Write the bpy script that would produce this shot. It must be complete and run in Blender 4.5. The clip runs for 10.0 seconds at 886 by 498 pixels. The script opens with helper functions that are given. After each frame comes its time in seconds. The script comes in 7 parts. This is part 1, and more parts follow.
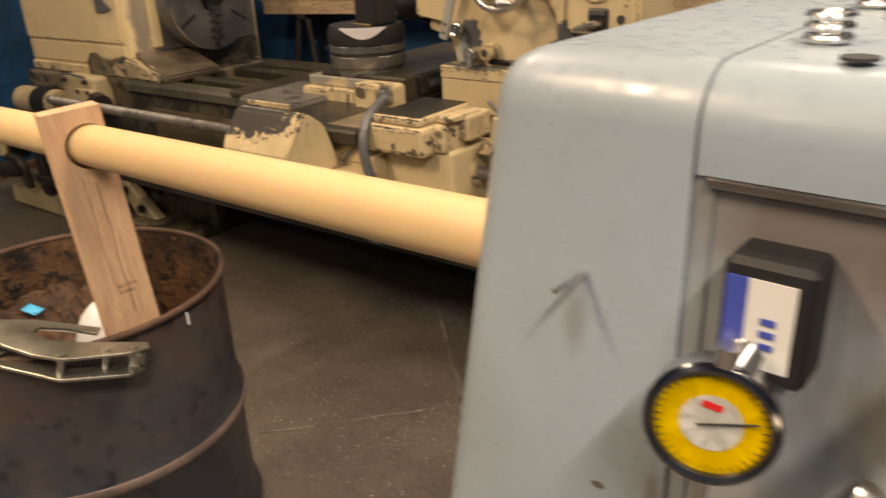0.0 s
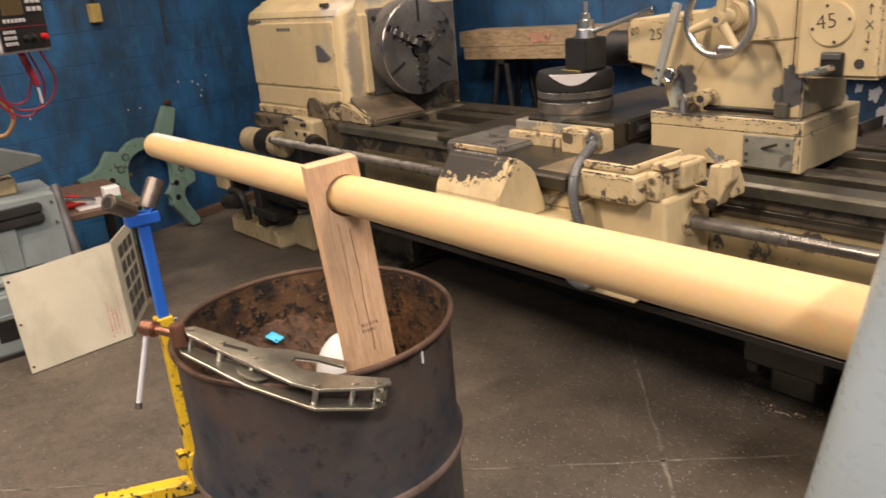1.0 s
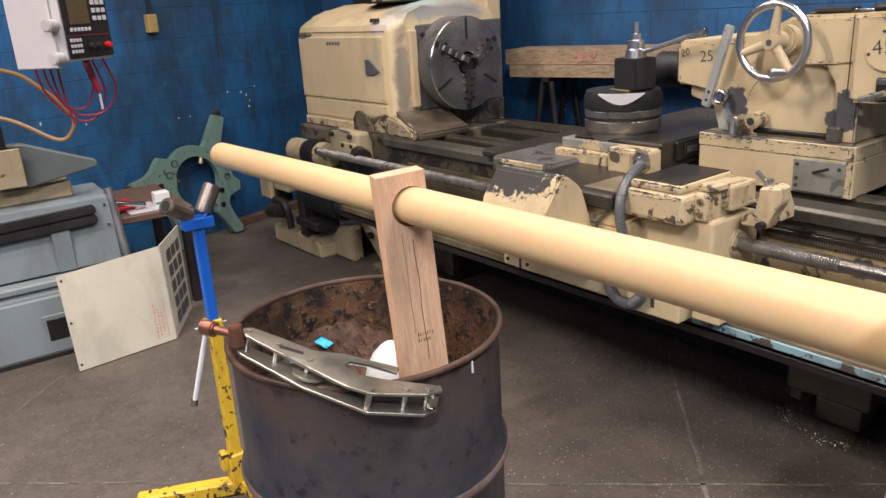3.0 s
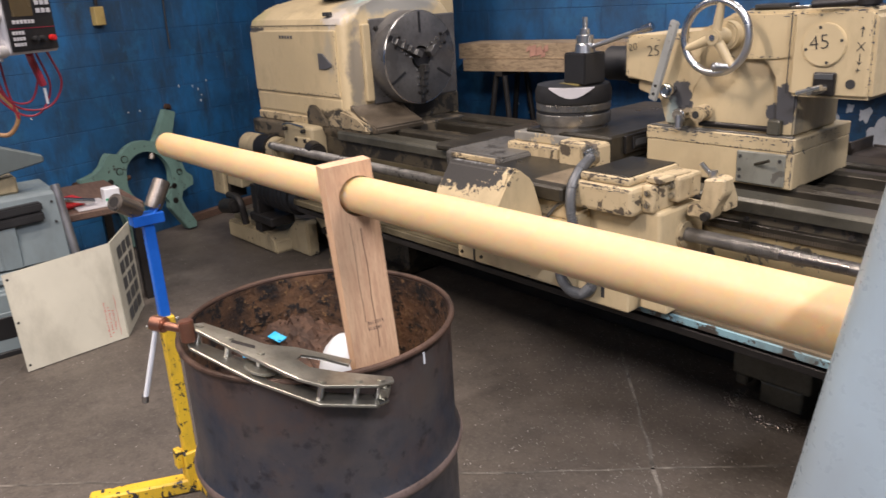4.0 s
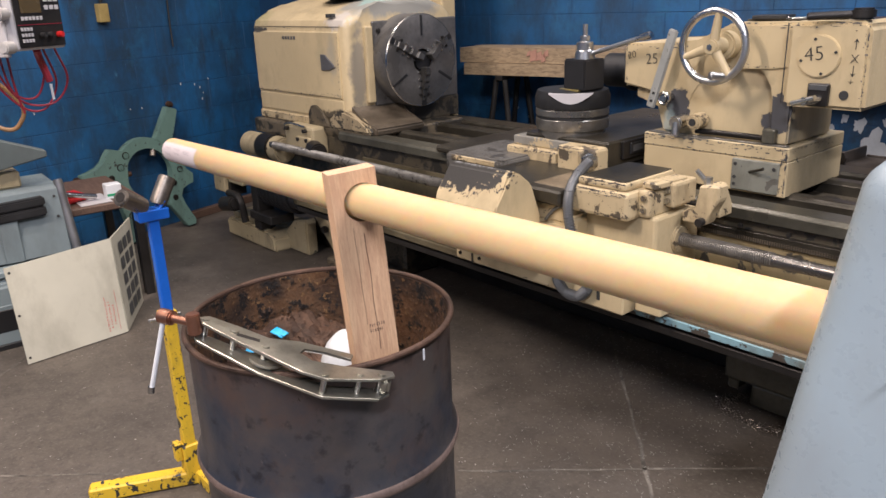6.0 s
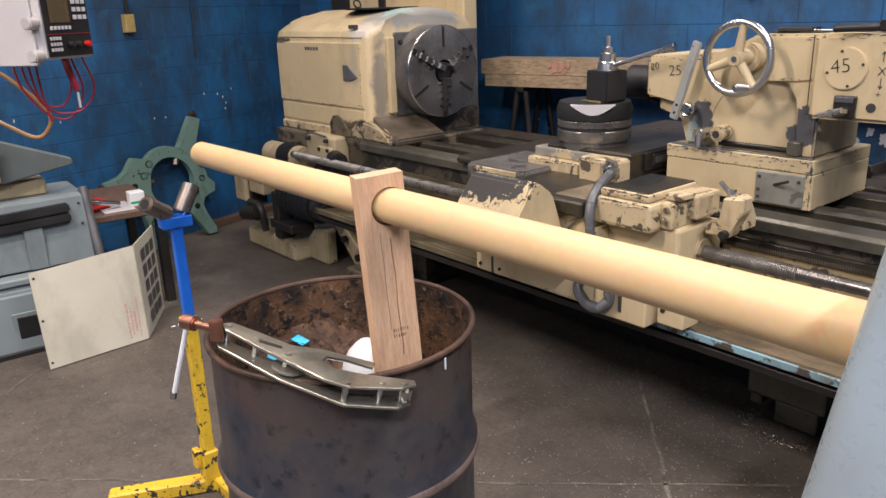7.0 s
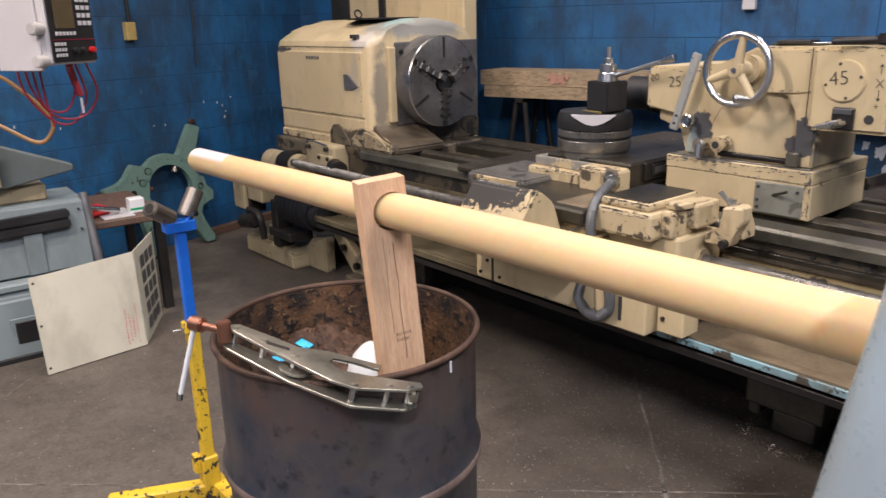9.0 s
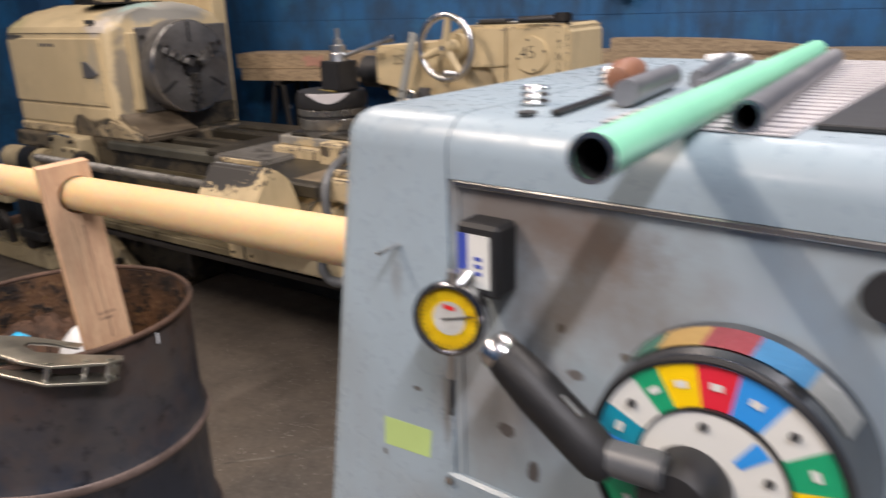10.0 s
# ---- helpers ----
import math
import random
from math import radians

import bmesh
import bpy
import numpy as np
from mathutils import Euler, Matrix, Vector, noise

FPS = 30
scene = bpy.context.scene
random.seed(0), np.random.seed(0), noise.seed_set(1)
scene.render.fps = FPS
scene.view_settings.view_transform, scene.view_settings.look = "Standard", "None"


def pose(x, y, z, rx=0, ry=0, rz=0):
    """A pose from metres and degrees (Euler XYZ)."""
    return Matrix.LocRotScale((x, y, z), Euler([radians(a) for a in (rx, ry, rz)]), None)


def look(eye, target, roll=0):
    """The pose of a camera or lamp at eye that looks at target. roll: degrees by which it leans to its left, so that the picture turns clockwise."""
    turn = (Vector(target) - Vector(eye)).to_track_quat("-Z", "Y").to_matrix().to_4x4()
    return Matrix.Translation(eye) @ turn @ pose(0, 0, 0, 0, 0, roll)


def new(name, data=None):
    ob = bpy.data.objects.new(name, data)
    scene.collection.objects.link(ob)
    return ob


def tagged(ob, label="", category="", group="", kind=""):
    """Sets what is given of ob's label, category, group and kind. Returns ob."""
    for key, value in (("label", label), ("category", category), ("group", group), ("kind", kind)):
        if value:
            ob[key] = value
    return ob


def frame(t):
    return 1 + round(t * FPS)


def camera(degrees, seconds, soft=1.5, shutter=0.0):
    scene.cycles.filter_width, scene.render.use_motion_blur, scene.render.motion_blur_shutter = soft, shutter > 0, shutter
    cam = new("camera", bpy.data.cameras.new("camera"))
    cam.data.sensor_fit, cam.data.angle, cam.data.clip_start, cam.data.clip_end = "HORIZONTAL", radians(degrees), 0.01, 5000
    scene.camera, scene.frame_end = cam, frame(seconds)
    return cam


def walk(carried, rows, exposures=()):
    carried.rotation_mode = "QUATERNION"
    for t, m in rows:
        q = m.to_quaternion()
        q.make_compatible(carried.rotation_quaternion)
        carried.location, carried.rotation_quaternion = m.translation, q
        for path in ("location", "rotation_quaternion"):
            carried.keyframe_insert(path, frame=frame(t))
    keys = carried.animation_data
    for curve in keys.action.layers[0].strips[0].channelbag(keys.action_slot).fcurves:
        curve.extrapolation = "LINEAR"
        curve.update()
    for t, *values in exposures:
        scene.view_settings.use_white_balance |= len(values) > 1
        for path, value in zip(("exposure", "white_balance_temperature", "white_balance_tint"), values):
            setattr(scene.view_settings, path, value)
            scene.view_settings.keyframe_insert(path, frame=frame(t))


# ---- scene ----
cam = camera(60.4, 10.0, shutter=0.35)
PATH = [
    (0, (0.749, 0.624, 1.493), (-0.445, 2.027, 0.715), -2.5),
    (0.2, (0.721, 0.608, 1.493), (-0.564, 1.945, 0.742), -2.7),
    (0.5, (0.697, 0.566, 1.509), (-0.687, 1.813, 0.783), -3.3),
    (1, (0.668, 0.536, 1.525), (-0.853, 1.654, 0.864), -4.7),
    (1.5, (0.649, 0.515, 1.523), (-0.931, 1.574, 0.904), -4.9),
    (2, (0.654, 0.499, 1.527), (-0.933, 1.549, 0.91), -3.9),
    (3.5, (0.678, 0.487, 1.527), (-0.895, 1.558, 0.91), -3.1),
    (4, (0.691, 0.489, 1.529), (-0.822, 1.631, 0.893), -3.2),
    (4.5, (0.69, 0.49, 1.528), (-0.767, 1.688, 0.862), -2.8),
    (5, (0.698, 0.483, 1.531), (-0.764, 1.672, 0.862), -2.5),
    (5.5, (0.72, 0.467, 1.539), (-0.762, 1.64, 0.883), -2.2),
    (7, (0.711, 0.448, 1.533), (-0.832, 1.569, 0.932), -1.9),
    (7.5, (0.704, 0.447, 1.528), (-0.842, 1.559, 0.916), -1.8),
    (8, (0.687, 0.445, 1.523), (-0.882, 1.533, 0.926), -1.9),
    (8.5, (0.689, 0.436, 1.525), (-0.884, 1.527, 0.948), -1.8),
    (9, (0.711, 0.417, 1.523), (-0.83, 1.556, 0.951), -1.3),
    (9.3, (0.767, 0.438, 1.521), (-0.724, 1.64, 0.945), -1.5),
    (9.5, (0.836, 0.457, 1.525), (-0.597, 1.724, 0.941), -1.6),
    (9.7, (0.903, 0.485, 1.521), (-0.462, 1.819, 0.92), -1.9),
    (9.8, (0.935, 0.49, 1.522), (-0.381, 1.868, 0.915), -2.1),
    (9.9, (0.961, 0.494, 1.519), (-0.298, 1.922, 0.906), -1.8),
    (10, (0.989, 0.489, 1.52), (-0.199, 1.972, 0.894), -1.8),
]
EXPOSURES = [(0.0, -0.35, 9100, 18), (0.5, -0.2, 8350, 18), (1.0, -0.03, 7800, 18), (1.5, 0.0, 6820, 18), (2.0, 0.0, 6540, 18), (5.5, -0.05, 6350, 18), (9.0, -0.05, 6350, 18), (9.5, -0.13, 6480, 18), (10.0, -0.25, 6650, 17)]
walk(cam, [(t, look(eye, target, roll)) for t, eye, target, roll in PATH], EXPOSURES)

# ---- world and light ----
world = bpy.data.worlds.new("world")
scene.world = world
world.use_nodes = True
world.node_tree.nodes["Background"].inputs[0].default_value = (0.75, 0.85, 1.0, 1)
world.node_tree.nodes["Background"].inputs[1].default_value = 0.15


# Unseen lamps: the first two fit the tube's shadows, the rest are added fill.
LAMPS = (
    (-1.2, -1.0, 195, (1.0, 0.86, 0.70)), (2.4, -0.8, 240, (0.95, 0.96, 1.0)), (-3.4, 0.6, 40, (1.0, 0.90, 0.80)),
    (-2.2, 2.2, 70, (1.0, 0.90, 0.78)), (1.4, 2.4, 145, (1.0, 0.94, 0.88)), (-0.6, -3.6, 110, (1.0, 0.90, 0.82)),
    (-0.2, 4.0, 34, (0.95, 0.97, 1.0)),
)


# ---- materials ----
def rgb(c):
    return (c[0], c[1], c[2], 1.0)


class Nodes:
    """A small builder of node materials."""

    def __init__(self, name):
        self.m = bpy.data.materials.new(name)
        self.m.use_nodes = True
        self.t = self.m.node_tree
        self.bsdf = self.t.nodes["Principled BSDF"]
        co = self.t.nodes.new("ShaderNodeTexCoord")
        self.co = co.outputs["Object"]

    def node(self, kind, **links):
        n = self.t.nodes.new(kind)
        return n

    def link(self, a, b):
        self.t.links.new(a, b)

    def noise(self, scale, detail=4.0, rough=0.6, stretch=None, distort=0.0):
        n = self.t.nodes.new("ShaderNodeTexNoise")
        n.inputs["Scale"].default_value = scale
        n.inputs["Detail"].default_value = detail
        n.inputs["Roughness"].default_value = rough
        n.inputs["Distortion"].default_value = distort
        src = self.co
        if stretch:
            mp = self.t.nodes.new("ShaderNodeMapping")
            mp.inputs["Scale"].default_value = stretch
            self.link(self.co, mp.inputs["Vector"])
            src = mp.outputs["Vector"]
        self.link(src, n.inputs["Vector"])
        return n.outputs["Fac"]

    def ramp(self, fac, lo, hi, a=0.0, b=1.0):
        r = self.t.nodes.new("ShaderNodeMapRange")
        r.inputs["From Min"].default_value = lo
        r.inputs["From Max"].default_value = hi
        r.inputs["To Min"].default_value = a
        r.inputs["To Max"].default_value = b
        self.link(fac, r.inputs["Value"])
        return r.outputs["Result"]

    def mix(self, fac, a, b):
        x = self.t.nodes.new("ShaderNodeMix")
        x.data_type = "RGBA"
        for s, v in ((x.inputs[0], fac), (x.inputs[6], a), (x.inputs[7], b)):
            if isinstance(v, tuple):
                s.default_value = rgb(v)
            elif isinstance(v, (int, float)):
                s.default_value = v
            else:
                self.link(v, s)
        return x.outputs[2]

    def spot(self, center, radii, ragged=0.9, scale=40.0, soft=0.06):
        """A ragged patch round a place on the thing: 1 inside, 0 outside."""
        mp = self.t.nodes.new("ShaderNodeMapping")
        mp.vector_type = "POINT"
        mp.inputs["Scale"].default_value = tuple(1 / r for r in radii)
        mp.inputs["Location"].default_value = tuple(-c / r for c, r in zip(center, radii))
        self.link(self.co, mp.inputs["Vector"])
        le = self.t.nodes.new("ShaderNodeVectorMath")
        le.operation = "LENGTH"
        self.link(mp.outputs["Vector"], le.inputs[0])
        edge = self.math("MULTIPLY", self.math("SUBTRACT", self.noise(scale, 8, 0.68), 0.5), ragged * 2)
        return self.ramp(self.math("ADD", le.outputs["Value"], edge), 1.0, 1.0 - soft)

    def math(self, op, a, b):
        x = self.t.nodes.new("ShaderNodeMath")
        x.operation = op
        for s, v in zip(x.inputs, (a, b)):
            if isinstance(v, (int, float)):
                s.default_value = v
            else:
                self.link(v, s)
        return x.outputs[0]

    def bump(self, height, strength=0.3, distance=0.002):
        b = self.t.nodes.new("ShaderNodeBump")
        b.inputs["Strength"].default_value = strength
        b.inputs["Distance"].default_value = distance
        self.link(height, b.inputs["Height"])
        self.link(b.outputs[0], self.bsdf.inputs["Normal"])

    def finish(self, color, rough, metal=0.0):
        for key, v in (("Base Color", color), ("Roughness", rough), ("Metallic", metal)):
            s = self.bsdf.inputs[key]
            if isinstance(v, tuple):
                s.default_value = rgb(v)
            elif isinstance(v, (int, float)):
                s.default_value = v
            else:
                self.link(v, s)
        return self.m


def plain(name, c, rough=0.5, metal=0.0, vary=0.25, scale=12.0, bump=0.15):
    """A surface with slight tone variation at two scales."""
    n = Nodes(name)
    big, fine = n.noise(scale * 0.35, 3), n.noise(scale * 6, 4)
    col = n.mix(n.ramp(big, 0.3, 0.7), tuple(v * (1 - vary) for v in c), tuple(min(1, v * (1 + vary * 0.6)) for v in c))
    col = n.mix(n.ramp(fine, 0.45, 0.75, 0, 0.35), col, tuple(v * (1 - 1.6 * vary) if vary < 0.6 else v * 0.1 for v in c))
    n.bump(fine, bump)
    return n.finish(col, n.ramp(big, 0.3, 0.7, max(0.02, rough - 0.1), min(1, rough + 0.12)), metal)


def worn_paint(name, paint, under, chips=0.63, rough=0.45, grime=0.35, scale=9.0, dirt=(0.10, 0.075, 0.045), spots=()):
    """Paint with chips down to another colour, oily grime, and worn, stained or otherwise coloured spots: (center,
    radii, colour, strength, ragged, scale, soft).
    """
    n = Nodes(name)
    a, b, c = n.noise(scale, 8, 0.62, None, 0.4), n.noise(scale * 0.3, 4), n.noise(scale * 9, 4)
    col = n.mix(n.ramp(b, 0.35, 0.7), paint, tuple(v * 0.86 for v in paint))
    g = n.noise(scale * 0.55, 7, 0.65, (1.0, 1.0, 0.45))
    col = n.mix(n.ramp(g, 0.5, 0.78, 0, grime), col, dirt)
    chip = n.ramp(a, chips, chips + 0.015)
    speck = n.ramp(n.noise(scale * 3.2, 5, 0.6), chips + 0.06, chips + 0.075)
    chip = n.math("MAXIMUM", chip, speck)
    col = n.mix(chip, col, under)
    for center, radii, tone, strength, ragged, sc, soft in spots:
        sp = n.spot(center, radii, ragged, sc, soft)
        col = n.mix(n.math("MULTIPLY", sp, strength), col, tone)
    n.bump(n.math("SUBTRACT", n.math("MULTIPLY", c, 0.25), chip), 0.35, 0.0012)
    return n.finish(col, n.ramp(c, 0.3, 0.7, rough - 0.08, rough + 0.15))


M = {}
CREAM, DARK, OIL, FILLER = (0.57, 0.46, 0.275), (0.055, 0.055, 0.055), (0.045, 0.036, 0.026), (0.30, 0.30, 0.285)
M["cream"] = worn_paint("cream_machine_paint", CREAM, DARK, 0.69, 0.42, 0.55)
M["cream_bad"] = worn_paint("badly_chipped_cream_paint", (0.55, 0.44, 0.265), (0.095, 0.075, 0.052), 0.575, 0.45, 0.75, 16.0, (0.13, 0.09, 0.05))
M["cream_old"] = worn_paint("grimy_cream_paint", (0.38, 0.315, 0.195), (0.04, 0.036, 0.03), 0.645, 0.50, 0.97, 11.0, (0.075, 0.06, 0.04))
M["cream_oily"] = worn_paint("oil_soaked_cream_paint", (0.13, 0.105, 0.07), (0.03, 0.027, 0.022), 0.52, 0.42, 0.95, 9.0, (0.03, 0.025, 0.02))
M["filler"] = worn_paint("rubbed_grey_filler", (0.26, 0.25, 0.22), (0.48, 0.385, 0.235), 0.555, 0.45, 0.6, 14.0, (0.09, 0.08, 0.065))
M["headstock"] = worn_paint("headstock_cream_paint", CREAM, DARK, 0.73, 0.42, 0.4, spots=(
    ((-1.38, 0.10, 1.53), (0.24, 0.46, 0.11), (0.27, 0.275, 0.26), 0.9, 0.6, 9.0, 0.3),
    ((-1.40, -0.02, 1.545), (0.10, 0.16, 0.05), (0.30, 0.46, 0.44), 0.8, 1.2, 14.0, 0.3),
    ((-1.40, -0.24, 1.44), (0.10, 0.10, 0.06), (0.50, 0.47, 0.44), 0.8, 1.0, 22.0, 0.3),
    ((-1.31, -0.20, 1.17), (0.05, 0.06, 0.30), (0.22, 0.20, 0.165), 0.85, 0.9, 11.0, 0.4),
    ((-1.43, -0.27, 1.27), (0.06, 0.03, 0.16), (0.36, 0.335, 0.27), 0.6, 1.0, 12.0, 0.6),
    ((-1.53, -0.29, 1.26), (0.06, 0.03, 0.12), (0.35, 0.30, 0.19), 0.5, 1.0, 9.0, 0.7),
    ((-1.38, -0.27, 0.93), (0.22, 0.06, 0.05), OIL, 0.9, 1.1, 14.0, 0.25),
    ((-2.20, -0.28, 1.385), (0.09, 0.05, 0.015), DARK, 0.95, 1.5, 40.0, 0.1),
    ((-2.25, -0.22, 1.44), (0.15, 0.14, 0.06), (0.34, 0.32, 0.15), 0.7, 1.0, 12.0, 0.6)))
M["hood"] = worn_paint("flaking_hood_paint", (0.57, 0.455, 0.27), DARK, 0.72, 0.45, 0.35, 20.0, spots=(
    ((0.145, -0.79, 0.965), (0.19, 0.10, 0.085), (0.042, 0.039, 0.035), 1.0, 1.15, 44.0, 0.04),
    ((0.16, -0.74, 0.985), (0.16, 0.04, 0.03), (0.30, 0.31, 0.31), 0.8, 1.1, 40.0, 0.4)))
M["tail_paint"] = worn_paint("tailstock_cream_paint", CREAM, DARK, 0.715, 0.42, 0.45, spots=(
    ((0.535, -0.10, 1.125), (0.050, 0.05, 0.072), (0.075, 0.075, 0.08), 1.0, 0.7, 26.0, 0.05),
    ((0.505, -0.10, 1.07), (0.030, 0.05, 0.07), (0.30, 0.36, 0.34), 0.8, 0.8, 20.0, 0.4),
    ((0.910, -0.10, 1.14), (0.042, 0.05, 0.075), (0.075, 0.075, 0.08), 1.0, 0.7, 26.0, 0.05),
    ((0.875, -0.07, 1.10), (0.040, 0.04, 0.035), (0.075, 0.075, 0.08), 1.0, 0.8, 26.0, 0.05),
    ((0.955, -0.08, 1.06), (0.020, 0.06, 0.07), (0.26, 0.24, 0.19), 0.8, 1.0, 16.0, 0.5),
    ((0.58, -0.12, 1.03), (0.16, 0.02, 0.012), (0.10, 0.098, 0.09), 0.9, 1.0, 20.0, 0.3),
    # Two soft brown patches: down the web, and along the recess top.
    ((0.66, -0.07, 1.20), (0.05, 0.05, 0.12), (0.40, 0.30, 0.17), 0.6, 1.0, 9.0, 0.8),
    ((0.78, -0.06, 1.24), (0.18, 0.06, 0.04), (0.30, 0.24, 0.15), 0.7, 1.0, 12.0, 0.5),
    ((0.62, -0.13, 0.90), (0.10, 0.03, 0.06), (0.42, 0.33, 0.20), 0.6, 1.0, 12.0, 0.6)))
M["grey_paint"] = worn_paint("grey_machine_enamel", (0.285, 0.355, 0.40), (0.10, 0.10, 0.10), 0.73, 0.30, 0.3, 9.0, (0.16, 0.13, 0.10))


def wall_material():
    """Blue block paint, mottled by dirt and rubbed streaks, with one pattern running over all blocks."""
    n = Nodes("blue_wall_paint")
    n.co = n.t.nodes.new("ShaderNodeNewGeometry").outputs["Position"]
    a, b, c = n.noise(1.3, 7, 0.65), n.noise(6.0, 8, 0.7, (1, 1, 0.35)), n.noise(45, 4)
    col = n.mix(n.ramp(a, 0.38, 0.62), (0.012, 0.106, 0.270), (0.010, 0.055, 0.13))
    col = n.mix(n.ramp(b, 0.44, 0.68, 0, 0.85), col, (0.012, 0.026, 0.045))
    col = n.mix(n.ramp(n.noise(3.4, 8, 0.75), 0.54, 0.68, 0, 0.7), col, (0.016, 0.115, 0.24))
    col = n.mix(n.ramp(n.noise(2.1, 9, 0.8, (1, 1, 0.8), 1.0), 0.56, 0.68, 0, 0.45), col, (0.010, 0.024, 0.040))
    col = n.mix(n.ramp(n.noise(30, 5, 0.7, (1, 1, 0.2)), 0.66, 0.72, 0, 0.5), col, (0.05, 0.16, 0.27))
    col = n.mix(n.ramp(n.noise(21, 6, 0.7, (1, 1, 0.5)), 0.715, 0.73), col, (0.36, 0.42, 0.48))
    n.bump(n.math("ADD", b, c), 0.35, 0.003)
    return n.finish(col, n.ramp(b, 0.3, 0.7, 0.42, 0.65))


M["blue_wall"] = wall_material()
M["grey_stained"] = worn_paint("stained_grey_enamel", (0.275, 0.335, 0.37), (0.085, 0.08, 0.075), 0.735, 0.36, 0.75, 11.0, (0.20, 0.17, 0.14), spots=(
    ((-0.70, -0.242, 1.366), (0.14, 0.03, 0.05), (0.12, 0.088, 0.066), 0.8, 0.7, 12.0, 0.8),
    ((-0.66, -0.242, 1.345), (0.07, 0.03, 0.035), (0.11, 0.07, 0.048), 0.7, 1.0, 18.0, 0.7),
    ((-0.64, -0.242, 1.31), (0.11, 0.03, 0.07), (0.16, 0.125, 0.10), 0.7, 1.2, 9.0, 0.8),
    ((-0.72, -0.242, 1.20), (0.09, 0.02, 0.07), (0.17, 0.145, 0.125), 0.6, 1.2, 9.0, 0.9),
    ((-0.726, -0.242, 1.170), (0.009, 0.02, 0.006), (0.07, 0.06, 0.055), 0.9, 1.0, 60.0, 0.3),
    ((-0.699, -0.242, 1.139), (0.006, 0.02, 0.011), (0.06, 0.05, 0.045), 0.9, 1.0, 60.0, 0.3),
    ((-0.676, -0.242, 1.276), (0.004, 0.02, 0.005), (0.08, 0.065, 0.05), 0.9, 1.0, 60.0, 0.3),
    ((-0.663, -0.242, 1.241), (0.010, 0.02, 0.005), (0.09, 0.07, 0.06), 0.8, 1.0, 60.0, 0.3),
    ((-0.622, -0.242, 1.267), (0.005, 0.02, 0.004), (0.08, 0.065, 0.05), 0.9, 1.0, 60.0, 0.3)))
M["grey_end"] = worn_paint("grey_end_cover_enamel", (0.285, 0.355, 0.40), (0.10, 0.10, 0.10), 0.735, 0.28, 0.3, 9.0, (0.16, 0.13, 0.10), (
    ((-0.787, -0.242, 1.175), (0.006, 0.03, 0.045), (0.11, 0.10, 0.09), 0.8, 0.6, 30.0, 0.6),
    ((-0.787, -0.242, 1.20), (0.022, 0.03, 0.07), (0.18, 0.18, 0.175), 0.5, 0.8, 16.0, 0.9),
    ((-0.840, -0.242, 1.285), (0.010, 0.03, 0.03), (0.17, 0.18, 0.185), 0.6, 0.9, 22.0, 0.7),
    ((-0.821, -0.242, 1.182), (0.006, 0.03, 0.003), (0.08, 0.07, 0.06), 0.9, 1.0, 60.0, 0.3),
    ((-0.866, -0.242, 1.099), (0.003, 0.03, 0.004), (0.08, 0.07, 0.06), 0.9, 1.0, 60.0, 0.3),
    ((-0.80, -0.242, 1.05), (0.06, 0.03, 0.05), (0.19, 0.18, 0.165), 0.5, 1.0, 9.0, 0.9)))
M["pan_blue"] = worn_paint("pale_blue_pan_paint", (0.22, 0.38, 0.43), (0.06, 0.05, 0.04), 0.53, 0.5, 0.95, 14.0)
M["bezel"] = plain("dark_chrome_bezel", (0.16, 0.16, 0.165), 0.16, 1.0, 0.1)
M["liner"] = plain("dusty_grey_liner", (0.37, 0.355, 0.365), 0.5, 0.0, 0.15)
M["skirt"] = plain("bright_dial_skirt", (0.30, 0.30, 0.31), 0.16, 1.0, 0.1)
# Dulled sector colours, for their reflection painted round the dial edge.
for tone, c in (("green", (0.03, 0.13, 0.09)), ("yellow", (0.42, 0.27, 0.09)), ("red", (0.26, 0.05, 0.06)), ("blue", (0.05, 0.19, 0.36)), ("pale", (0.24, 0.25, 0.24))):
    M["edge_" + tone] = plain("tinted_" + tone + "_edge", c, 0.22, 0.0, 0.25, 40)
M["handle_black"] = plain("worn_black_handle", (0.008, 0.008, 0.009), 0.6, 0.0, 0.5, 20)
M["mortar"] = plain("painted_mortar", (0.009, 0.06, 0.155), 0.7)
M["way_worn"] = plain("worn_way_steel", (0.105, 0.100, 0.078), 0.36, 0.4, 0.5, 8)
M["way"] = plain("oily_way_steel", (0.052, 0.046, 0.035), 0.34, 0.4, 0.55, 8)
M["ledge"] = plain("greasy_ledge", (0.115, 0.092, 0.066), 0.4, 0.1, 0.55, 14)
M["dark_iron"] = plain("dark_oiled_iron", (0.035, 0.032, 0.03), 0.42, 0.5, 0.4)
M["steel"] = plain("bright_steel", (0.55, 0.55, 0.54), 0.25, 1.0, 0.2)
M["chrome"] = plain("chrome", (0.66, 0.66, 0.66), 0.26, 1.0, 0.08)
M["chuck"] = plain("chuck_steel", (0.145, 0.14, 0.135), 0.33, 0.35, 0.45)
M["thread"] = plain("greased_thread_steel", (0.24, 0.225, 0.20), 0.32, 0.55, 0.45, 40)
M["pan_dark"] = plain("dark_pan_coat", (0.120, 0.100, 0.060), 0.35, 0.1, 0.6, 10, 0.4)
M["pan"] = plain("oily_pan_residue", (0.20, 0.155, 0.10), 0.5, 0.1, 0.6, 10, 0.4)
M["bed_face"] = worn_paint("yellowed_bed_paint", (0.30, 0.235, 0.125), (0.05, 0.045, 0.035), 0.60, 0.45, 0.9, 12.0)
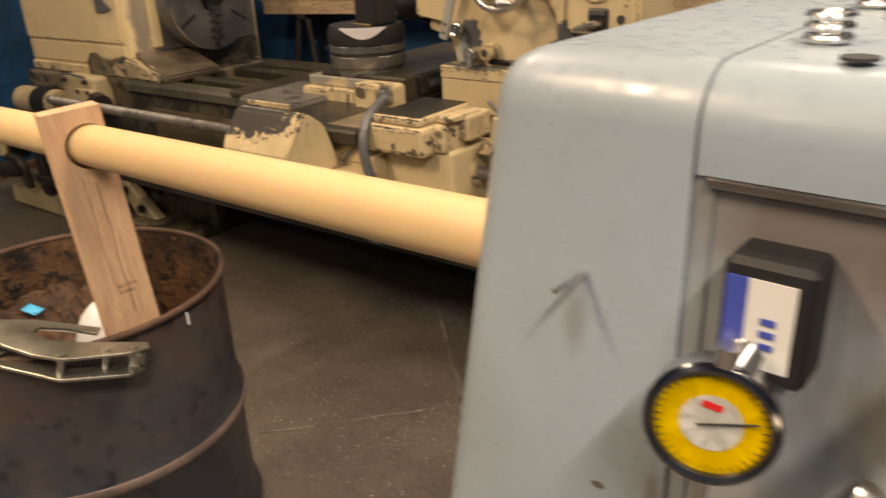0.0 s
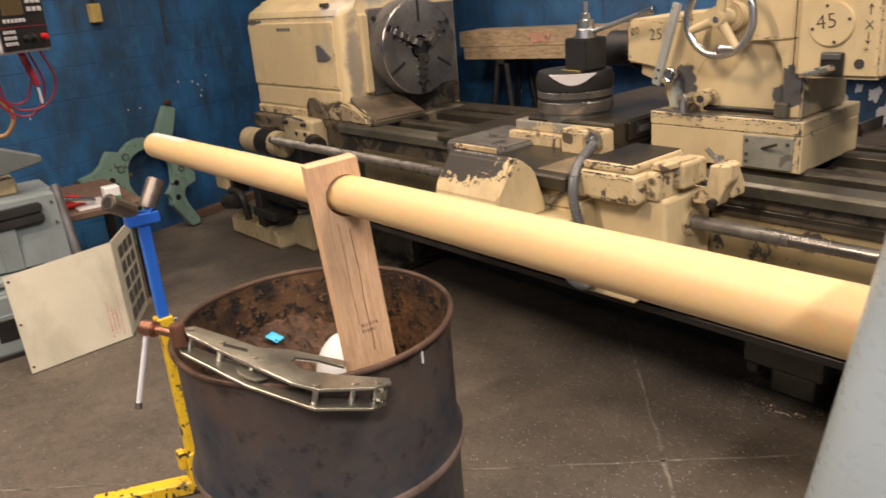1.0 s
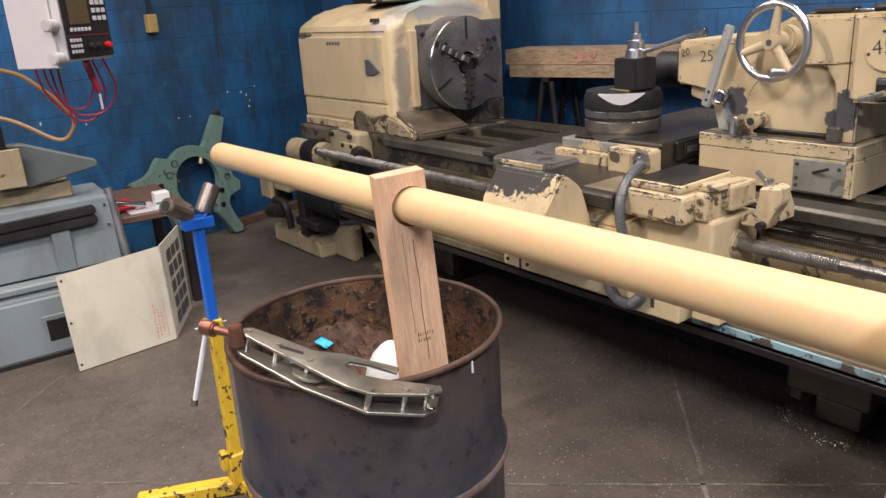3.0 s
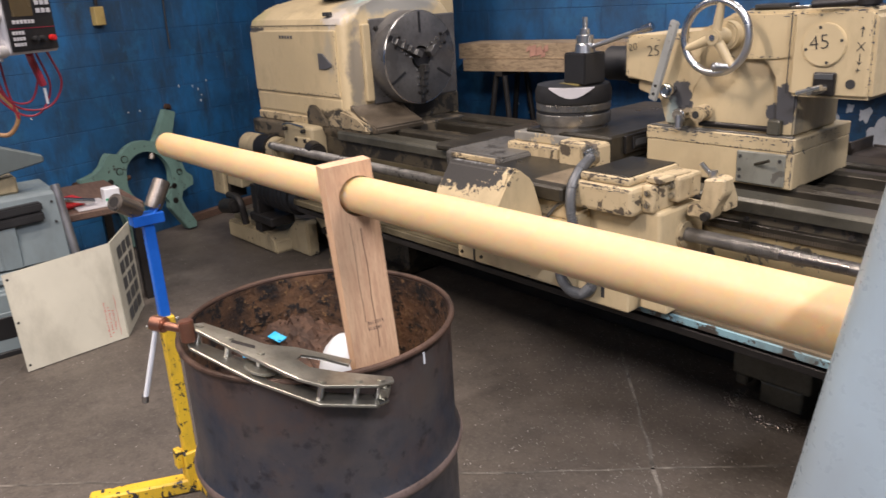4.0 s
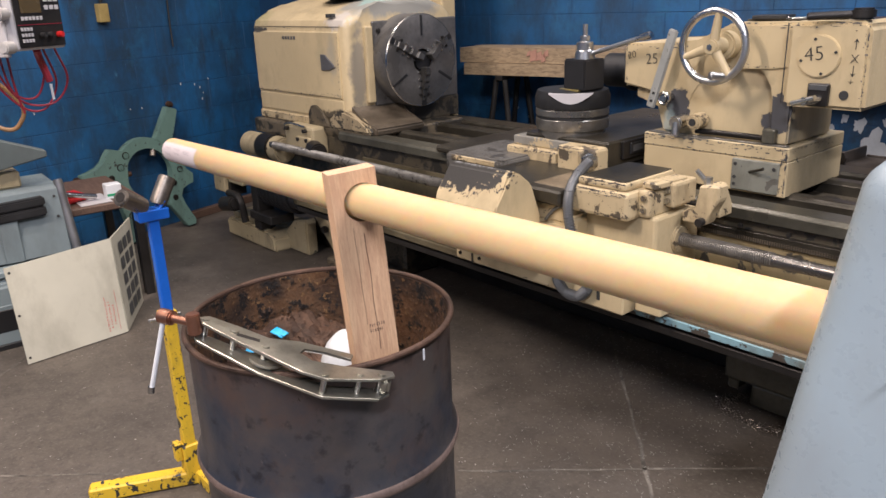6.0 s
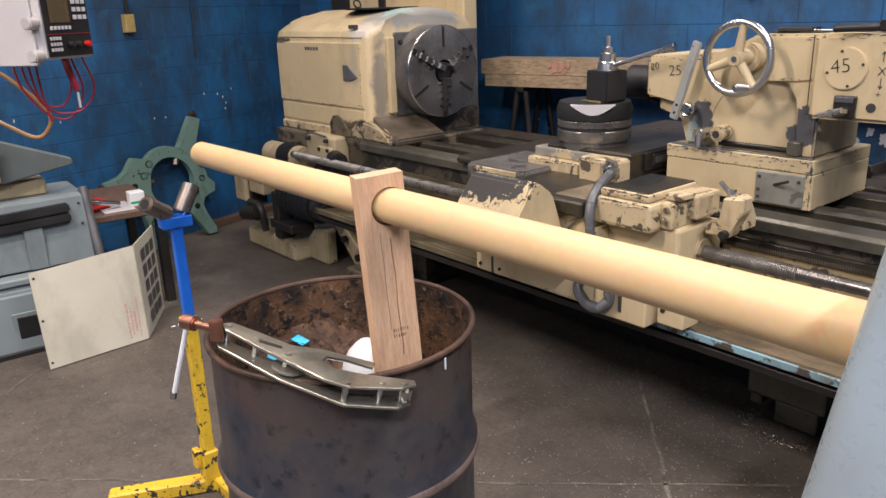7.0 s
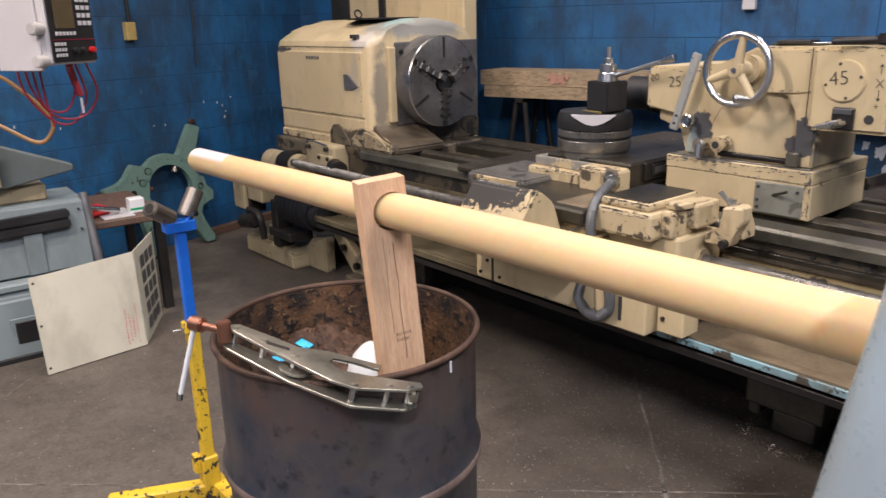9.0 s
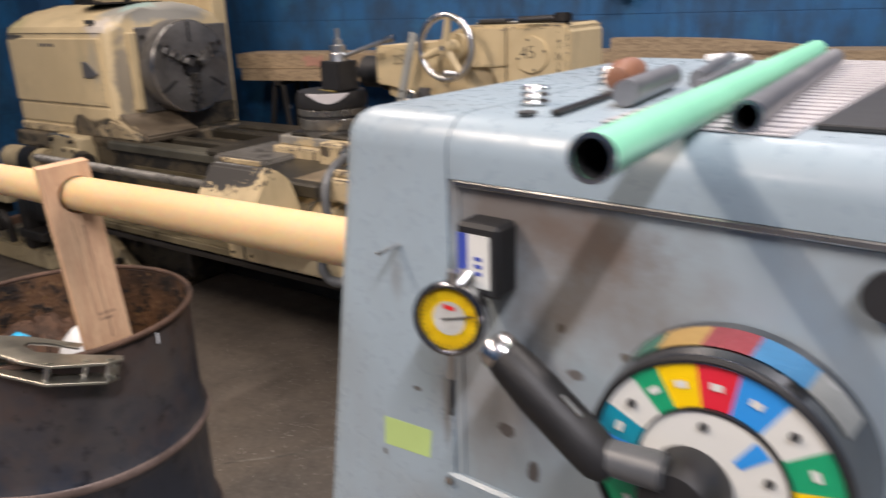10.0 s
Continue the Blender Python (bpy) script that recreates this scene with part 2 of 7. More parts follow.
M["flank"] = worn_paint("rubbed_oily_casting", (0.36, 0.29, 0.18), (0.05, 0.045, 0.035), 0.53, 0.42, 0.95, 13.0, (0.07, 0.055, 0.038))
# Serves the oily bed and the painted shade of the gap by the chuck.
M["bed_dark"] = worn_paint("oily_and_shaded_bed_paint", (0.075, 0.062, 0.042), (0.022, 0.020, 0.017), 0.52, 0.40, 0.95, 9.0, (0.022, 0.019, 0.015))
M["filler_dark"] = worn_paint("oily_grey_filler", (0.115, 0.11, 0.10), (0.05, 0.046, 0.04), 0.56, 0.40, 0.8, 14.0, (0.05, 0.045, 0.038))
M["plate_grey"] = worn_paint("bare_grey_plate", (0.22, 0.225, 0.19), (0.11, 0.105, 0.09), 0.62, 0.4, 0.8, 16.0, (0.08, 0.075, 0.06))
M["ledge_grey"] = plain("greasy_grey_ledge", (0.15, 0.145, 0.13), 0.35, 0.2, 0.5, 14)
M["lever_grey"] = worn_paint("worn_grey_lever", (0.33, 0.34, 0.32), (0.12, 0.11, 0.09), 0.63, 0.4, 0.4, 30.0)
M["screw_steel"] = plain("greased_screw_steel", (0.22, 0.21, 0.20), 0.28, 0.85, 0.35, 30)
M["swivel"] = plain("turned_swivel_steel", (0.30, 0.285, 0.26), 0.30, 0.85, 0.3, 25)
M["tray"] = plain("dark_oily_tray_steel", (0.060, 0.050, 0.042), 0.45, 0.3, 0.6, 16, 0.4)
M["brass"] = plain("dull_brass", (0.40, 0.32, 0.12), 0.35, 0.7, 0.3, 30)
M["jaw"] = plain("oily_jaw_steel", (0.17, 0.165, 0.155), 0.3, 0.8, 0.5, 40)
M["hoop"] = plain("rubbed_rusty_hoop", (0.20, 0.145, 0.125), 0.45, 0.2, 0.5, 18, 0.4)
M["lamp_glow"] = plain("white_glass_tube", (0.8, 0.8, 0.8), 0.3)
M["lamp_glow"].node_tree.nodes["Principled BSDF"].inputs["Emission Color"].default_value = (1, 0.94, 0.85, 1)
M["lamp_glow"].node_tree.nodes["Principled BSDF"].inputs["Emission Strength"].default_value = 4.0
M["black"] = plain("black_rubber", (0.015, 0.015, 0.016), 0.5, 0.0, 0.3)
M["rod"] = plain("cream_plastic_bar", (0.57, 0.415, 0.224), 0.50, 0.0, 0.04, 5, 0.03)
RB = M["rod"].node_tree.nodes["Principled BSDF"]
RB.inputs["Subsurface Weight"].default_value = 0.7
RB.inputs["Subsurface Radius"].default_value = (1.0, 0.45, 0.15)
RB.inputs["Subsurface Scale"].default_value = 0.035
M["tape"] = plain("white_label_film", (0.58, 0.52, 0.53), 0.5, 0.0, 0.06)
M["white"] = plain("white_plastic", (0.70, 0.72, 0.74), 0.4, 0.0, 0.08)
M["jug"] = plain("milky_plastic", (0.60, 0.62, 0.62), 0.35, 0.0, 0.15)
M["cyan"] = plain("cyan_film", (0.02, 0.42, 0.75), 0.4, 0.0, 0.1)
M["blue_paint"] = plain("blue_stand_paint", (0.01, 0.13, 0.60), 0.4, 0.0, 0.15)
M["yellow_paint"] = worn_paint("yellow_stand_paint", (0.72, 0.47, 0.03), (0.03, 0.03, 0.03), 0.575, 0.45, 0.5, 22.0)
M["green_iron"] = worn_paint("green_machine_paint", (0.115, 0.205, 0.180), (0.03, 0.035, 0.03), 0.60, 0.5, 0.9, 12.0, (0.05, 0.075, 0.065))
M["panel"] = worn_paint("cream_cover_paint", (0.56, 0.54, 0.44), (0.10, 0.09, 0.07), 0.77, 0.45, 0.65, 8.0, (0.25, 0.23, 0.18))
M["grey_lathe"] = worn_paint("blue_grey_paint", (0.195, 0.242, 0.255), (0.07, 0.07, 0.07), 0.71, 0.5, 0.75, 7.0, (0.10, 0.11, 0.11))
M["splash"] = worn_paint("dirty_grey_splash_paint", (0.105, 0.130, 0.132), (0.05, 0.05, 0.05), 0.70, 0.5, 0.85, 7.0, (0.06, 0.065, 0.06))
M["faint_print"] = plain("faint_grey_print", (0.44, 0.395, 0.41), 0.5, 0.0, 0.1)
M["box_grey"] = plain("light_grey_enclosure", (0.52, 0.505, 0.515), 0.4, 0.0, 0.06)
M["red"] = plain("red_plastic", (0.55, 0.02, 0.02), 0.35, 0.0, 0.1)
M["red_wire"] = plain("red_wire", (0.30, 0.02, 0.04), 0.4, 0.0, 0.1)
M["copper"] = plain("coppered_steel", (0.38, 0.19, 0.13), 0.35, 0.9, 0.3)
M["clamp"] = plain("plated_clamp_steel", (0.40, 0.385, 0.325), 0.36, 0.85, 0.35, 20)
M["latch"] = plain("bright_latch_metal", (0.52, 0.50, 0.48), 0.45, 0.35, 0.2)
M["primer"] = plain("dark_grey_primer", (0.10, 0.10, 0.105), 0.5, 0.1, 0.35, 20)
M["roller_steel"] = plain("worn_roller_steel", (0.26, 0.23, 0.20), 0.35, 0.8, 0.4, 30)
M["amber_hose"] = plain("amber_hose", (0.27, 0.155, 0.07), 0.35, 0.0, 0.2)
M["conduit"] = plain("ribbed_grey_conduit", (0.10, 0.105, 0.11), 0.4, 0.2, 0.3)
M["chips"] = plain("rusty_metal_chips", (0.10, 0.055, 0.034), 0.7, 0.3, 0.7, 60, 1.0)
M["green_tube"] = plain("mint_green_tube_paint", (0.24, 0.62, 0.42), 0.35, 0.0, 0.1)
M["grey_tube"] = plain("galvanised_tube", (0.33, 0.33, 0.34), 0.4, 0.8, 0.25)
M["rust"] = plain("rusted_steel", (0.090, 0.050, 0.033), 0.6, 0.3, 0.65, 26, 0.6)
M["fruit_brown"] = plain("brown_handle", (0.25, 0.11, 0.06), 0.45, 0.0, 0.3)
M["ink"] = plain("black_marker", (0.03, 0.03, 0.03), 0.6, 0.0, 0.1)
M["red_ink"] = plain("red_marker", (0.55, 0.06, 0.07), 0.6, 0.0, 0.1)
M["dial_yellow"] = plain("yellow_dial_face", (0.90, 0.62, 0.01), 0.35, 0.0, 0.03)
M["dial_white"] = plain("white_dial_face", (0.62, 0.62, 0.58), 0.4, 0.0, 0.03)
M["lime"] = plain("lime_tape", (0.42, 0.56, 0.20), 0.5, 0.0, 0.1)
M["label_blue"] = plain("blue_label", (0.04, 0.07, 0.35), 0.4, 0.0, 0.1)
M["disc_green"] = plain("green_sector", (0.0, 0.30, 0.13), 0.35, 0.0, 0.05)
M["disc_yellow"] = plain("yellow_sector", (0.85, 0.55, 0.0), 0.35, 0.0, 0.05)
M["disc_red"] = plain("red_sector", (0.65, 0.02, 0.04), 0.35, 0.0, 0.05)
M["disc_blue"] = plain("blue_sector", (0.02, 0.26, 0.68), 0.35, 0.0, 0.05)
M["disc_teal"] = plain("teal_sector", (0.0, 0.23, 0.33), 0.35, 0.0, 0.05)
M["ceiling"] = plain("ceiling_paint", (0.62, 0.62, 0.60), 0.8, 0.0, 0.1)
M["outlet"] = plain("yellowed_outlet", (0.36, 0.27, 0.10), 0.5, 0.0, 0.3)


def floor_material():
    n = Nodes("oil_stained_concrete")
    a, b, c = n.noise(0.9, 6, 0.6), n.noise(4.0, 8, 0.65), n.noise(70, 4)
    col = n.mix(n.ramp(a, 0.3, 0.7), (0.085, 0.070, 0.056), (0.125, 0.106, 0.088))
    col = n.mix(n.ramp(b, 0.42, 0.75, 0, 0.6), col, (0.045, 0.038, 0.032))
    col = n.mix(n.ramp(n.noise(2.3, 5), 0.6, 0.75, 0, 0.35), col, (0.16, 0.145, 0.125))
    col = n.mix(n.ramp(n.noise(15, 9, 0.75), 0.50, 0.68, 0, 0.6), col, (0.040, 0.034, 0.029))
    col = n.mix(n.ramp(n.noise(7, 9, 0.8, None, 1.5), 0.58, 0.70, 0, 0.5), col, (0.17, 0.152, 0.130))
    col = n.mix(n.ramp(c, 0.52, 0.70, 0, 0.45), col, (0.175, 0.158, 0.135))
    col = n.mix(n.ramp(n.noise(38, 6, 0.7), 0.54, 0.66, 0, 0.5), col, (0.040, 0.034, 0.029))
    # Under the lathe its shadow is painted in as a dark ragged spot.
    oil_shade = n.spot((-1.2, 2.80, 0.0), (2.3, 0.70, 1.0), 0.9, 2.5, 0.9)
    col = n.mix(n.math("MULTIPLY", oil_shade, 0.12), col, (0.022, 0.019, 0.016))
    oil_shade = n.spot((-0.15, 1.95, 0.0), (0.22, 0.12, 1.0), 1.2, 9.0, 0.5)
    col = n.mix(n.math("MULTIPLY", oil_shade, 0.7), col, (0.035, 0.027, 0.02))
    # Round the left foot, shade and oil are painted in as one spot.
    oil_shade = n.spot((-3.7, 2.35, 0.0), (1.5, 0.62, 1.0), 1.0, 3.0, 0.7)
    col = n.mix(n.math("MULTIPLY", oil_shade, 0.5), col, (0.024, 0.020, 0.016))
    v = n.noise(130, 2, 0.5)
    col = n.mix(n.ramp(v, 0.73, 0.76, 0, 0.7), col, (0.42, 0.40, 0.37))
    n.bump(n.math("ADD", c, b), 0.25, 0.002)
    return n.finish(col, n.ramp(b, 0.3, 0.7, 0.42, 0.7))


def drum_material(inside):
    n = Nodes("rusty_drum_inside" if inside else "scorched_drum_paint")
    a, b, c = n.noise(3.2, 6, 0.6), n.noise(9, 8, 0.65), n.noise(60, 5)
    if inside:
        crust = n.noise(26, 9, 0.75)
        col = n.mix(n.ramp(b, 0.35, 0.65), (0.040, 0.022, 0.014), (0.22, 0.11, 0.048))
        col = n.mix(n.ramp(crust, 0.52, 0.57), col, (0.014, 0.011, 0.010))
        col = n.mix(n.ramp(c, 0.60, 0.66), col, (0.30, 0.17, 0.07))
        n.bump(n.math("ADD", n.math("MULTIPLY", crust, 2.0), c), 1.0, 0.012)
        return n.finish(col, 0.7, 0.1)
    # rust spreads from the rim and the seams; burnt blue-black paint is left between
    col = n.mix(n.ramp(a, 0.42, 0.62), (0.034, 0.040, 0.055), (0.082, 0.070, 0.065))
    sep = n.t.nodes.new("ShaderNodeSeparateXYZ")
    n.link(n.co, sep.inputs[0])
    rag = n.math("MULTIPLY", n.math("SUBTRACT", n.noise(7.0, 8, 0.7), 0.5), 0.45)
    top = n.ramp(n.math("ADD", sep.outputs[2], rag), 0.76, 0.90)
    col = n.mix(n.math("MULTIPLY", top, 0.85), col, (0.090, 0.056, 0.044))
    col = n.mix(n.ramp(n.noise(4.0, 9, 0.75), 0.54, 0.68, 0, 0.45), col, (0.100, 0.062, 0.046))
    col = n.mix(n.ramp(b, 0.55, 0.7, 0, 0.6), col, (0.020, 0.020, 0.025))
    spots = n.ramp(n.noise(24, 4, 0.55), 0.58, 0.68, 0, 0.6)
    col = n.mix(spots, col, (0.011, 0.011, 0.014))
    streak = n.noise(14, 4, 0.6, (1.0, 1.0, 0.12))
    col = n.mix(n.ramp(streak, 0.58, 0.8, 0, 0.45), col, (0.17, 0.13, 0.115))
    col = n.mix(n.ramp(n.noise(55, 6, 0.7, (1, 1, 0.5)), 0.66, 0.72, 0, 0.5), col, (0.20, 0.16, 0.14))
    n.bump(n.math("ADD", b, c), 0.25, 0.002)
    return n.finish(col, n.ramp(b, 0.3, 0.7, 0.26, 0.48), 0.3)


def wood_material(name, light, dark, along=(9.0, 9.0, 0.8), scale=14.0):
    n = Nodes(name)
    g = n.noise(scale, 6, 0.6, along, 0.8)
    f = n.noise(scale * 6, 3, 0.6, along)
    col = n.mix(n.ramp(g, 0.35, 0.68), light, dark)
    col = n.mix(n.ramp(f, 0.5, 0.75, 0, 0.4), col, tuple(v * 0.5 for v in dark))
    col = n.mix(n.ramp(n.noise(5.0, 4), 0.55, 0.75, 0, 0.5), col, tuple(v * 0.75 for v in dark))
    n.bump(g, 0.3, 0.001)
    return n.finish(col, 0.62)


M["screen"] = plain("dull_brown_screen", (0.10, 0.07, 0.03), 0.25, 0.0, 0.15)
M["bare_wall"] = plain("bare_block", (0.52, 0.55, 0.58), 0.8, 0.0, 0.2)
M["pink"] = plain("pink_spray_paint", (0.43, 0.23, 0.17), 0.7, 0.0, 0.3)
M["joint"] = plain("dusty_joint", (0.165, 0.148, 0.125), 0.8, 0.0, 0.75, 45)
M["swarf"] = plain("bright_swarf", (0.55, 0.53, 0.50), 0.4, 0.6, 0.3)
M["floor"] = floor_material()
M["drum"] = drum_material(False)
M["drum_in"] = drum_material(True)
M["fir"] = wood_material("fir_board", (0.66, 0.44, 0.27), (0.50, 0.295, 0.18))
M["lumber"] = wood_material("dusty_lumber", (0.40, 0.30, 0.185), (0.19, 0.135, 0.085), (0.5, 7, 9), 9.0)
M["grain"] = wood_material("dark_wood_grain", (0.22, 0.12, 0.075), (0.13, 0.07, 0.045))
M["brown_board"] = wood_material("dirty_wood", (0.16, 0.10, 0.07), (0.07, 0.04, 0.03), (0.8, 9, 9))


# ---- mesh helpers ----
def thing(name, origin, label, category, group=""):
    ob = new(name)
    ob.empty_display_size = 0.1
    ob.location = origin
    return tagged(ob, label, category, group)


def origin_of(ob):
    while ob.parent:
        ob = ob.parent
    return Vector(ob.location)


def part(name, bm, material, parent=None, label="", smooth=False):
    """Links a bmesh, built in world places, as one mesh under its thing."""
    if parent:
        bmesh.ops.translate(bm, verts=bm.verts, vec=-origin_of(parent))
    me = bpy.data.meshes.new(name)
    bmesh.ops.recalc_face_normals(bm, faces=bm.faces)
    if smooth:
        for f in bm.faces:
            f.smooth = True
        for e in bm.edges:
            if len(e.link_faces) == 2 and e.calc_face_angle(0) > 0.6:
                e.smooth = False
    bm.to_mesh(me)
    bm.free()
    me.materials.append(M[material])
    ob = new(name, me)
    ob.parent = parent
    if label:
        ob["label"] = label
    return ob


def single(name, bm, material, label, category, origin=(0, 0, 0), smooth=False, kind="", group=""):
    """A thing that is one mesh."""
    bmesh.ops.translate(bm, verts=bm.verts, vec=-Vector(origin))
    ob = part(name, bm, material, None, "", smooth)
    ob.location = origin
    return tagged(ob, label, category, group, kind)


def box(lo, hi, bevel=0.004, seg=1, bm=None):
    bm = bm or bmesh.new()
    c = [(a + b) / 2 for a, b in zip(lo, hi)]
    s = [max(1e-4, abs(b - a)) for a, b in zip(lo, hi)]
    r = bmesh.ops.create_cube(bm, size=1, matrix=Matrix.Translation(c) @ Matrix.Diagonal((*s, 1)))
    if bevel:
        es = list({e for v in r["verts"] for e in v.link_edges})
        bmesh.ops.bevel(bm, geom=es, offset=min(bevel, min(s) * 0.45), segments=seg, affect="EDGES", profile=0.5)
    return bm


def obox(center, size, rot, bevel=0.004, seg=1, bm=None):
    """A box of that size at a turned pose (degrees)."""
    bm = bm or bmesh.new()
    m = pose(*center, *rot)
    r = bmesh.ops.create_cube(bm, size=1, matrix=m @ Matrix.Diagonal((*size, 1)))
    if bevel:
        es = list({e for v in r["verts"] for e in v.link_edges})
        bmesh.ops.bevel(bm, geom=es, offset=min(bevel, min(size) * 0.45), segments=seg, affect="EDGES")
    return bm


def cyl(a, b, r, r2=None, n=24, bm=None, cap=True, bevel=0.0):
    """A round bar from a to b."""
    bm = bm or bmesh.new()
    a, b = Vector(a), Vector(b)
    d = b - a
    m = Matrix.Translation((a + b) / 2) @ d.to_track_quat("Z", "Y").to_matrix().to_4x4()
    res = bmesh.ops.create_cone(bm, cap_ends=cap, segments=n, radius1=r, radius2=r if r2 is None else r2, depth=d.length, matrix=m)
    if bevel:
        es = [e for e in {e for v in res["verts"] for e in v.link_edges} if any(len(f.verts) > 4 for f in e.link_faces)]
        bmesh.ops.bevel(bm, geom=es, offset=bevel, segments=2, affect="EDGES")
    return bm


def lathe(profile, m, n=40, bm=None, closed=False, cap=True):
    """A turned body: (radius, height) pairs round the z of m."""
    bm = bm or bmesh.new()
    rings = []
    for r, z in profile:
        rings.append([bm.verts.new(m @ Vector((r * math.cos(2 * math.pi * i / n), r * math.sin(2 * math.pi * i / n), z))) for i in range(n)])
    pairs = list(zip(rings, rings[1:])) + ([(rings[-1], rings[0])] if closed else [])
    for p, q in pairs:
        for i in range(n):
            bm.faces.new((p[i], p[(i + 1) % n], q[(i + 1) % n], q[i]))
    if not closed and cap:
        for ring, r in ((rings[0], profile[0][0]), (rings[-1], profile[-1][0])):
            if r > 1e-4:
                bm.faces.new(ring)
    bmesh.ops.remove_doubles(bm, verts=bm.verts, dist=1e-5)
    return bm


def prism(points, axis, lo, hi, bevel=0.003, seg=1, bm=None):
    """A flat outline drawn out along an axis. points: the two other coordinates, in x, y, z order."""
    bm = bm or bmesh.new()

    def at(p, v):
        q = list(p)
        q.insert("xyz".index(axis), v)
        return Vector(q)
    a = [bm.verts.new(at(p, lo)) for p in points]
    b = [bm.verts.new(at(p, hi)) for p in points]
    fs = [bm.faces.new(a), bm.faces.new(list(reversed(b)))]
    for i in range(len(a)):
        j = (i + 1) % len(a)
        fs.append(bm.faces.new((a[i], b[i], b[j], a[j])))
    if bevel:
        es = list({e for f in fs for e in f.edges})
        bmesh.ops.bevel(bm, geom=es, offset=bevel, segments=seg, affect="EDGES")
    return bm


def tube_path(points, r, n=10, bm=None, steps=8):
    """A round hose through points, smoothed."""
    bm = bm or bmesh.new()
    P = [Vector(p) for p in points]
    P = [P[0] * 2 - P[1]] + P + [P[-1] * 2 - P[-2]]
    path = []
    for i in range(1, len(P) - 2):
        for k in range(steps):
            t = k / steps
            p0, p1, p2, p3 = P[i - 1:i + 3]
            path.append(0.5 * (2 * p1 + (p2 - p0) * t + (2 * p0 - 5 * p1 + 4 * p2 - p3) * t * t + (3 * p1 - p0 - 3 * p2 + p3) * t ** 3))
    path.append(P[-2])
    rings, up = [], None
    for i, p in enumerate(path):
        d = (path[min(i + 1, len(path) - 1)] - path[max(i - 1, 0)]).normalized()
        up = up or d.orthogonal().normalized()
        up = (up - d * up.dot(d)).normalized()
        s = d.cross(up)
        rings.append([bm.verts.new(p + r * (math.cos(2 * math.pi * k / n) * up + math.sin(2 * math.pi * k / n) * s)) for k in range(n)])
    for a, b in zip(rings, rings[1:]):
        for k in range(n):
            bm.faces.new((a[k], a[(k + 1) % n], b[(k + 1) % n], b[k]))
    bm.faces.new(rings[0]), bm.faces.new(rings[-1])
    return bm


def strip(a, b, c, d, thick, bm=None):
    """A thin plate over four corners, raised along its normal."""
    bm = bm or bmesh.new()
    p = [Vector(v) for v in (a, b, c, d)]
    nrm = (p[1] - p[0]).cross(p[3] - p[0]).normalized() * thick
    lo = [bm.verts.new(v) for v in p]
    hi = [bm.verts.new(v + nrm) for v in p]
    bm.faces.new(lo), bm.faces.new(hi)
    for i in range(4):
        bm.faces.new((lo[i], lo[(i + 1) % 4], hi[(i + 1) % 4], hi[i]))
    return bm


# ---- setting ----
AZ = 108.0                        # the building stands askew to the machines
U = Vector((math.cos(radians(AZ)), math.sin(radians(AZ)), 0))
V = Vector((math.cos(radians(AZ - 90)), math.sin(radians(AZ - 90)), 0))
CORNER = Vector((-4.92, 2.45, 0)) + U * 1.0
CEIL = 4.2


def floor():
    bm = box((-16, -12, -0.2), (14, 14, 0.0), 0)
    return single("floor", bm, "floor", "oil-stained dark concrete floor with sawn joints", "floor", kind="structure")


def wall(name, start, way, length, label):
    """A painted block wall that runs from start along way; the room lies on its right or left by the turn of way."""
    inward = Vector((way.y, -way.x, 0))
    if (Vector((0, 1, 0)) - start).dot(inward) < 0:
        inward = -inward
    bm = bmesh.new()
    a, b = start, start + way * length
    back = -inward * 0.2
    vs = [bm.verts.new(p + Vector((0, 0, z))) for z in (0, CEIL) for p in (a, b, b + back, a + back)]
    for q in ((0, 1, 2, 3), (4, 5, 6, 7), (0, 1, 5, 4), (1, 2, 6, 5), (2, 3, 7, 6), (3, 0, 4, 7)):
        bm.faces.new([vs[i] for i in q])
    return single(name, bm, "mortar", label, "wall", kind="structure"), inward


floor()
wall_left, LEFT_IN = wall("wall_left", CORNER, -U, 9.0, "blue painted concrete block wall, scuffed and dusty")
wall_back, BACK_IN = wall("wall_back", CORNER, V, 12.0, "blue painted concrete block wall with peeling patches")
far_a, far_b = CORNER - U * 9.0, CORNER + V * 12.0
wall("wall_near", far_a, V, 12.0, "blue painted concrete block wall")
wall("wall_right", far_b, -U, 9.0, "blue painted concrete block wall")
cbm = bmesh.new()
cvs = [cbm.verts.new(p + Vector((0, 0, z))) for z in (CEIL, CEIL + 0.15) for p in (CORNER, far_b, far_b - U * 9, far_a)]
for q in ((0, 1, 2, 3), (4, 5, 6, 7), (0, 1, 5, 4), (1, 2, 6, 5), (2, 3, 7, 6), (3, 0, 4, 7)):
    cbm.faces.new([cvs[i] for i in q])
single("ceiling", cbm, "ceiling", "pale painted shop ceiling", "ceiling", kind="structure")


def lamp_fixture(center, length, power, tint):
    """An assumed ceiling strip light, out of view: housing, tube, and its light."""
    t = thing("unseen_strip_light", center, "assumed white ceiling strip light out of view, lit", "ceiling light", "strip lights")
    x, y, z = center
    part("housing", box((x - 0.07, y - length / 2, z), (x + 0.07, y + length / 2, CEIL)), "white", t)
    part("tube", cyl((x, y - length / 2 + 0.02, z - 0.02), (x, y + length / 2 - 0.02, z - 0.02), 0.016, n=12), "lamp_glow", t, "lit tube")
    la = bpy.data.lights.new("unseen_strip_light_glow", "AREA")
    la.shape, la.size, la.size_y, la.energy, la.color = "RECTANGLE", 0.12, length, power, tint
    lo = new("unseen_strip_light_glow", la)
    lo.location = (x, y, z - 0.05)
    return t


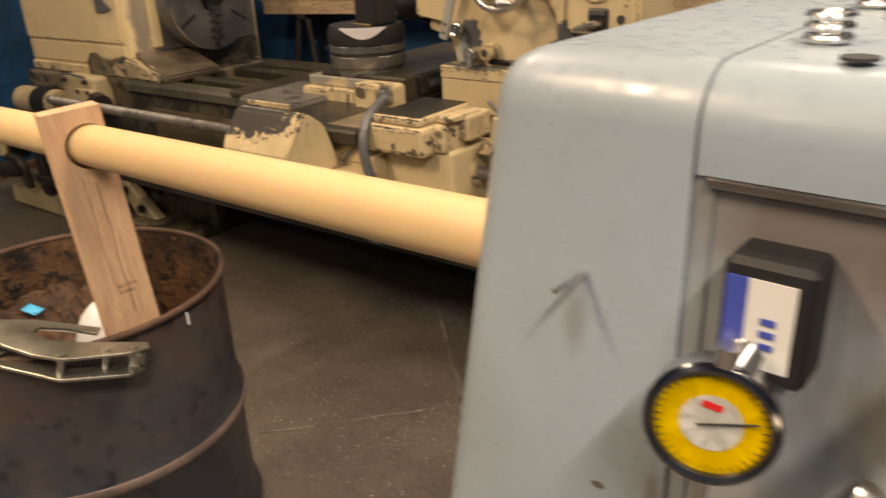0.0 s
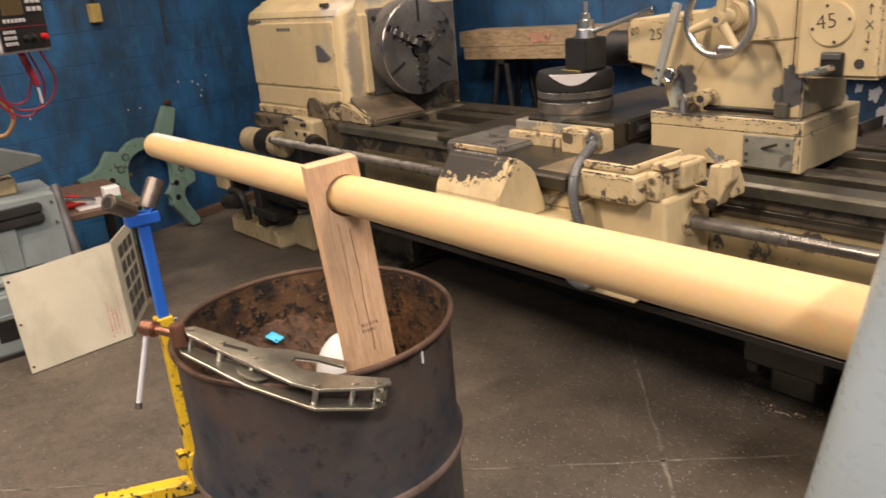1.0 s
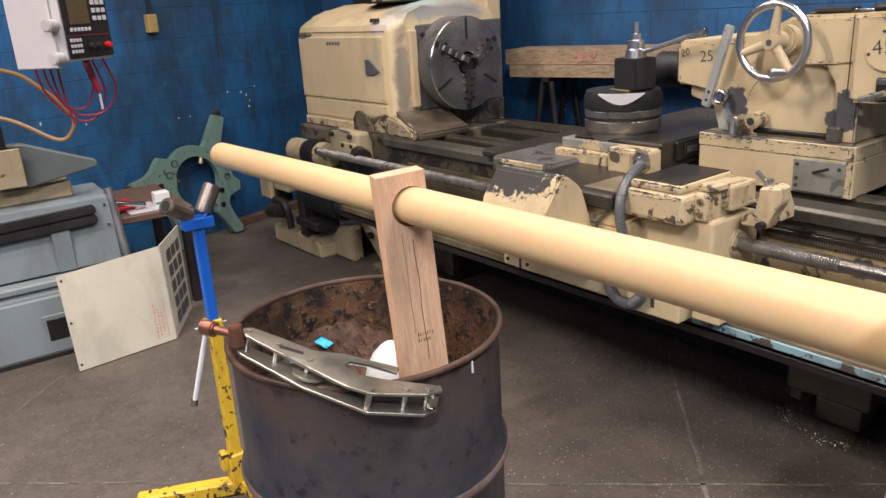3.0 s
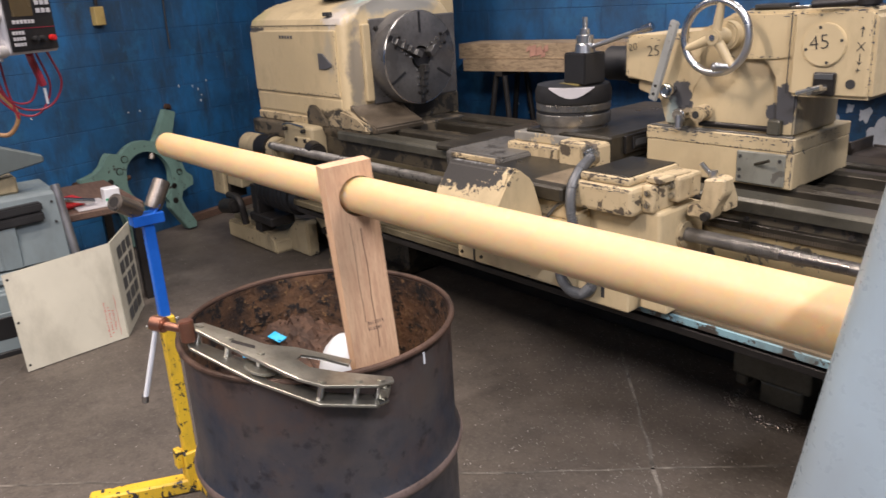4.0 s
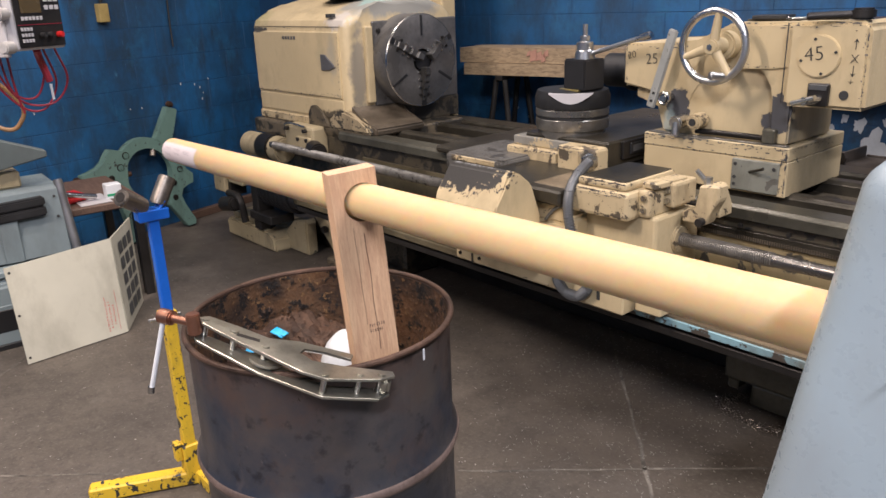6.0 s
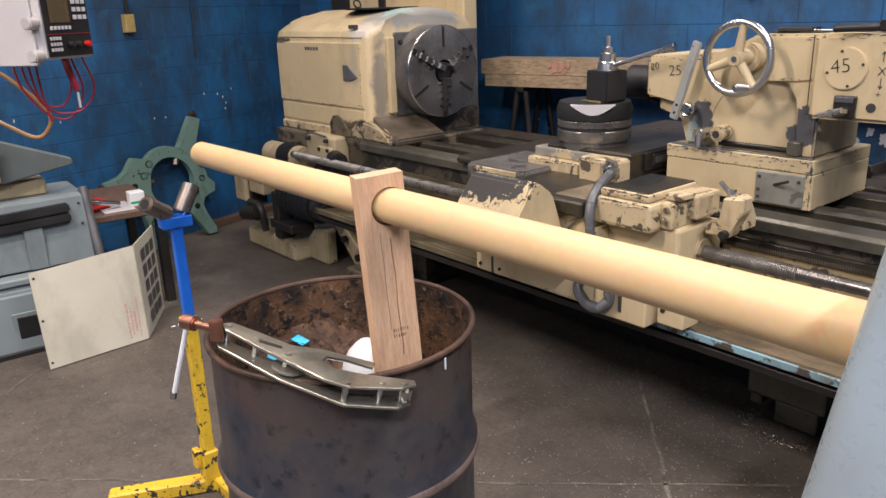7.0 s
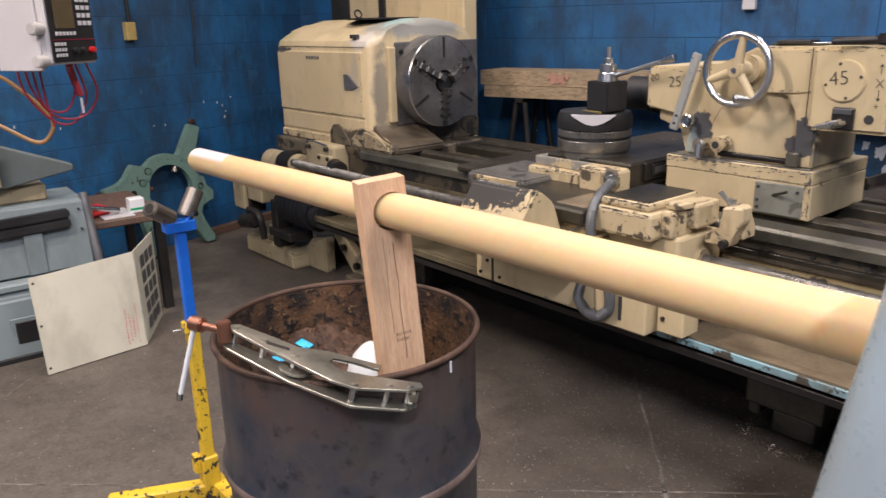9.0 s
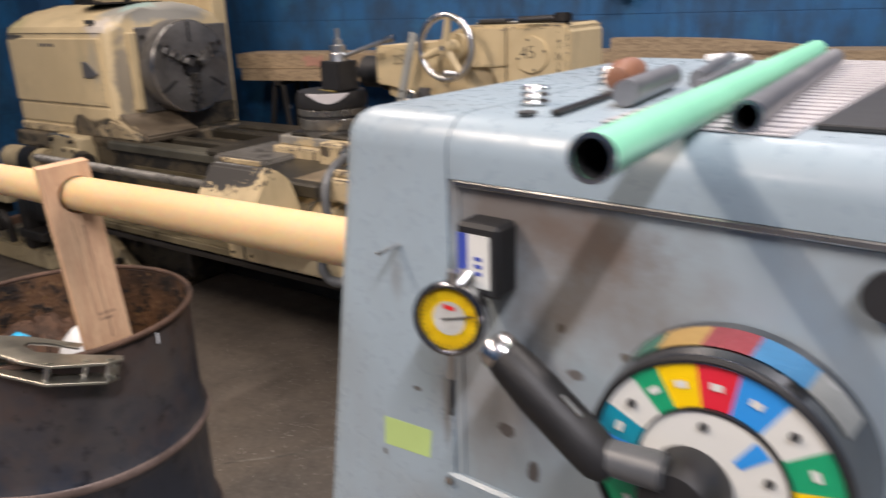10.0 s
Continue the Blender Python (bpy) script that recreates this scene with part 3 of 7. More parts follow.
for cx, cy, pw, tint in LAMPS:
    lamp_fixture((cx, cy, 4.13), 1.4, pw, tint)


# ---- the big lathe ----


def big_lathe():
    t = thing("engine_lathe", (-1.5, 2.9, 0), "large old cream-painted engine lathe, chipped and oily", "lathe")
    t.rotation_euler[2] = radians(3.6)      # the lathe stands a little askew; its parts are in its own axes
    # headstock: a rounded casting
    prof = [(2.63, 0.87), (2.63, 1.40), (2.645, 1.435), (2.69, 1.463), (2.75, 1.487), (2.85, 1.52), (2.96, 1.545), (3.08, 1.548), (3.22, 1.525), (3.33, 1.485), (3.385, 1.42), (3.395, 1.40), (3.395, 0.87)]
    hb = prism(prof, "x", -3.79, -2.80, 0)
    ends = [e for e in hb.edges if abs(e.verts[0].co.x - e.verts[1].co.x) < 1e-6]
    bmesh.ops.bevel(hb, geom=ends, offset=0.045, segments=5, affect="EDGES", profile=0.5, clamp_overlap=True)
    hs = part("headstock", hb, "headstock", t, "cream headstock casting with worn edges", True)
    part("roof_seam", box((-3.76, 2.6275, 1.402), (-2.85, 2.632, 1.4045), 0), "ink", hs)
    part("door", box((-3.755, 2.620, 1.035), (-2.865, 2.633, 1.378), 0.010, 3), "headstock", hs, "flat cream door of the headstock")
    part("louvre", prism([(-3.03, 1.178), (-3.03, 1.262), (-2.985, 1.262), (-2.905, 1.208), (-2.905, 1.196), (-2.96, 1.178)], "y", 2.612, 2.6205, 0.003), "primer", hs)
    part("lower_cover", box((-3.75, 2.624, 0.925), (-2.86, 2.634, 1.022), 0.005, 2), "headstock", hs)
    part("lower_lip", box((-3.76, 2.618, 0.868), (-3.20, 2.636, 0.912), 0.006, 2), "cream_bad", hs)
    for k in range(5):
        part("name_bar", box((-3.42 + 0.030 * k, 2.6185, 1.334), (-3.40 + 0.030 * k, 2.6205, 1.352), 0), "primer", hs)
    part("flange", box((-2.803, 2.79, 0.985), (-2.785, 3.385, 1.425), 0.02, 2), "chuck", hs, "bare grey mounting face")
    # Dark plate painted where the casting is open and lies in shade.
    part("gap_shade", box((-2.803, 2.975, 0.872), (-2.786, 3.39, 0.984), 0.004), "bed_dark", hs, "dark plate standing for the shaded opening under the chuck")
    part("flange_strip", box((-2.803, 2.738, 1.005), (-2.775, 2.786, 1.402), 0.008, 2), "cream", hs)
    for z in (1.375, 1.325):
        part("flange_bolt", cyl((-2.786, 2.825, z), (-2.772, 2.825, z), 0.012, n=10, bevel=0.002), "dark_iron", hs)
    part("top_lid", cyl((-3.16, 2.99, 1.543), (-3.16, 2.99, 1.553), 0.21, n=40, bevel=0.003), "dark_iron", hs, "thin dark lid")
    stop = part("top_stop", box((-2.985, 2.638, 1.448), (-2.925, 2.662, 1.468), 0.002), "ink", hs)
    part("stop_slot", box((-2.968, 2.6365, 1.455), (-2.942, 2.6385, 1.461), 0), "conduit", stop)
    part("rear_cabinet", box((-4.20, 3.46, 0.3), (-2.985, 3.57, 2.45), 0.012, 2), "cream", t, "cream sheet-steel cabinet behind the headstock")
    part("cabinet_duct", box((-3.83, 3.445, 1.3), (-3.76, 3.462, 2.4), 0.003), "dark_iron", t)
    part("cabinet_panel", box((-3.74, 3.452, 1.3), (-3.12, 3.464, 2.4), 0.003), "cream", t)
    part("rear_post", box((-4.46, 3.47, 0.0), (-4.21, 3.56, 2.45), 0.01), "way", t)
    part("lifting_eye", lathe([(0.024 + 0.006 * math.cos(a), 0.006 * math.sin(a)) for a in [2 * math.pi * k / 8 for k in range(8)]], Matrix.Translation((-3.45, 3.02, 1.578)) @ Matrix.Rotation(radians(70), 4, "Y"), 18, closed=True), "dark_iron", t, "", True)
    # seat of the headstock on the bed
    part("headstock_foot", prism([(2.64, 0.80), (2.62, 0.85), (2.62, 0.872), (3.30, 0.872), (3.30, 0.80)], "x", -3.72, -2.64, 0.008), "cream_oily", t)
    ledge = [(-2.82, 0.86), (-2.82, 1.02), (-2.795, 0.985), (-2.77, 0.955), (-2.73, 0.932), (-2.66, 0.913), (-2.61, 0.902), (-2.60, 0.892), (-2.605, 0.858)]
    part("greasy_ledge", prism(ledge, "y", 2.645, 2.97, 0.008, 2), "ledge", t, "greasy ledge under the chuck", True)
    arch = [(-3.205, 0.872), (-3.20, 0.94), (-3.17, 0.978), (-3.12, 0.985), (-3.075, 0.965), (-3.03, 0.915), (-3.00, 0.872)]
    part("oily_arch", prism(arch, "y", 2.613, 2.633, 0.004, 2), "cream_oily", hs, "oil-black arch of the casting")
    flank = [(-3.00, 0.868), (-2.99, 0.925), (-2.93, 0.962), (-2.86, 0.975), (-2.80, 0.965), (-2.72, 0.925), (-2.64, 0.905), (-2.62, 0.868)]
    part("rubbed_flank", prism(flank, "y", 2.610, 2.660, 0.012, 2), "flank", hs, "rubbed oily flank of the casting", True)
    # chuck
    AXY, AXZ, R = 3.02, 1.212, 0.243
    mc = Matrix.Translation((-2.82, AXY, AXZ)) @ Matrix.Rotation(radians(90), 4, "Y")
    ck = part("chuck", lathe([(R - 0.02, 0), (R, 0.012), (R, 0.148), (R - 0.004, 0.156), (R - 0.012, 0.16), (0.062, 0.16), (0.058, 0.10), (0.0, 0.10)], mc, 72), "chuck", t, "dark steel three-jaw chuck", True)
    part("bright_edge", lathe([(R - 0.0035, 0.1575), (R + 0.0006, 0.1505), (R - 0.0005, 0.149), (R - 0.006, 0.157)], mc, 72, closed=True), "steel", ck, "bright worn edge", True)
    for k in range(3):
        m = mc @ Matrix.Rotation(radians(120 * k), 4, "Z")
        step = [(0.034, 0.155), (0.034, 0.212), (0.072, 0.210), (0.074, 0.197), (0.110, 0.196), (0.112, 0.185), (0.148, 0.184), (0.150, 0.174), (0.188, 0.173), (0.190, 0.165), (0.212, 0.164), (0.212, 0.155)]
        jaw = prism([(-h2, r2) for r2, h2 in step], "y", -0.016, 0.016, 0.0015)
        bmesh.ops.transform(jaw, matrix=m @ Matrix.Rotation(radians(90), 4, "Y"), verts=jaw.verts)
        part("jaw", jaw, "jaw", ck, "stepped steel jaw")
        gr = bmesh.new()
        bmesh.ops.create_cube(gr, size=1, matrix=m @ Matrix.Translation((0.225, 0, 0.1605)) @ Matrix.Diagonal((0.028, 0.030, 0.003, 1)))
        part("jaw_groove", gr, "black", ck)
        for r0 in (0.06, 0.10, 0.14, 0.18):
            for sgn in (-1, 1):
                c = m @ Vector((r0, sgn * 0.027, 0.16))
                part("jaw_screw", cyl(c, c + Vector((0.010, 0, 0)), 0.007, n=8), "steel" if r0 < 0.15 else "dark_iron", ck)
        m = mc @ Matrix.Rotation(radians(120 * k + 60), 4, "Z")
        sl = bmesh.new()
        bmesh.ops.create_cube(sl, size=1, matrix=m @ Matrix.Translation((0.182, 0, 0.161)) @ Matrix.Diagonal((0.105, 0.013, 0.004, 1)))
        part("slot", sl, "black", ck)
    part("bore", cyl((-2.719, AXY, AXZ), (-2.656, AXY, AXZ), 0.050, n=24), "black", ck, "dark spindle bore")
    c = mc @ Matrix.Rotation(radians(148), 4, "Z") @ Vector((R - 0.001, 0, 0.055))
    part("key_socket", cyl(c, c + Vector((0, -0.004, 0.006)), 0.014, n=14), "steel", ck)
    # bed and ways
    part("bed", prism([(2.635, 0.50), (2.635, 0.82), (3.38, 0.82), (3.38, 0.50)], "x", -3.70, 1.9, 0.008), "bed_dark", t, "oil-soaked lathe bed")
    for y0, y1, z1 in ((2.605, 2.715, 0.862), (2.80, 2.865, 0.868), (3.09, 3.16, 0.868), (3.27, 3.41, 0.862)):
        part("way", prism([(y0, 0.815), (y0, z1 - 0.012), (y0 + 0.012, z1), (y1 - 0.012, z1), (y1, z1 - 0.012), (y1, 0.815)], "x", -2.9, 1.9, 0.002), "way" if y0 > 2.7 else "way_worn", t, "dark oily ground way")
    part("bed_face", box((-0.99, 2.625, 0.53), (1.9, 2.637, 0.742), 0.002), "bed_face", t, "yellowed bed face")
    part("bed_face", box((-2.72, 2.625, 0.53), (-1.66, 2.637, 0.742), 0.002), "pan_dark", t, "darker bed face left of the carriage")
    part("rack", box((-0.99, 2.612, 0.745), (1.9, 2.636, 0.778), 0.002), "way", t)
    teeth = bmesh.new()
    for k in range(150):
        box((-0.96 + 0.0078 * k, 2.6095, 0.747), (-0.9566 + 0.0078 * k, 2.6125, 0.760), 0, 1, teeth)
    part("rack_teeth", teeth, "ledge", t, "fine rack teeth")["kind"] = "stuff"
    for k in range(12):
        x = -0.75 + 0.16 * k
        part("bolt", cyl((x, 2.600, 0.795), (x, 2.611, 0.795), 0.008, n=8), "dark_iron", t)
    # lead screw and its bearing
    part("lead_screw", cyl((-3.45, 2.50, 0.742), (1.9, 2.50, 0.742), 0.0205, n=20), "screw_steel", t, "greased lead screw", True)
    for x0, x1 in ((-3.42, -1.66), (-0.86, -0.42)):
        th = bmesh.new()
        for k in range(int((x1 - x0) / 0.0072)):
            lathe([(0.0202, 0), (0.0235, 0.0022), (0.0235, 0.0042), (0.0202, 0.0064)], Matrix.Translation((x0 + k * 0.0072, 2.50, 0.742)) @ Matrix.Rotation(radians(90), 4, "Y"), 14, th)
        part("screw_thread", th, "thread", t, "dark thread of the lead screw", True)["kind"] = "stuff"
    part("screw_collar", cyl((-0.845, 2.50, 0.742), (-0.80, 2.50, 0.742), 0.031, n=20, bevel=0.004), "dark_iron", t, "", True)
    # gear train and left foot
    part("change_gearbox", box((-3.80, 2.585, 0.775), (-3.33, 2.80, 0.862), 0.012, 2), "cream_oily", t)
    part("gearbox_boss", cyl((-3.84, 2.56, 0.70), (-3.40, 2.56, 0.705), 0.075, n=28, bevel=0.012), "cream_old", t, "", True)
    part("boss_guard", cyl((-3.64, 2.555, 0.705), (-3.50, 2.555, 0.71), 0.079, n=28, bevel=0.006), "dark_iron", t, "", True)
    part("screw_bearing", box((-3.36, 2.54, 0.70), (-3.06, 2.68, 0.872), 0.016, 2), "cream_old", t, "grimy cream bearing block")
    part("bearing_cap", box((-3.22, 2.525, 0.735), (-3.07, 2.545, 0.815), 0.010, 2), "cream_old", t)
    part("bearing_nose", cyl((-3.08, 2.55, 0.755), (-2.99, 2.53, 0.745), 0.05, n=20, bevel=0.008), "dark_iron", t, "", True)
    for x, z in ((-3.19, 0.80), (-3.10, 0.80), (-3.19, 0.75), (-3.10, 0.75), (-3.31, 0.85), (-3.12, 0.85)):
        part("cap_bolt", cyl((x, 2.545, z), (x, 2.516, z), 0.011, n=8), "dark_iron", t)
    part("oil_pipe", tube_path([(-3.34, 2.535, 0.868), (-3.28, 2.53, 0.882), (-3.2, 2.53, 0.88), (-3.12, 2.535, 0.872)], 0.006, 8), "steel", t, "", True)
    part("end_guard", box((-4.36, 2.52, 0.32), (-4.20, 2.64, 0.56), 0.010, 2), "cream_old", t, "cream end guard")
    part("guard_frame", box((-4.20, 2.545, 0.30), (-4.16, 2.66, 0.55), 0.004), "dark_iron", t)
    part("end_guard", box((-4.16, 2.53, 0.40), (-3.96, 2.66, 0.57), 0.010, 2), "cream_old", t)
    part("oil_bottle", cyl((-4.20, 2.50, 0.25), (-4.02, 2.50, 0.28), 0.05, n=18, bevel=0.012), "dark_iron", t, "", True)
    part("elbow_pipe", tube_path([(-4.15, 2.52, 0.33), (-4.03, 2.52, 0.33), (-3.98, 2.52, 0.28), (-3.97, 2.53, 0.16)], 0.024, 10), "dark_iron", t, "", True)
    part("motor", cyl((-3.86, 2.66, 0.40), (-3.42, 2.66, 0.40), 0.115, n=28, bevel=0.015), "black", t, "black electric motor", True)
    for k in range(7):
        part("motor_fin", lathe([(0.114, -0.004), (0.121, -0.003), (0.121, 0.003), (0.114, 0.004)], Matrix.Translation((-3.80 + 0.05 * k, 2.66, 0.40)) @ Matrix.Rotation(radians(90), 4, "Y"), 28, closed=True), "black", t)
    part("motor_box", box((-3.90, 2.53, 0.20), (-3.62, 2.70, 0.255), 0.006), "dark_iron", t)
    part("motor_bracket", box((-3.88, 2.545, 0.13), (-3.80, 2.66, 0.44), 0.006), "dark_iron", t)
    part("pulley", cyl((-3.40, 2.60, 0.405), (-3.32, 2.60, 0.405), 0.066, n=24, bevel=0.01), "black", t, "", True)
    part("pulley_nut", cyl((-3.33, 2.60, 0.405), (-3.27, 2.60, 0.405), 0.034, n=16, bevel=0.006), "dark_iron", t, "", True)
    foot = part("levelling_foot", prism([(-4.32, 0.0), (-4.32, 0.105), (-4.30, 0.125), (-3.74, 0.125), (-3.68, 0.085), (-3.67, 0.0)], "y", 2.565, 2.90, 0.012, 2), "cream_old", t, "grimy cream levelling foot", True)
    part("foot_rail", box((-4.29, 2.60, 0.122), (-3.95, 2.84, 0.165), 0.010, 2), "cream_old", foot)
    part("foot_bolt", cyl((-3.82, 2.625, 0.125), (-3.82, 2.625, 0.152), 0.019, n=6), "dark_iron", foot)
    part("foot_web", prism([(-3.70, 0.0), (-3.72, 0.115), (-3.60, 0.215), (-3.46, 0.235), (-3.46, 0.0)], "y", 2.68, 2.76, 0.010, 2), "cream_old", t)
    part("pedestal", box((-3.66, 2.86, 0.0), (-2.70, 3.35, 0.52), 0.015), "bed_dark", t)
    part("pedestal_shelf", box((-3.56, 2.68, 0.315), (-3.14, 2.90, 0.345), 0.008), "cream_old", t)
    part("pedestal_rib", prism([(-3.52, 0.32), (-3.40, 0.32), (-3.06, 0.06), (-3.06, 0.0), (-3.20, 0.0)], "y", 2.74, 2.80, 0.008), "cream_old", t)
    part("pedestal_slab", box((-3.22, 2.66, 0.0), (-2.70, 2.90, 0.055), 0.010), "cream_oily", t)
    for x, z in ((-3.30, 0.20), (-3.16, 0.11), (-3.10, 0.27), (-2.95, 0.25)):
        part("pedestal_bolt", cyl((x, 2.73, z), (x, 2.70, z), 0.022, n=12, bevel=0.003), "dark_iron", t)
    part("pedestal", box((-0.50, 2.95, 0.10), (0.35, 3.35, 0.52), 0.015), "dark_iron", t)
    part("pad", box((-0.725, 2.85, 0.105), (-0.43, 3.02, 0.21), 0.012, 2), "way_worn", t, "bare iron levelling pad")
    part("pad_leg", box((-0.615, 2.855, 0.02), (-0.455, 3.00, 0.11), 0.010, 2), "way_worn", t)
    part("pad_hook", box((-0.71, 2.855, 0.065), (-0.665, 2.94, 0.108), 0.006), "way_worn", t)
    part("pad_screw", cyl((-0.535, 2.92, 0.0), (-0.535, 2.92, 0.04), 0.03, n=12), "dark_iron", t)
    # chip pan
    part("chip_pan", prism([(2.40, 0.508), (2.42, 0.492), (2.50, 0.482), (3.22, 0.482), (3.22, 0.467), (2.45, 0.462), (2.39, 0.480), (2.39, 0.512)], "x", -1.02, 1.9, 0.0), "pan", t, "grimy chip pan with a worn pale blue lip")
    # The left stretch of the pan takes a darker colour.
    part("chip_pan", prism([(2.40, 0.508), (2.42, 0.492), (2.50, 0.482), (3.22, 0.482), (3.22, 0.467), (2.45, 0.462), (2.39, 0.480), (2.39, 0.512)], "x", -3.05, -1.022, 0.0), "pan_dark", t, "darker left end of the chip pan")
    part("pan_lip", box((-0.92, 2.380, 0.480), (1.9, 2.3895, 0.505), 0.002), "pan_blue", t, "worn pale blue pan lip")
    part("pan_lip", box((-3.05, 2.380, 0.478), (-0.925, 2.3895, 0.507), 0.002), "pan_dark", t, "darker left part of the pan lip")
    part("pan_rail", box((-3.05, 2.395, 0.435), (1.9, 2.43, 0.462), 0.003), "dark_iron", t)
    # Added dark wall under the bed; stands in for the deep shade there.
    part("shade_wall", box((-2.70, 3.10, 0.0), (1.9, 3.30, 0.467), 0.01), "dark_iron", t)
    # carriage: apron, hood, saddle
    part("apron", box((-1.64, 2.30, 0.515), (-1.02, 2.60, 0.80), 0.012, 2), "cream", t, "cream carriage apron")
    part("apron_joint", box((-1.545, 2.297, 0.52), (-1.536, 2.302, 0.62), 0), "ink", t)
    for x, z in ((-1.61, 0.545), (-1.57, 0.60), (-1.50, 0.545)):
        part("apron_screw", cyl((x, 2.301, z), (x, 2.294, z), 0.007, n=8), "dark_iron", t)
    part("apron_tail", box((-1.03, 2.36, 0.53), (-0.745, 2.62, 0.842), 0.012, 2), "cream", t)
    part("tail_boss", cyl((-0.80, 2.50, 0.742), (-0.735, 2.50, 0.742), 0.05, n=20, bevel=0.006), "cream_bad", t, "", True)
    part("apron_foot", box((-1.01, 2.275, 0.512), (-0.80, 2.37, 0.66), 0.006), "cream", t)
    part("apron_foot", box((-0.79, 2.325, 0.522), (-0.69, 2.42, 0.67), 0.006), "cream", t)
    part("foot_slot", box((-0.905, 2.272, 0.545), (-0.893, 2.277, 0.63), 0), "ink", t)
    part("foot_screw", cyl((-0.765, 2.326, 0.575), (-0.765, 2.318, 0.575), 0.008, n=8), "dark_iron", t)
    hood = [(2.02, 0.76), (2.035, 0.845), (2.052, 0.872), (2.112, 0.968), (2.128, 0.975), (2.155, 0.968), (2.222, 0.918), (2.268, 0.80), (2.268, 0.76)]
    part("hood", prism(hood, "x", -1.455, -1.15, 0.009, 2), "hood", t, "cream sloped hood with paint flaked off its upper edge")
    part("apron_top", box((-1.60, 2.10, 0.73), (-1.02, 2.32, 0.765), 0.006), "cream", t)
    part("saddle", box((-2.05, 2.56, 0.862), (-0.95, 3.36, 0.895), 0.01), "way", t)
    part("saddle_shelf", box((-1.50, 2.25, 0.845), (-1.055, 2.62, 0.898), 0.008), "way", t, "dark oily saddle top")
    part("saddle_shoulder", box((-1.225, 2.292, 0.775), (-1.055, 2.56, 0.880), 0.008), "cream_bad", t)
    part("rust_shelf", box((-1.215, 2.30, 0.8805), (-1.06, 2.50, 0.8995), 0.002), "pan", t, "rust-brown shelf")
    part("saddle_wing", box((-1.82, 2.42, 0.845), (-1.49, 2.78, 0.912), 0.012, 2), "filler_dark", t, "oily grey saddle wing")
    part("wing_top", box((-1.81, 2.43, 0.9115), (-1.50, 2.77, 0.916), 0.002), "filler_dark", t)
    part("wing_edge", box((-1.78, 2.415, 0.888), (-1.53, 2.424, 0.910), 0.003), "cream_bad", t, "flaking cream edge")
    part("junction_block", box((-1.045, 2.292, 0.828), (-0.808, 2.60, 0.922), 0.015, 2), "cream_bad", t, "cream block with a bare iron lid")
    part("block_lid", box((-1.022, 2.305, 0.922), (-0.828, 2.59, 0.950), 0.010, 2), "cream_bad", t)
    part("block_top", box((-1.012, 2.318, 0.9495), (-0.838, 2.58, 0.9535), 0.001), "way", t)
    part("block_ear", box((-0.812, 2.345, 0.838), (-0.762, 2.50, 0.928), 0.010, 2), "cream_bad", t)
    part("block_ear", box((-0.80, 2.43, 0.862), (-0.727, 2.56, 0.945), 0.010, 2), "cream_bad", t)
    part("ear_clamp", obox((-0.772, 2.44, 0.942), (0.055, 0.16, 0.022), (0, 0, -6), 0.004), "cream_bad", t)
    for x, y, z in ((-0.785, 2.344, 0.905), (-0.785, 2.344, 0.865), (-0.752, 2.428, 0.918), (-0.752, 2.428, 0.885)):
        part("ear_bolt", cyl((x, y + 0.004, z), (x, y - 0.010, z), 0.010, n=6), "steel", t)
    part("cross_slide", box((-1.55, 2.62, 0.895), (-1.135, 3.45, 1.0), 0.008), "way", t, "dark oily cross slide")
    part("cross_slide_nose", box((-1.625, 2.585, 0.868), (-1.355, 2.82, 0.945), 0.012, 2), "cream_bad", t, "cream cross-slide end with flaking paint")
    part("compound_base", box((-1.605, 2.61, 0.945), (-1.29, 2.95, 0.984), 0.006, 2), "filler", t, "rubbed grey compound base")
    part("nose_corner", box((-1.318, 2.545, 0.868), (-1.138, 2.72, 0.984), 0.012, 2), "cream_bad", t)
    part("cross_slide_side", box((-1.136, 2.70, 0.925), (-1.122, 3.05, 0.994), 0.003), "dark_iron", t)
    part("side_window", box((-1.124, 2.74, 0.940), (-1.116, 2.84, 0.985), 0.003), "black", t)
    part("window_frame", box((-1.123, 2.752, 0.950), (-1.1145, 2.828, 0.976), 0.002), "conduit", t)
    # turret of the compound and the tool post
    m = Matrix.Translation((-1.41, 2.748, 1.018))
    part("swivel_base", lathe([(0.132, -0.034), (0.134, -0.002), (0.144, 0.0), (0.146, 0.004), (0.146, 0.040), (0.141, 0.045), (0.141, 0.052), (0.146, 0.056), (0.146, 0.078), (0.142, 0.083), (0, 0.083)], m, 56), "swivel", t, "graduated steel swivel", True)
    part("swivel_groove", lathe([(0.1415, 0.0445), (0.1445, 0.0445), (0.1445, 0.0525), (0.1415, 0.0525)], m, 56, closed=True), "black", t)
    part("swivel_top", lathe([(0.147, 0.084), (0.149, 0.090), (0.149, 0.125), (0.140, 0.150), (0.08, 0.157), (0, 0.157)], m, 56), "black", t, "black turned swivel top", True)
    cres = [(-1.495 + 0.17 * k / 8, 1.166) for k in range(9)] + [(-1.325 - 0.17 * k / 8, 1.166 - 0.040 * math.sin(math.pi * k / 8)) for k in range(1, 8)]
    flat = prism(cres, "y", 2.597, 2.66, 0)
    bmesh.ops.rotate(flat, verts=flat.verts, cent=(-1.41, 2.748, 1.1), matrix=Matrix.Rotation(radians(36), 3, "Z"))
    part("swivel_flat", flat, "box_grey", t, "pale cut flat of the swivel")
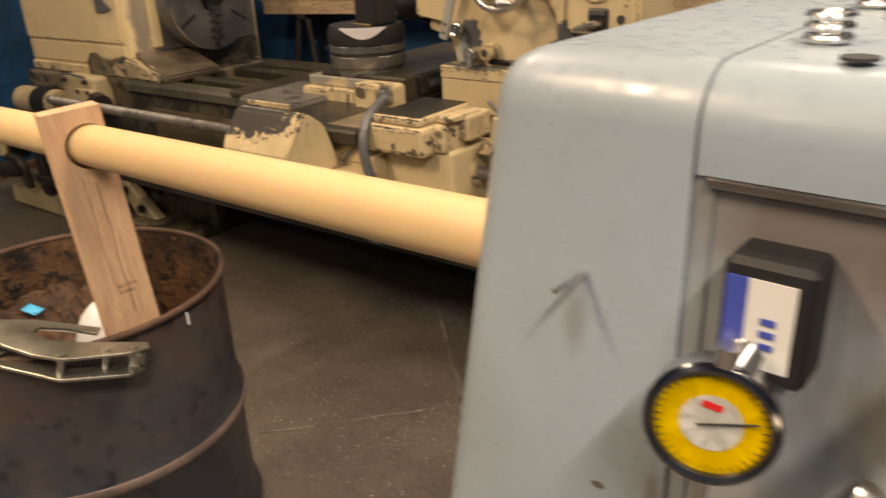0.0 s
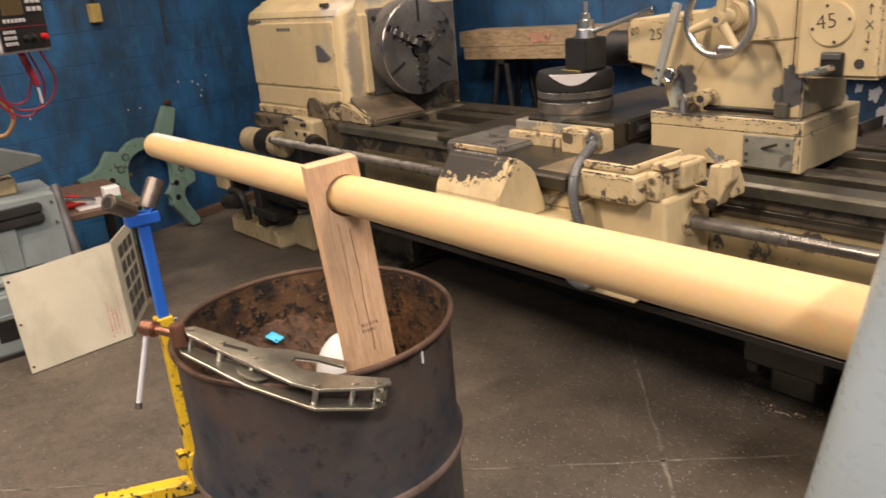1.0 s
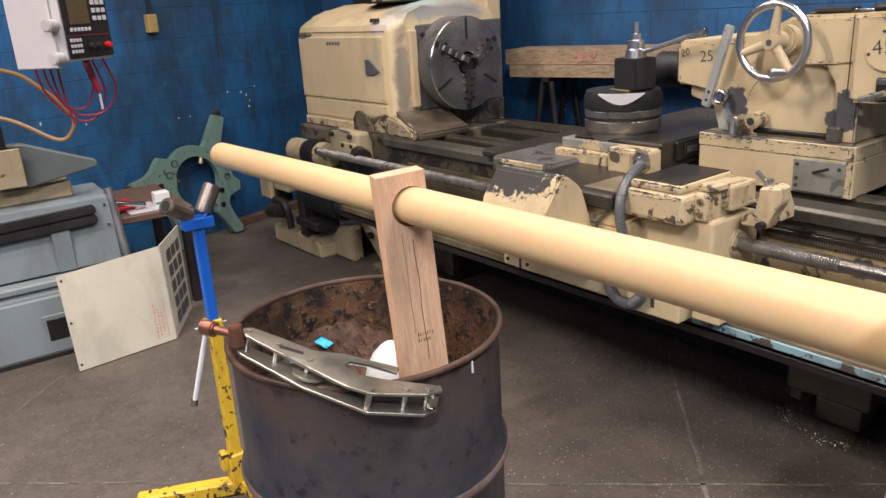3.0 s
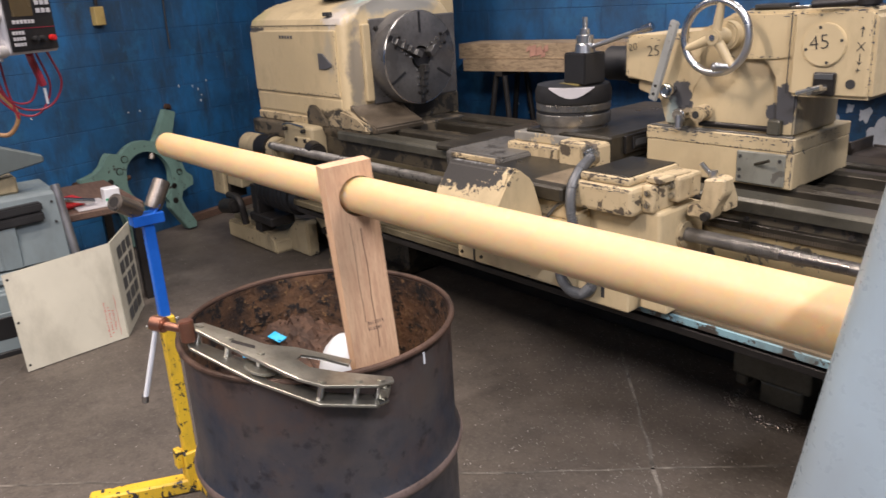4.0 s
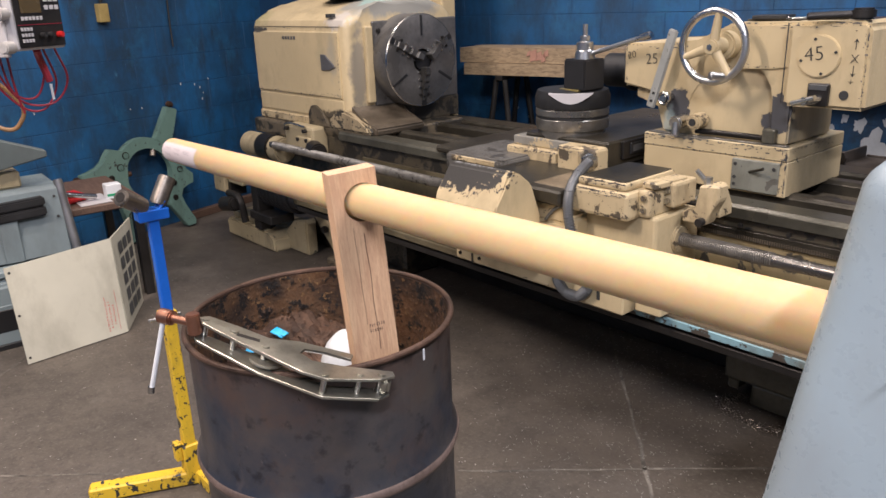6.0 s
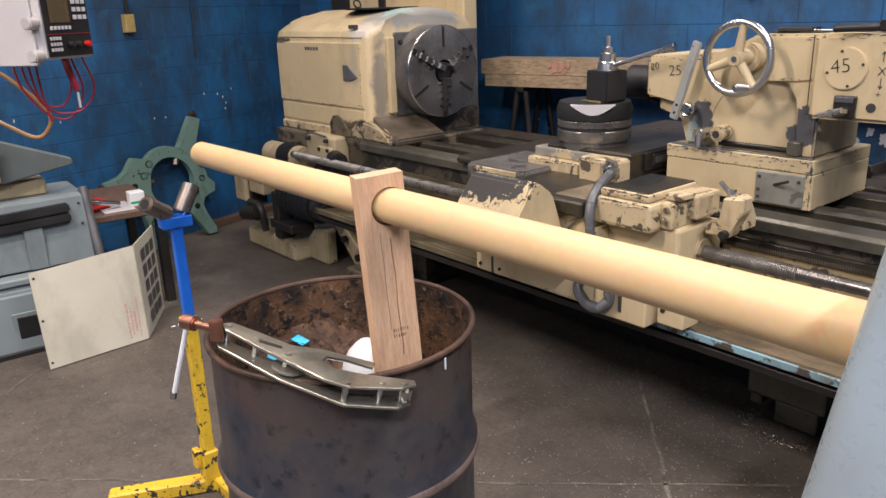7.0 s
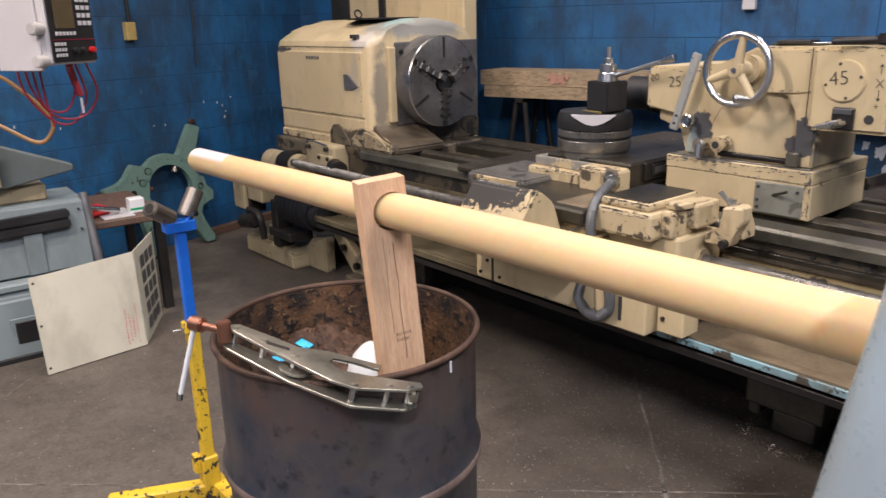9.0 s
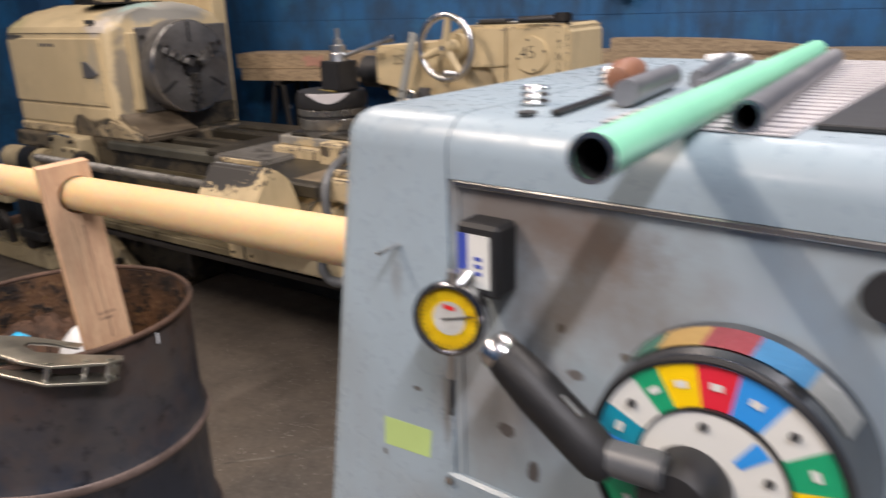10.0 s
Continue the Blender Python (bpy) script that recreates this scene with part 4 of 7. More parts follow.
    tp = part("tool_post", obox((-1.337, 2.725, 1.232), (0.112, 0.112, 0.116), (0, 0, -6), 0.005, 2), "black", t, "black square tool post")
    part("post_foot", obox((-1.362, 2.70, 1.172), (0.10, 0.07, 0.010), (0, 0, -6), 0.002), "brass", tp)
    part("post_nut", lathe([(0.040, 0), (0.036, 0.03), (0.032, 0.034), (0.032, 0.062), (0.018, 0.066), (0.018, 0.085), (0.009, 0.088), (0.009, 0.128), (0, 0.128)], Matrix.Translation((-1.333, 2.722, 1.289)), 24), "steel", tp, "turned steel post nut", True)
    part("post_lever", cyl((-1.30, 2.722, 1.310), (-1.065, 2.71, 1.375), 0.0085, 0.0085, n=14), "chrome", tp, "chromed lever", True)
    part("lever_grip", cyl((-1.075, 2.7105, 1.3725), (-1.03, 2.708, 1.384), 0.013, 0.015, n=14, bevel=0.003), "chrome", tp, "", True)
    # flexible conduit
    part("conduit_nut", cyl((-1.19, 2.56, 0.948), (-1.125, 2.50, 0.950), 0.034, n=6, bevel=0.004), "steel", t, "hexagonal steel nut")
    part("conduit_nut", cyl((-1.135, 2.51, 0.950), (-1.10, 2.475, 0.952), 0.026, n=18, bevel=0.004), "steel", t, "", True)
    path = [(-1.125, 2.50, 0.950), (-1.085, 2.43, 0.958), (-1.05, 2.34, 0.945), (-1.03, 2.272, 0.90), (-1.015, 2.25, 0.82), (-0.985, 2.25, 0.73), (-0.93, 2.25, 0.655), (-0.925, 2.25, 0.585), (-0.965, 2.25, 0.545), (-1.02, 2.25, 0.545), (-1.065, 2.255, 0.585), (-1.075, 2.29, 0.645)]
    part("conduit", tube_path(path, 0.0165), "conduit", t, "grey ribbed flexible conduit", True)
    ribs = bmesh.new()
    for k in range(len(path) - 1):
        for f in range(10):
            p, q = Vector(path[k]), Vector(path[k + 1])
            c = p + (q - p) * (f / 10)
            lathe([(0.0166, -0.0020), (0.0186, 0.0), (0.0166, 0.0020)], Matrix.Translation(c) @ (q - p).to_track_quat("Z", "Y").to_matrix().to_4x4(), 12, ribs, cap=False)
    part("conduit_rib", ribs, "conduit", t, "", True)
    part("thin_line", tube_path([(-1.05, 2.29, 0.85), (-1.10, 2.28, 0.825), (-1.14, 2.28, 0.78)], 0.006), "conduit", t, "", True)
    # tailstock
    body = [(-1.207, 1.190), (-1.207, 1.336), (-1.195, 1.346), (-0.90, 1.352), (-0.86, 1.370), (-0.80, 1.412), (-0.78, 1.420), (-0.56, 1.422), (-0.56, 1.275), (-0.63, 1.275), (-0.74, 1.272), (-0.80, 1.265), (-0.86, 1.245), (-0.90, 1.215), (-0.925, 1.17), (-0.935, 1.03), (-1.03, 1.03), (-1.03, 1.10), (-1.045, 1.15), (-1.075, 1.190)]
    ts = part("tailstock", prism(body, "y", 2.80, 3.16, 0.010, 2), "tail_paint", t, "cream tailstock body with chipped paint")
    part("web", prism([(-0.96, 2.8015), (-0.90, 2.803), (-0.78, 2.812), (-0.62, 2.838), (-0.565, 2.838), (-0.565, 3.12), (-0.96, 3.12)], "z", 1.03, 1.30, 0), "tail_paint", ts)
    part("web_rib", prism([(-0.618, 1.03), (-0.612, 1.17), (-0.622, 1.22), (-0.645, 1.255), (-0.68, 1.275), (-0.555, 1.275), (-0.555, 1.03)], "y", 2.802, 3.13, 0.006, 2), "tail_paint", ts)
    part("tailstock_neck", prism([(-1.165, 1.145), (-1.165, 1.188), (-1.03, 1.188), (-1.03, 1.10), (-1.09, 1.125)], "y", 2.83, 3.12, 0.006), "cream", ts)
    part("quill", cyl((-1.42, 2.99, 1.222), (-1.20, 2.99, 1.222), 0.068, n=28, bevel=0.012), "black", ts, "", True)
    part("quill_ring", cyl((-1.30, 2.99, 1.222), (-1.27, 2.99, 1.222), 0.078, n=28, bevel=0.004), "black", ts, "", True)
    part("quill_ring", cyl((-1.245, 2.99, 1.222), (-1.205, 2.99, 1.222), 0.080, n=28, bevel=0.004), "dark_iron", ts, "", True)
    part("tailstock_end", prism([(-0.575, 1.163), (-0.575, 1.424), (-0.345, 1.427), (-0.332, 1.410), (-0.326, 1.163)], "y", 2.775, 3.06, 0.012, 2), "cream", ts, "cream gearcase of the tailstock")
    part("end_seam", box((-0.579, 2.7725, 1.172), (-0.5765, 2.7765, 1.418), 0), "ink", ts)
    part("round_cover", cyl((-0.472, 2.778, 1.322), (-0.472, 2.765, 1.322), 0.064, n=40, bevel=0.003), "cream", ts, "", True)
    for k in range(4):
        a = radians(15 + 90 * k)
        part("screw", cyl((-0.472 + 0.053 * math.cos(a), 2.766, 1.322 + 0.053 * math.sin(a)), (-0.472 + 0.053 * math.cos(a), 2.762, 1.322 + 0.053 * math.sin(a)), 0.0045, n=8), "ink", ts)
    part("clamp_block", box((-0.492, 2.758, 1.172), (-0.428, 2.777, 1.242), 0.004), "dark_iron", ts)
    part("clamp_plate", box((-0.487, 2.755, 1.222), (-0.433, 2.759, 1.238), 0.001), "conduit", ts)
    part("clamp_knob", cyl((-0.455, 2.757, 1.195), (-0.475, 2.70, 1.193), 0.013, n=14), "chrome", ts, "", True)
    part("clamp_bar", cyl((-0.515, 2.715, 1.182), (-0.44, 2.70, 1.206), 0.009, n=10), "chrome", ts, "", True)
    part("dark_hole", cyl((-0.387, 2.7755, 1.209), (-0.387, 2.772, 1.209), 0.014, n=18), "ink", ts)
    part("tailstock_base", box((-1.082, 2.77, 0.982), (-0.532, 3.2, 1.028), 0.003), "tail_paint", ts)
    part("tailstock_sole", box((-1.080, 2.772, 0.862), (-0.532, 3.2, 0.9805), 0.003), "tail_paint", ts)
    part("base_plate", box((-0.722, 2.764, 0.868), (-0.556, 2.786, 0.976), 0.003), "plate_grey", ts, "bare grey cover plate")
    for x, z in ((-0.708, 0.958), (-0.708, 0.912), (-0.708, 0.888), (-0.572, 0.955)):
        part("plate_screw", cyl((x, 2.766, z), (x, 2.761, z), 0.006, n=8), "ink", ts)
    part("plate_pin", cyl((-0.655, 2.765, 0.935), (-0.588, 2.72, 0.962), 0.005, n=8), "way", ts)
    part("base_ledge", box((-1.07, 2.776, 1.0275), (-0.545, 2.80, 1.0335), 0.002), "ledge_grey", ts, "greasy ledge of the base")
    part("clamp_rod", cyl((-0.88, 2.79, 1.050), (-0.63, 2.79, 1.050), 0.010, n=12), "dark_iron", ts, "", True)
    part("rod_block", box((-0.632, 2.775, 1.034), (-0.590, 2.82, 1.082), 0.004), "way_worn", ts)
    part("quill_lock", obox((-1.003, 2.742, 1.262), (0.034, 0.014, 0.285), (0, 16.5, 0), 0.004, 2), "lever_grey", ts, "grey quill lock lever")
    part("lever_eye", lathe([(0.020 + 0.007 * math.cos(a), 0.010 * math.sin(a)) for a in [2 * math.pi * k / 8 for k in range(8)]], Matrix.Translation((-0.992, 2.752, 1.160)) @ Matrix.Rotation(radians(90), 4, "X"), 22, closed=True), "steel", ts, "", True)
    part("eye_boss", cyl((-0.992, 2.80, 1.160), (-0.992, 2.74, 1.160), 0.014, n=16, bevel=0.003), "steel", ts, "", True)
    for z in (1.150, 1.178):
        part("lever_screw", cyl((-1.036 + (z - 1.15) * 0.3, 2.736, z), (-1.036 + (z - 1.15) * 0.3, 2.731, z), 0.005, n=8), "ink", ts)
    part("clamp_lug", cyl((-0.935, 2.80, 1.082), (-0.935, 2.735, 1.078), 0.026, n=16, bevel=0.006), "steel", ts, "", True)
    part("lug_stud", cyl((-0.933, 2.742, 1.082), (-0.931, 2.738, 1.036), 0.014, n=14, bevel=0.003), "steel", ts, "", True)
    part("clamp_lug", cyl((-0.862, 2.80, 1.090), (-0.862, 2.73, 1.088), 0.027, n=18, bevel=0.006), "cream_bad", ts, "", True)
    part("lug_hole", cyl((-0.862, 2.731, 1.088), (-0.862, 2.727, 1.088), 0.013, n=14), "ink", ts)
    # handwheel
    hw = (-0.787, 2.70, 1.348)
    mw = Matrix.Translation(hw) @ Matrix.Rotation(radians(90), 4, "X")
    wh = part("handwheel", lathe([(0.113 + 0.0125 * math.cos(a), 0.0125 * math.sin(a)) for a in [2 * math.pi * k / 14 for k in range(14)]], mw, 64, closed=True), "chrome", ts, "chromed handwheel with cream spokes", True)
    part("hub", cyl((hw[0], 2.80, hw[2]), (hw[0], 2.678, hw[2]), 0.027, n=24, bevel=0.005), "cream", wh, "", True)
    part("hub_screw", cyl((hw[0], 2.679, hw[2]), (hw[0], 2.674, hw[2]), 0.010, n=6), "steel", wh)
    part("hub_collar", cyl((hw[0], 2.80, hw[2]), (hw[0], 2.752, hw[2]), 0.047, n=28, bevel=0.006), "cream", wh, "", True)
    for a in (83, 200, 305):
        c, s = math.cos(radians(a)), math.sin(radians(a))
        part("spoke", cyl((hw[0] + 0.015 * c, hw[1] - 0.002, hw[2] + 0.015 * s), (hw[0] + 0.108 * c, hw[1], hw[2] + 0.108 * s), 0.017, 0.012, n=12), "cream", wh, "", True)
    part("crank_knob", cyl((hw[0] + 0.055, hw[1] - 0.015, hw[2] - 0.092), (hw[0] + 0.025, hw[1] - 0.055, hw[2] - 0.088), 0.011, 0.015, n=14, bevel=0.004), "chrome", wh, "", True)
    # follower bracket on the bed
    part("stop_bracket", prism([(-0.725, 0.812), (-0.725, 0.848), (-0.672, 0.858), (-0.670, 0.940), (-0.600, 0.948), (-0.600, 0.90), (-0.622, 0.86), (-0.640, 0.812)], "y", 2.47, 2.53, 0.006), "cream_bad", t, "flaking cream stop bracket")
    part("stop_arm", prism([(2.525, 0.83), (2.525, 0.945), (2.55, 0.945), (2.60, 0.866), (2.60, 0.83)], "x", -0.655, -0.62, 0.004), "cream_bad", t)
    part("stop_screw", cyl((-0.655, 2.505, 0.94), (-0.690, 2.485, 0.985), 0.008, n=10), "steel", t, "", True)
    part("stop_screw", cyl((-0.655, 2.50, 0.938), (-0.655, 2.50, 0.965), 0.013, n=6), "steel", t)
    part("stop_rod", cyl((-0.745, 2.53, 0.862), (-0.67, 2.53, 0.862), 0.008, n=10), "dark_iron", t, "", True)
    part("stop_nose", cyl((-0.65, 2.47, 0.826), (-0.65, 2.445, 0.826), 0.014, n=12, bevel=0.002), "dark_iron", t, "", True)
    part("top_tray", box((-0.76, 2.86, 1.422), (-0.36, 3.02, 1.428), 0.001), "way", ts)
    rng = random.Random(31)

    def edge_chips(n, a, b, face, spread, parent):
        """Flakes of dark primer along an edge from a to b on a face that looks along face."""
        a, b, f, sp = Vector(a), Vector(b), Vector(face), Vector(spread)
        bm = bmesh.new()
        d = (b - a).normalized()
        for _ in range(int(n * 1.6)):
            c = a + (b - a) * rng.random() + sp * (rng.random() ** 3) + f * 0.0012
            l, h = rng.uniform(0.001, 0.004) + 0.014 * rng.random() ** 4, rng.uniform(0.0008, 0.0035)
            pts = [c + d * (l * math.cos(t2) * rng.uniform(0.3, 1.2)) + sp.normalized() * (h * math.sin(t2) * rng.uniform(0.3, 1.2)) for t2 in [2 * math.pi * k / 8 for k in range(8)]]
            bm.faces.new([bm.verts.new(p) for p in pts])
        part("chipped_edge", bm, "primer", parent, "chips along a painted edge")["kind"] = "stuff"
    N, E = (0, -1, 0), (1, 0, 0)
    edge_chips(10, (-0.58, 2.80, 1.418), (-0.78, 2.80, 1.418), N, (0, 0, -0.03), ts)
    edge_chips(16, (-0.90, 2.80, 1.348), (-1.20, 2.80, 1.342), N, (0, 0, -0.02), ts)
    edge_chips(12, (-0.60, 2.80, 1.280), (-0.78, 2.80, 1.276), N, (0, 0, 0.012), ts)
    edge_chips(60, (-1.075, 2.77, 1.024), (-0.54, 2.77, 1.024), N, (0, 0, -0.022), ts)
    edge_chips(26, (-1.075, 2.77, 0.984), (-0.54, 2.77, 0.984), N, (0, 0, 0.008), ts)
    edge_chips(24, (-0.536, 2.77, 0.87), (-0.536, 2.77, 1.024), N, (-0.02, 0, 0), ts)
    edge_chips(18, (-0.532, 2.78, 1.020), (-0.532, 3.15, 1.020), E, (0, 0, -0.02), ts)
    edge_chips(22, (-0.332, 2.775, 1.18), (-0.338, 2.775, 1.41), N, (-0.012, 0, 0), ts)
    edge_chips(18, (-0.575, 2.775, 1.42), (-0.345, 2.775, 1.423), N, (0, 0, -0.016), ts)
    edge_chips(14, (-1.204, 2.80, 1.20), (-1.204, 2.80, 1.33), N, (0.02, 0, 0), ts)
    edge_chips(40, (-1.03, 2.292, 0.918), (-0.82, 2.292, 0.918), N, (0, 0, -0.02), t)
    edge_chips(26, (-1.01, 2.305, 0.947), (-0.84, 2.305, 0.947), N, (0, 0, -0.015), t)
    edge_chips(34, (-1.61, 2.585, 0.94), (-1.36, 2.585, 0.94), N, (0, 0, -0.02), t)
    edge_chips(34, (-1.61, 2.585, 0.875), (-1.36, 2.585, 0.875), N, (0, 0, 0.02), t)
    edge_chips(24, (-1.31, 2.545, 0.98), (-1.145, 2.545, 0.98), N, (0, 0, -0.02), t)
    edge_chips(26, (-3.74, 2.618, 0.905), (-3.22, 2.618, 0.905), N, (0, 0, -0.03), hs)
    edge_chips(26, (-3.74, 2.620, 1.040), (-2.88, 2.620, 1.040), N, (0, 0, 0.02), hs)
    edge_chips(16, (-2.868, 2.620, 1.04), (-2.868, 2.620, 1.36), N, (-0.03, 0, 0), hs)
    edge_chips(30, (-3.75, 2.628, 1.385), (-3.60, 2.628, 1.385), N, (0, 0, 0.018), hs)
    edge_chips(14, (-3.60, 2.628, 1.39), (-2.9, 2.628, 1.39), N, (0, 0, 0.010), hs)
    edge_chips(14, (-1.63, 2.30, 0.52), (-1.03, 2.30, 0.52), N, (0, 0, 0.012), t)
    # chalked writing
    def letter(body, x, z, size, tilt=0):
        cu = bpy.data.curves.new("writing", "FONT")
        cu.body, cu.size, cu.extrude, cu.offset = body, size, 0.0006, -0.018 * size
        ob = new("writing", cu)
        ob.data.materials.append(M["ink"])
        ob.matrix_world = Matrix.Translation(Vector((x, 0, z)) - Vector((-1.5, 2.9, 0)) + Vector((0, letter_y, 0))) @ Matrix.Rotation(radians(90), 4, "X") @ Matrix.Rotation(radians(tilt), 4, "Z")
        ob.parent = ts
    letter_y = 2.764
    letter("45", -0.513, 1.305, 0.062, 8)
    letter_y = 2.772
    letter("X", -0.382, 1.305, 0.038)
    letter("+", -0.380, 1.240, 0.03)
    letter("-", -0.378, 1.392, 0.03)
    letter_y = 2.798
    letter("25", -1.110, 1.272, 0.055, 4)
    letter("20", -1.188, 1.288, 0.038, 10)
    for za, zb in ((1.345, 1.372), (1.298, 1.268)):
        part("arrow_shaft", box((-0.3705, 2.7735, min(za, zb)), (-0.3685, 2.7748, max(za, zb)), 0), "ink", ts)
        d = 1 if zb > za else -1
        part("arrow_tip", prism([(-0.3695, zb + d * 0.004), (-0.377, zb - d * 0.008), (-0.3695, zb - d * 0.003), (-0.362, zb - d * 0.008)], "y", 2.7735, 2.7748, 0), "ink", ts)
    return t


big_lathe()


# ---- the drum, the bar and the board ----
DRUM = (-0.699, 1.187)


def drum():
    t = thing("steel_drum", (*DRUM, 0), "rusty scorched open steel drum holding metal chips", "drum")
    m = Matrix.Translation((*DRUM, 0))
    R = 0.2875
    prof = [(R - 0.012, 0.0), (R + 0.004, 0.004), (R + 0.004, 0.016), (R, 0.022)]
    for z in (0.295, 0.585):
        prof += [(R, z - 0.035), (R + 0.009, z - 0.016), (R + 0.015, z), (R + 0.009, z + 0.016), (R, z + 0.035)]
    prof += [(R, 0.872)]
    prof += [(R - 0.003, 0.872), (R - 0.003, 0.03), (0, 0.03)]
    part("shell", lathe(prof[:-2], m, 96, cap=False), "drum", t, "scorched dark shell with two rolled hoops", True)
    part("inner_wall", lathe([(R - 0.0035, 0.872), (R - 0.0035, 0.45)], m, 72, cap=False), "drum_in", t, "", True)
    for z in (0.295, 0.585):
        part("hoop", lathe([(R - 0.004 + 0.019 * math.cos(a), z + 0.019 * math.sin(a)) for a in [2 * math.pi * k / 12 for k in range(12)]], m, 96, closed=True), "hoop", t, "rubbed rusty rolling hoop", True)
    rim = [(R + 0.0035 + 0.0065 * math.cos(a), 0.876 + 0.0065 * math.sin(a)) for a in [2 * math.pi * k / 10 for k in range(10)]]
    part("rim", lathe(rim, m, 96, closed=True), "rust", t, "rust-brown rolled rim", True)
    bm = bmesh.new()
    rng = random.Random(4)
    n = 40
    grid = {}
    for i in range(n + 1):
        for j in range(n + 1):
            x, y = (i / n * 2 - 1), (j / n * 2 - 1)
            if x * x + y * y < 1.0:
                h = 0.51 + 0.26 * max(0, -x * 0.7 + 0.3) + 0.05 * noise.noise((x * 3, y * 3, 0)) + 0.025 * rng.random()
                grid[i, j] = bm.verts.new((DRUM[0] + x * (R - 0.004), DRUM[1] + y * (R - 0.004), h))
    for i in range(n):
        for j in range(n):
            q = [grid.get(k) for k in ((i, j), (i + 1, j), (i + 1, j + 1), (i, j + 1))]
            if all(q):
                bm.faces.new(q)
    part("scrap_fill", bm, "chips", t, "heap of rusty metal chips")["kind"] = "stuff"
    ca, sa = math.cos(0.28), math.sin(0.28)
    sc = obox((DRUM[0] + 0.2890 * ca, DRUM[1] + 0.2890 * sa, 0.850), (0.003, 0.005, 0.026), (0, 0, math.degrees(0.28)), 0.001)
    part("paint_scratch", sc, "white", t)
    return t


drum()

ROD_A, ROD_B = Vector((0.75, 1.18, 1.226)), Vector((-1.51, 1.18, 1.150))
ROD_R = 0.0342


def plastic_bar():
    """The bar lies along its own x, from the machine outwards to its free end."""
    t = tagged(new("plastic_bar"), "long cream plastic round bar turning in the lathe spindle", "bar")
    L = (ROD_B - ROD_A).length
    m = Matrix.Rotation(radians(-90), 4, "Y")
    bm = lathe([(ROD_R, 0.0), (ROD_R, 0.4 * L), (ROD_R, 0.7 * L), (ROD_R, L - 0.008), (ROD_R - 0.003, L - 0.002), (ROD_R - 0.008, L), (0, L)], m, 48)
    b = part("bar", bm, "rod", None, "", True)
    b.parent = t
    lab = bmesh.new()
    n = 10
    rows = []
    for s in (L - 0.26, L - 0.010):
        rows.append([lab.verts.new((-s, (ROD_R + 0.0006) * math.cos(radians(-48 + 96 * k / n)), (ROD_R + 0.0006) * math.sin(radians(-48 + 96 * k / n)))) for k in range(n + 1)])
    for k in range(n):
        lab.faces.new((rows[0][k], rows[0][k + 1], rows[1][k + 1], rows[1][k]))
    l = part("label", lab, "tape", None, "white film label with faint print", True)
    l.parent = t
    for i in range(3):
        bar = bmesh.new()
        for k in (2, 3 + i):
            a0, a1 = radians(-48 + 96 * (k + 0.5) / n), radians(-48 + 96 * (k + 1.1) / n)
            s0 = L - 0.22 + 0.07 * i
            q = [bar.verts.new((-s, (ROD_R + 0.001) * math.cos(a), (ROD_R + 0.001) * math.sin(a))) for s, a in ((s0, a0), (s0 + 0.045, a0), (s0 + 0.045, a1), (s0, a1))]
            bar.faces.new(q)
        p = part("print", bar, "faint_print", None)
        p.parent = l
    return t


BAR = plastic_bar()


BOARD_BASE = pose(-0.476, 1.207, 0.58, 4.0, 0, -12)


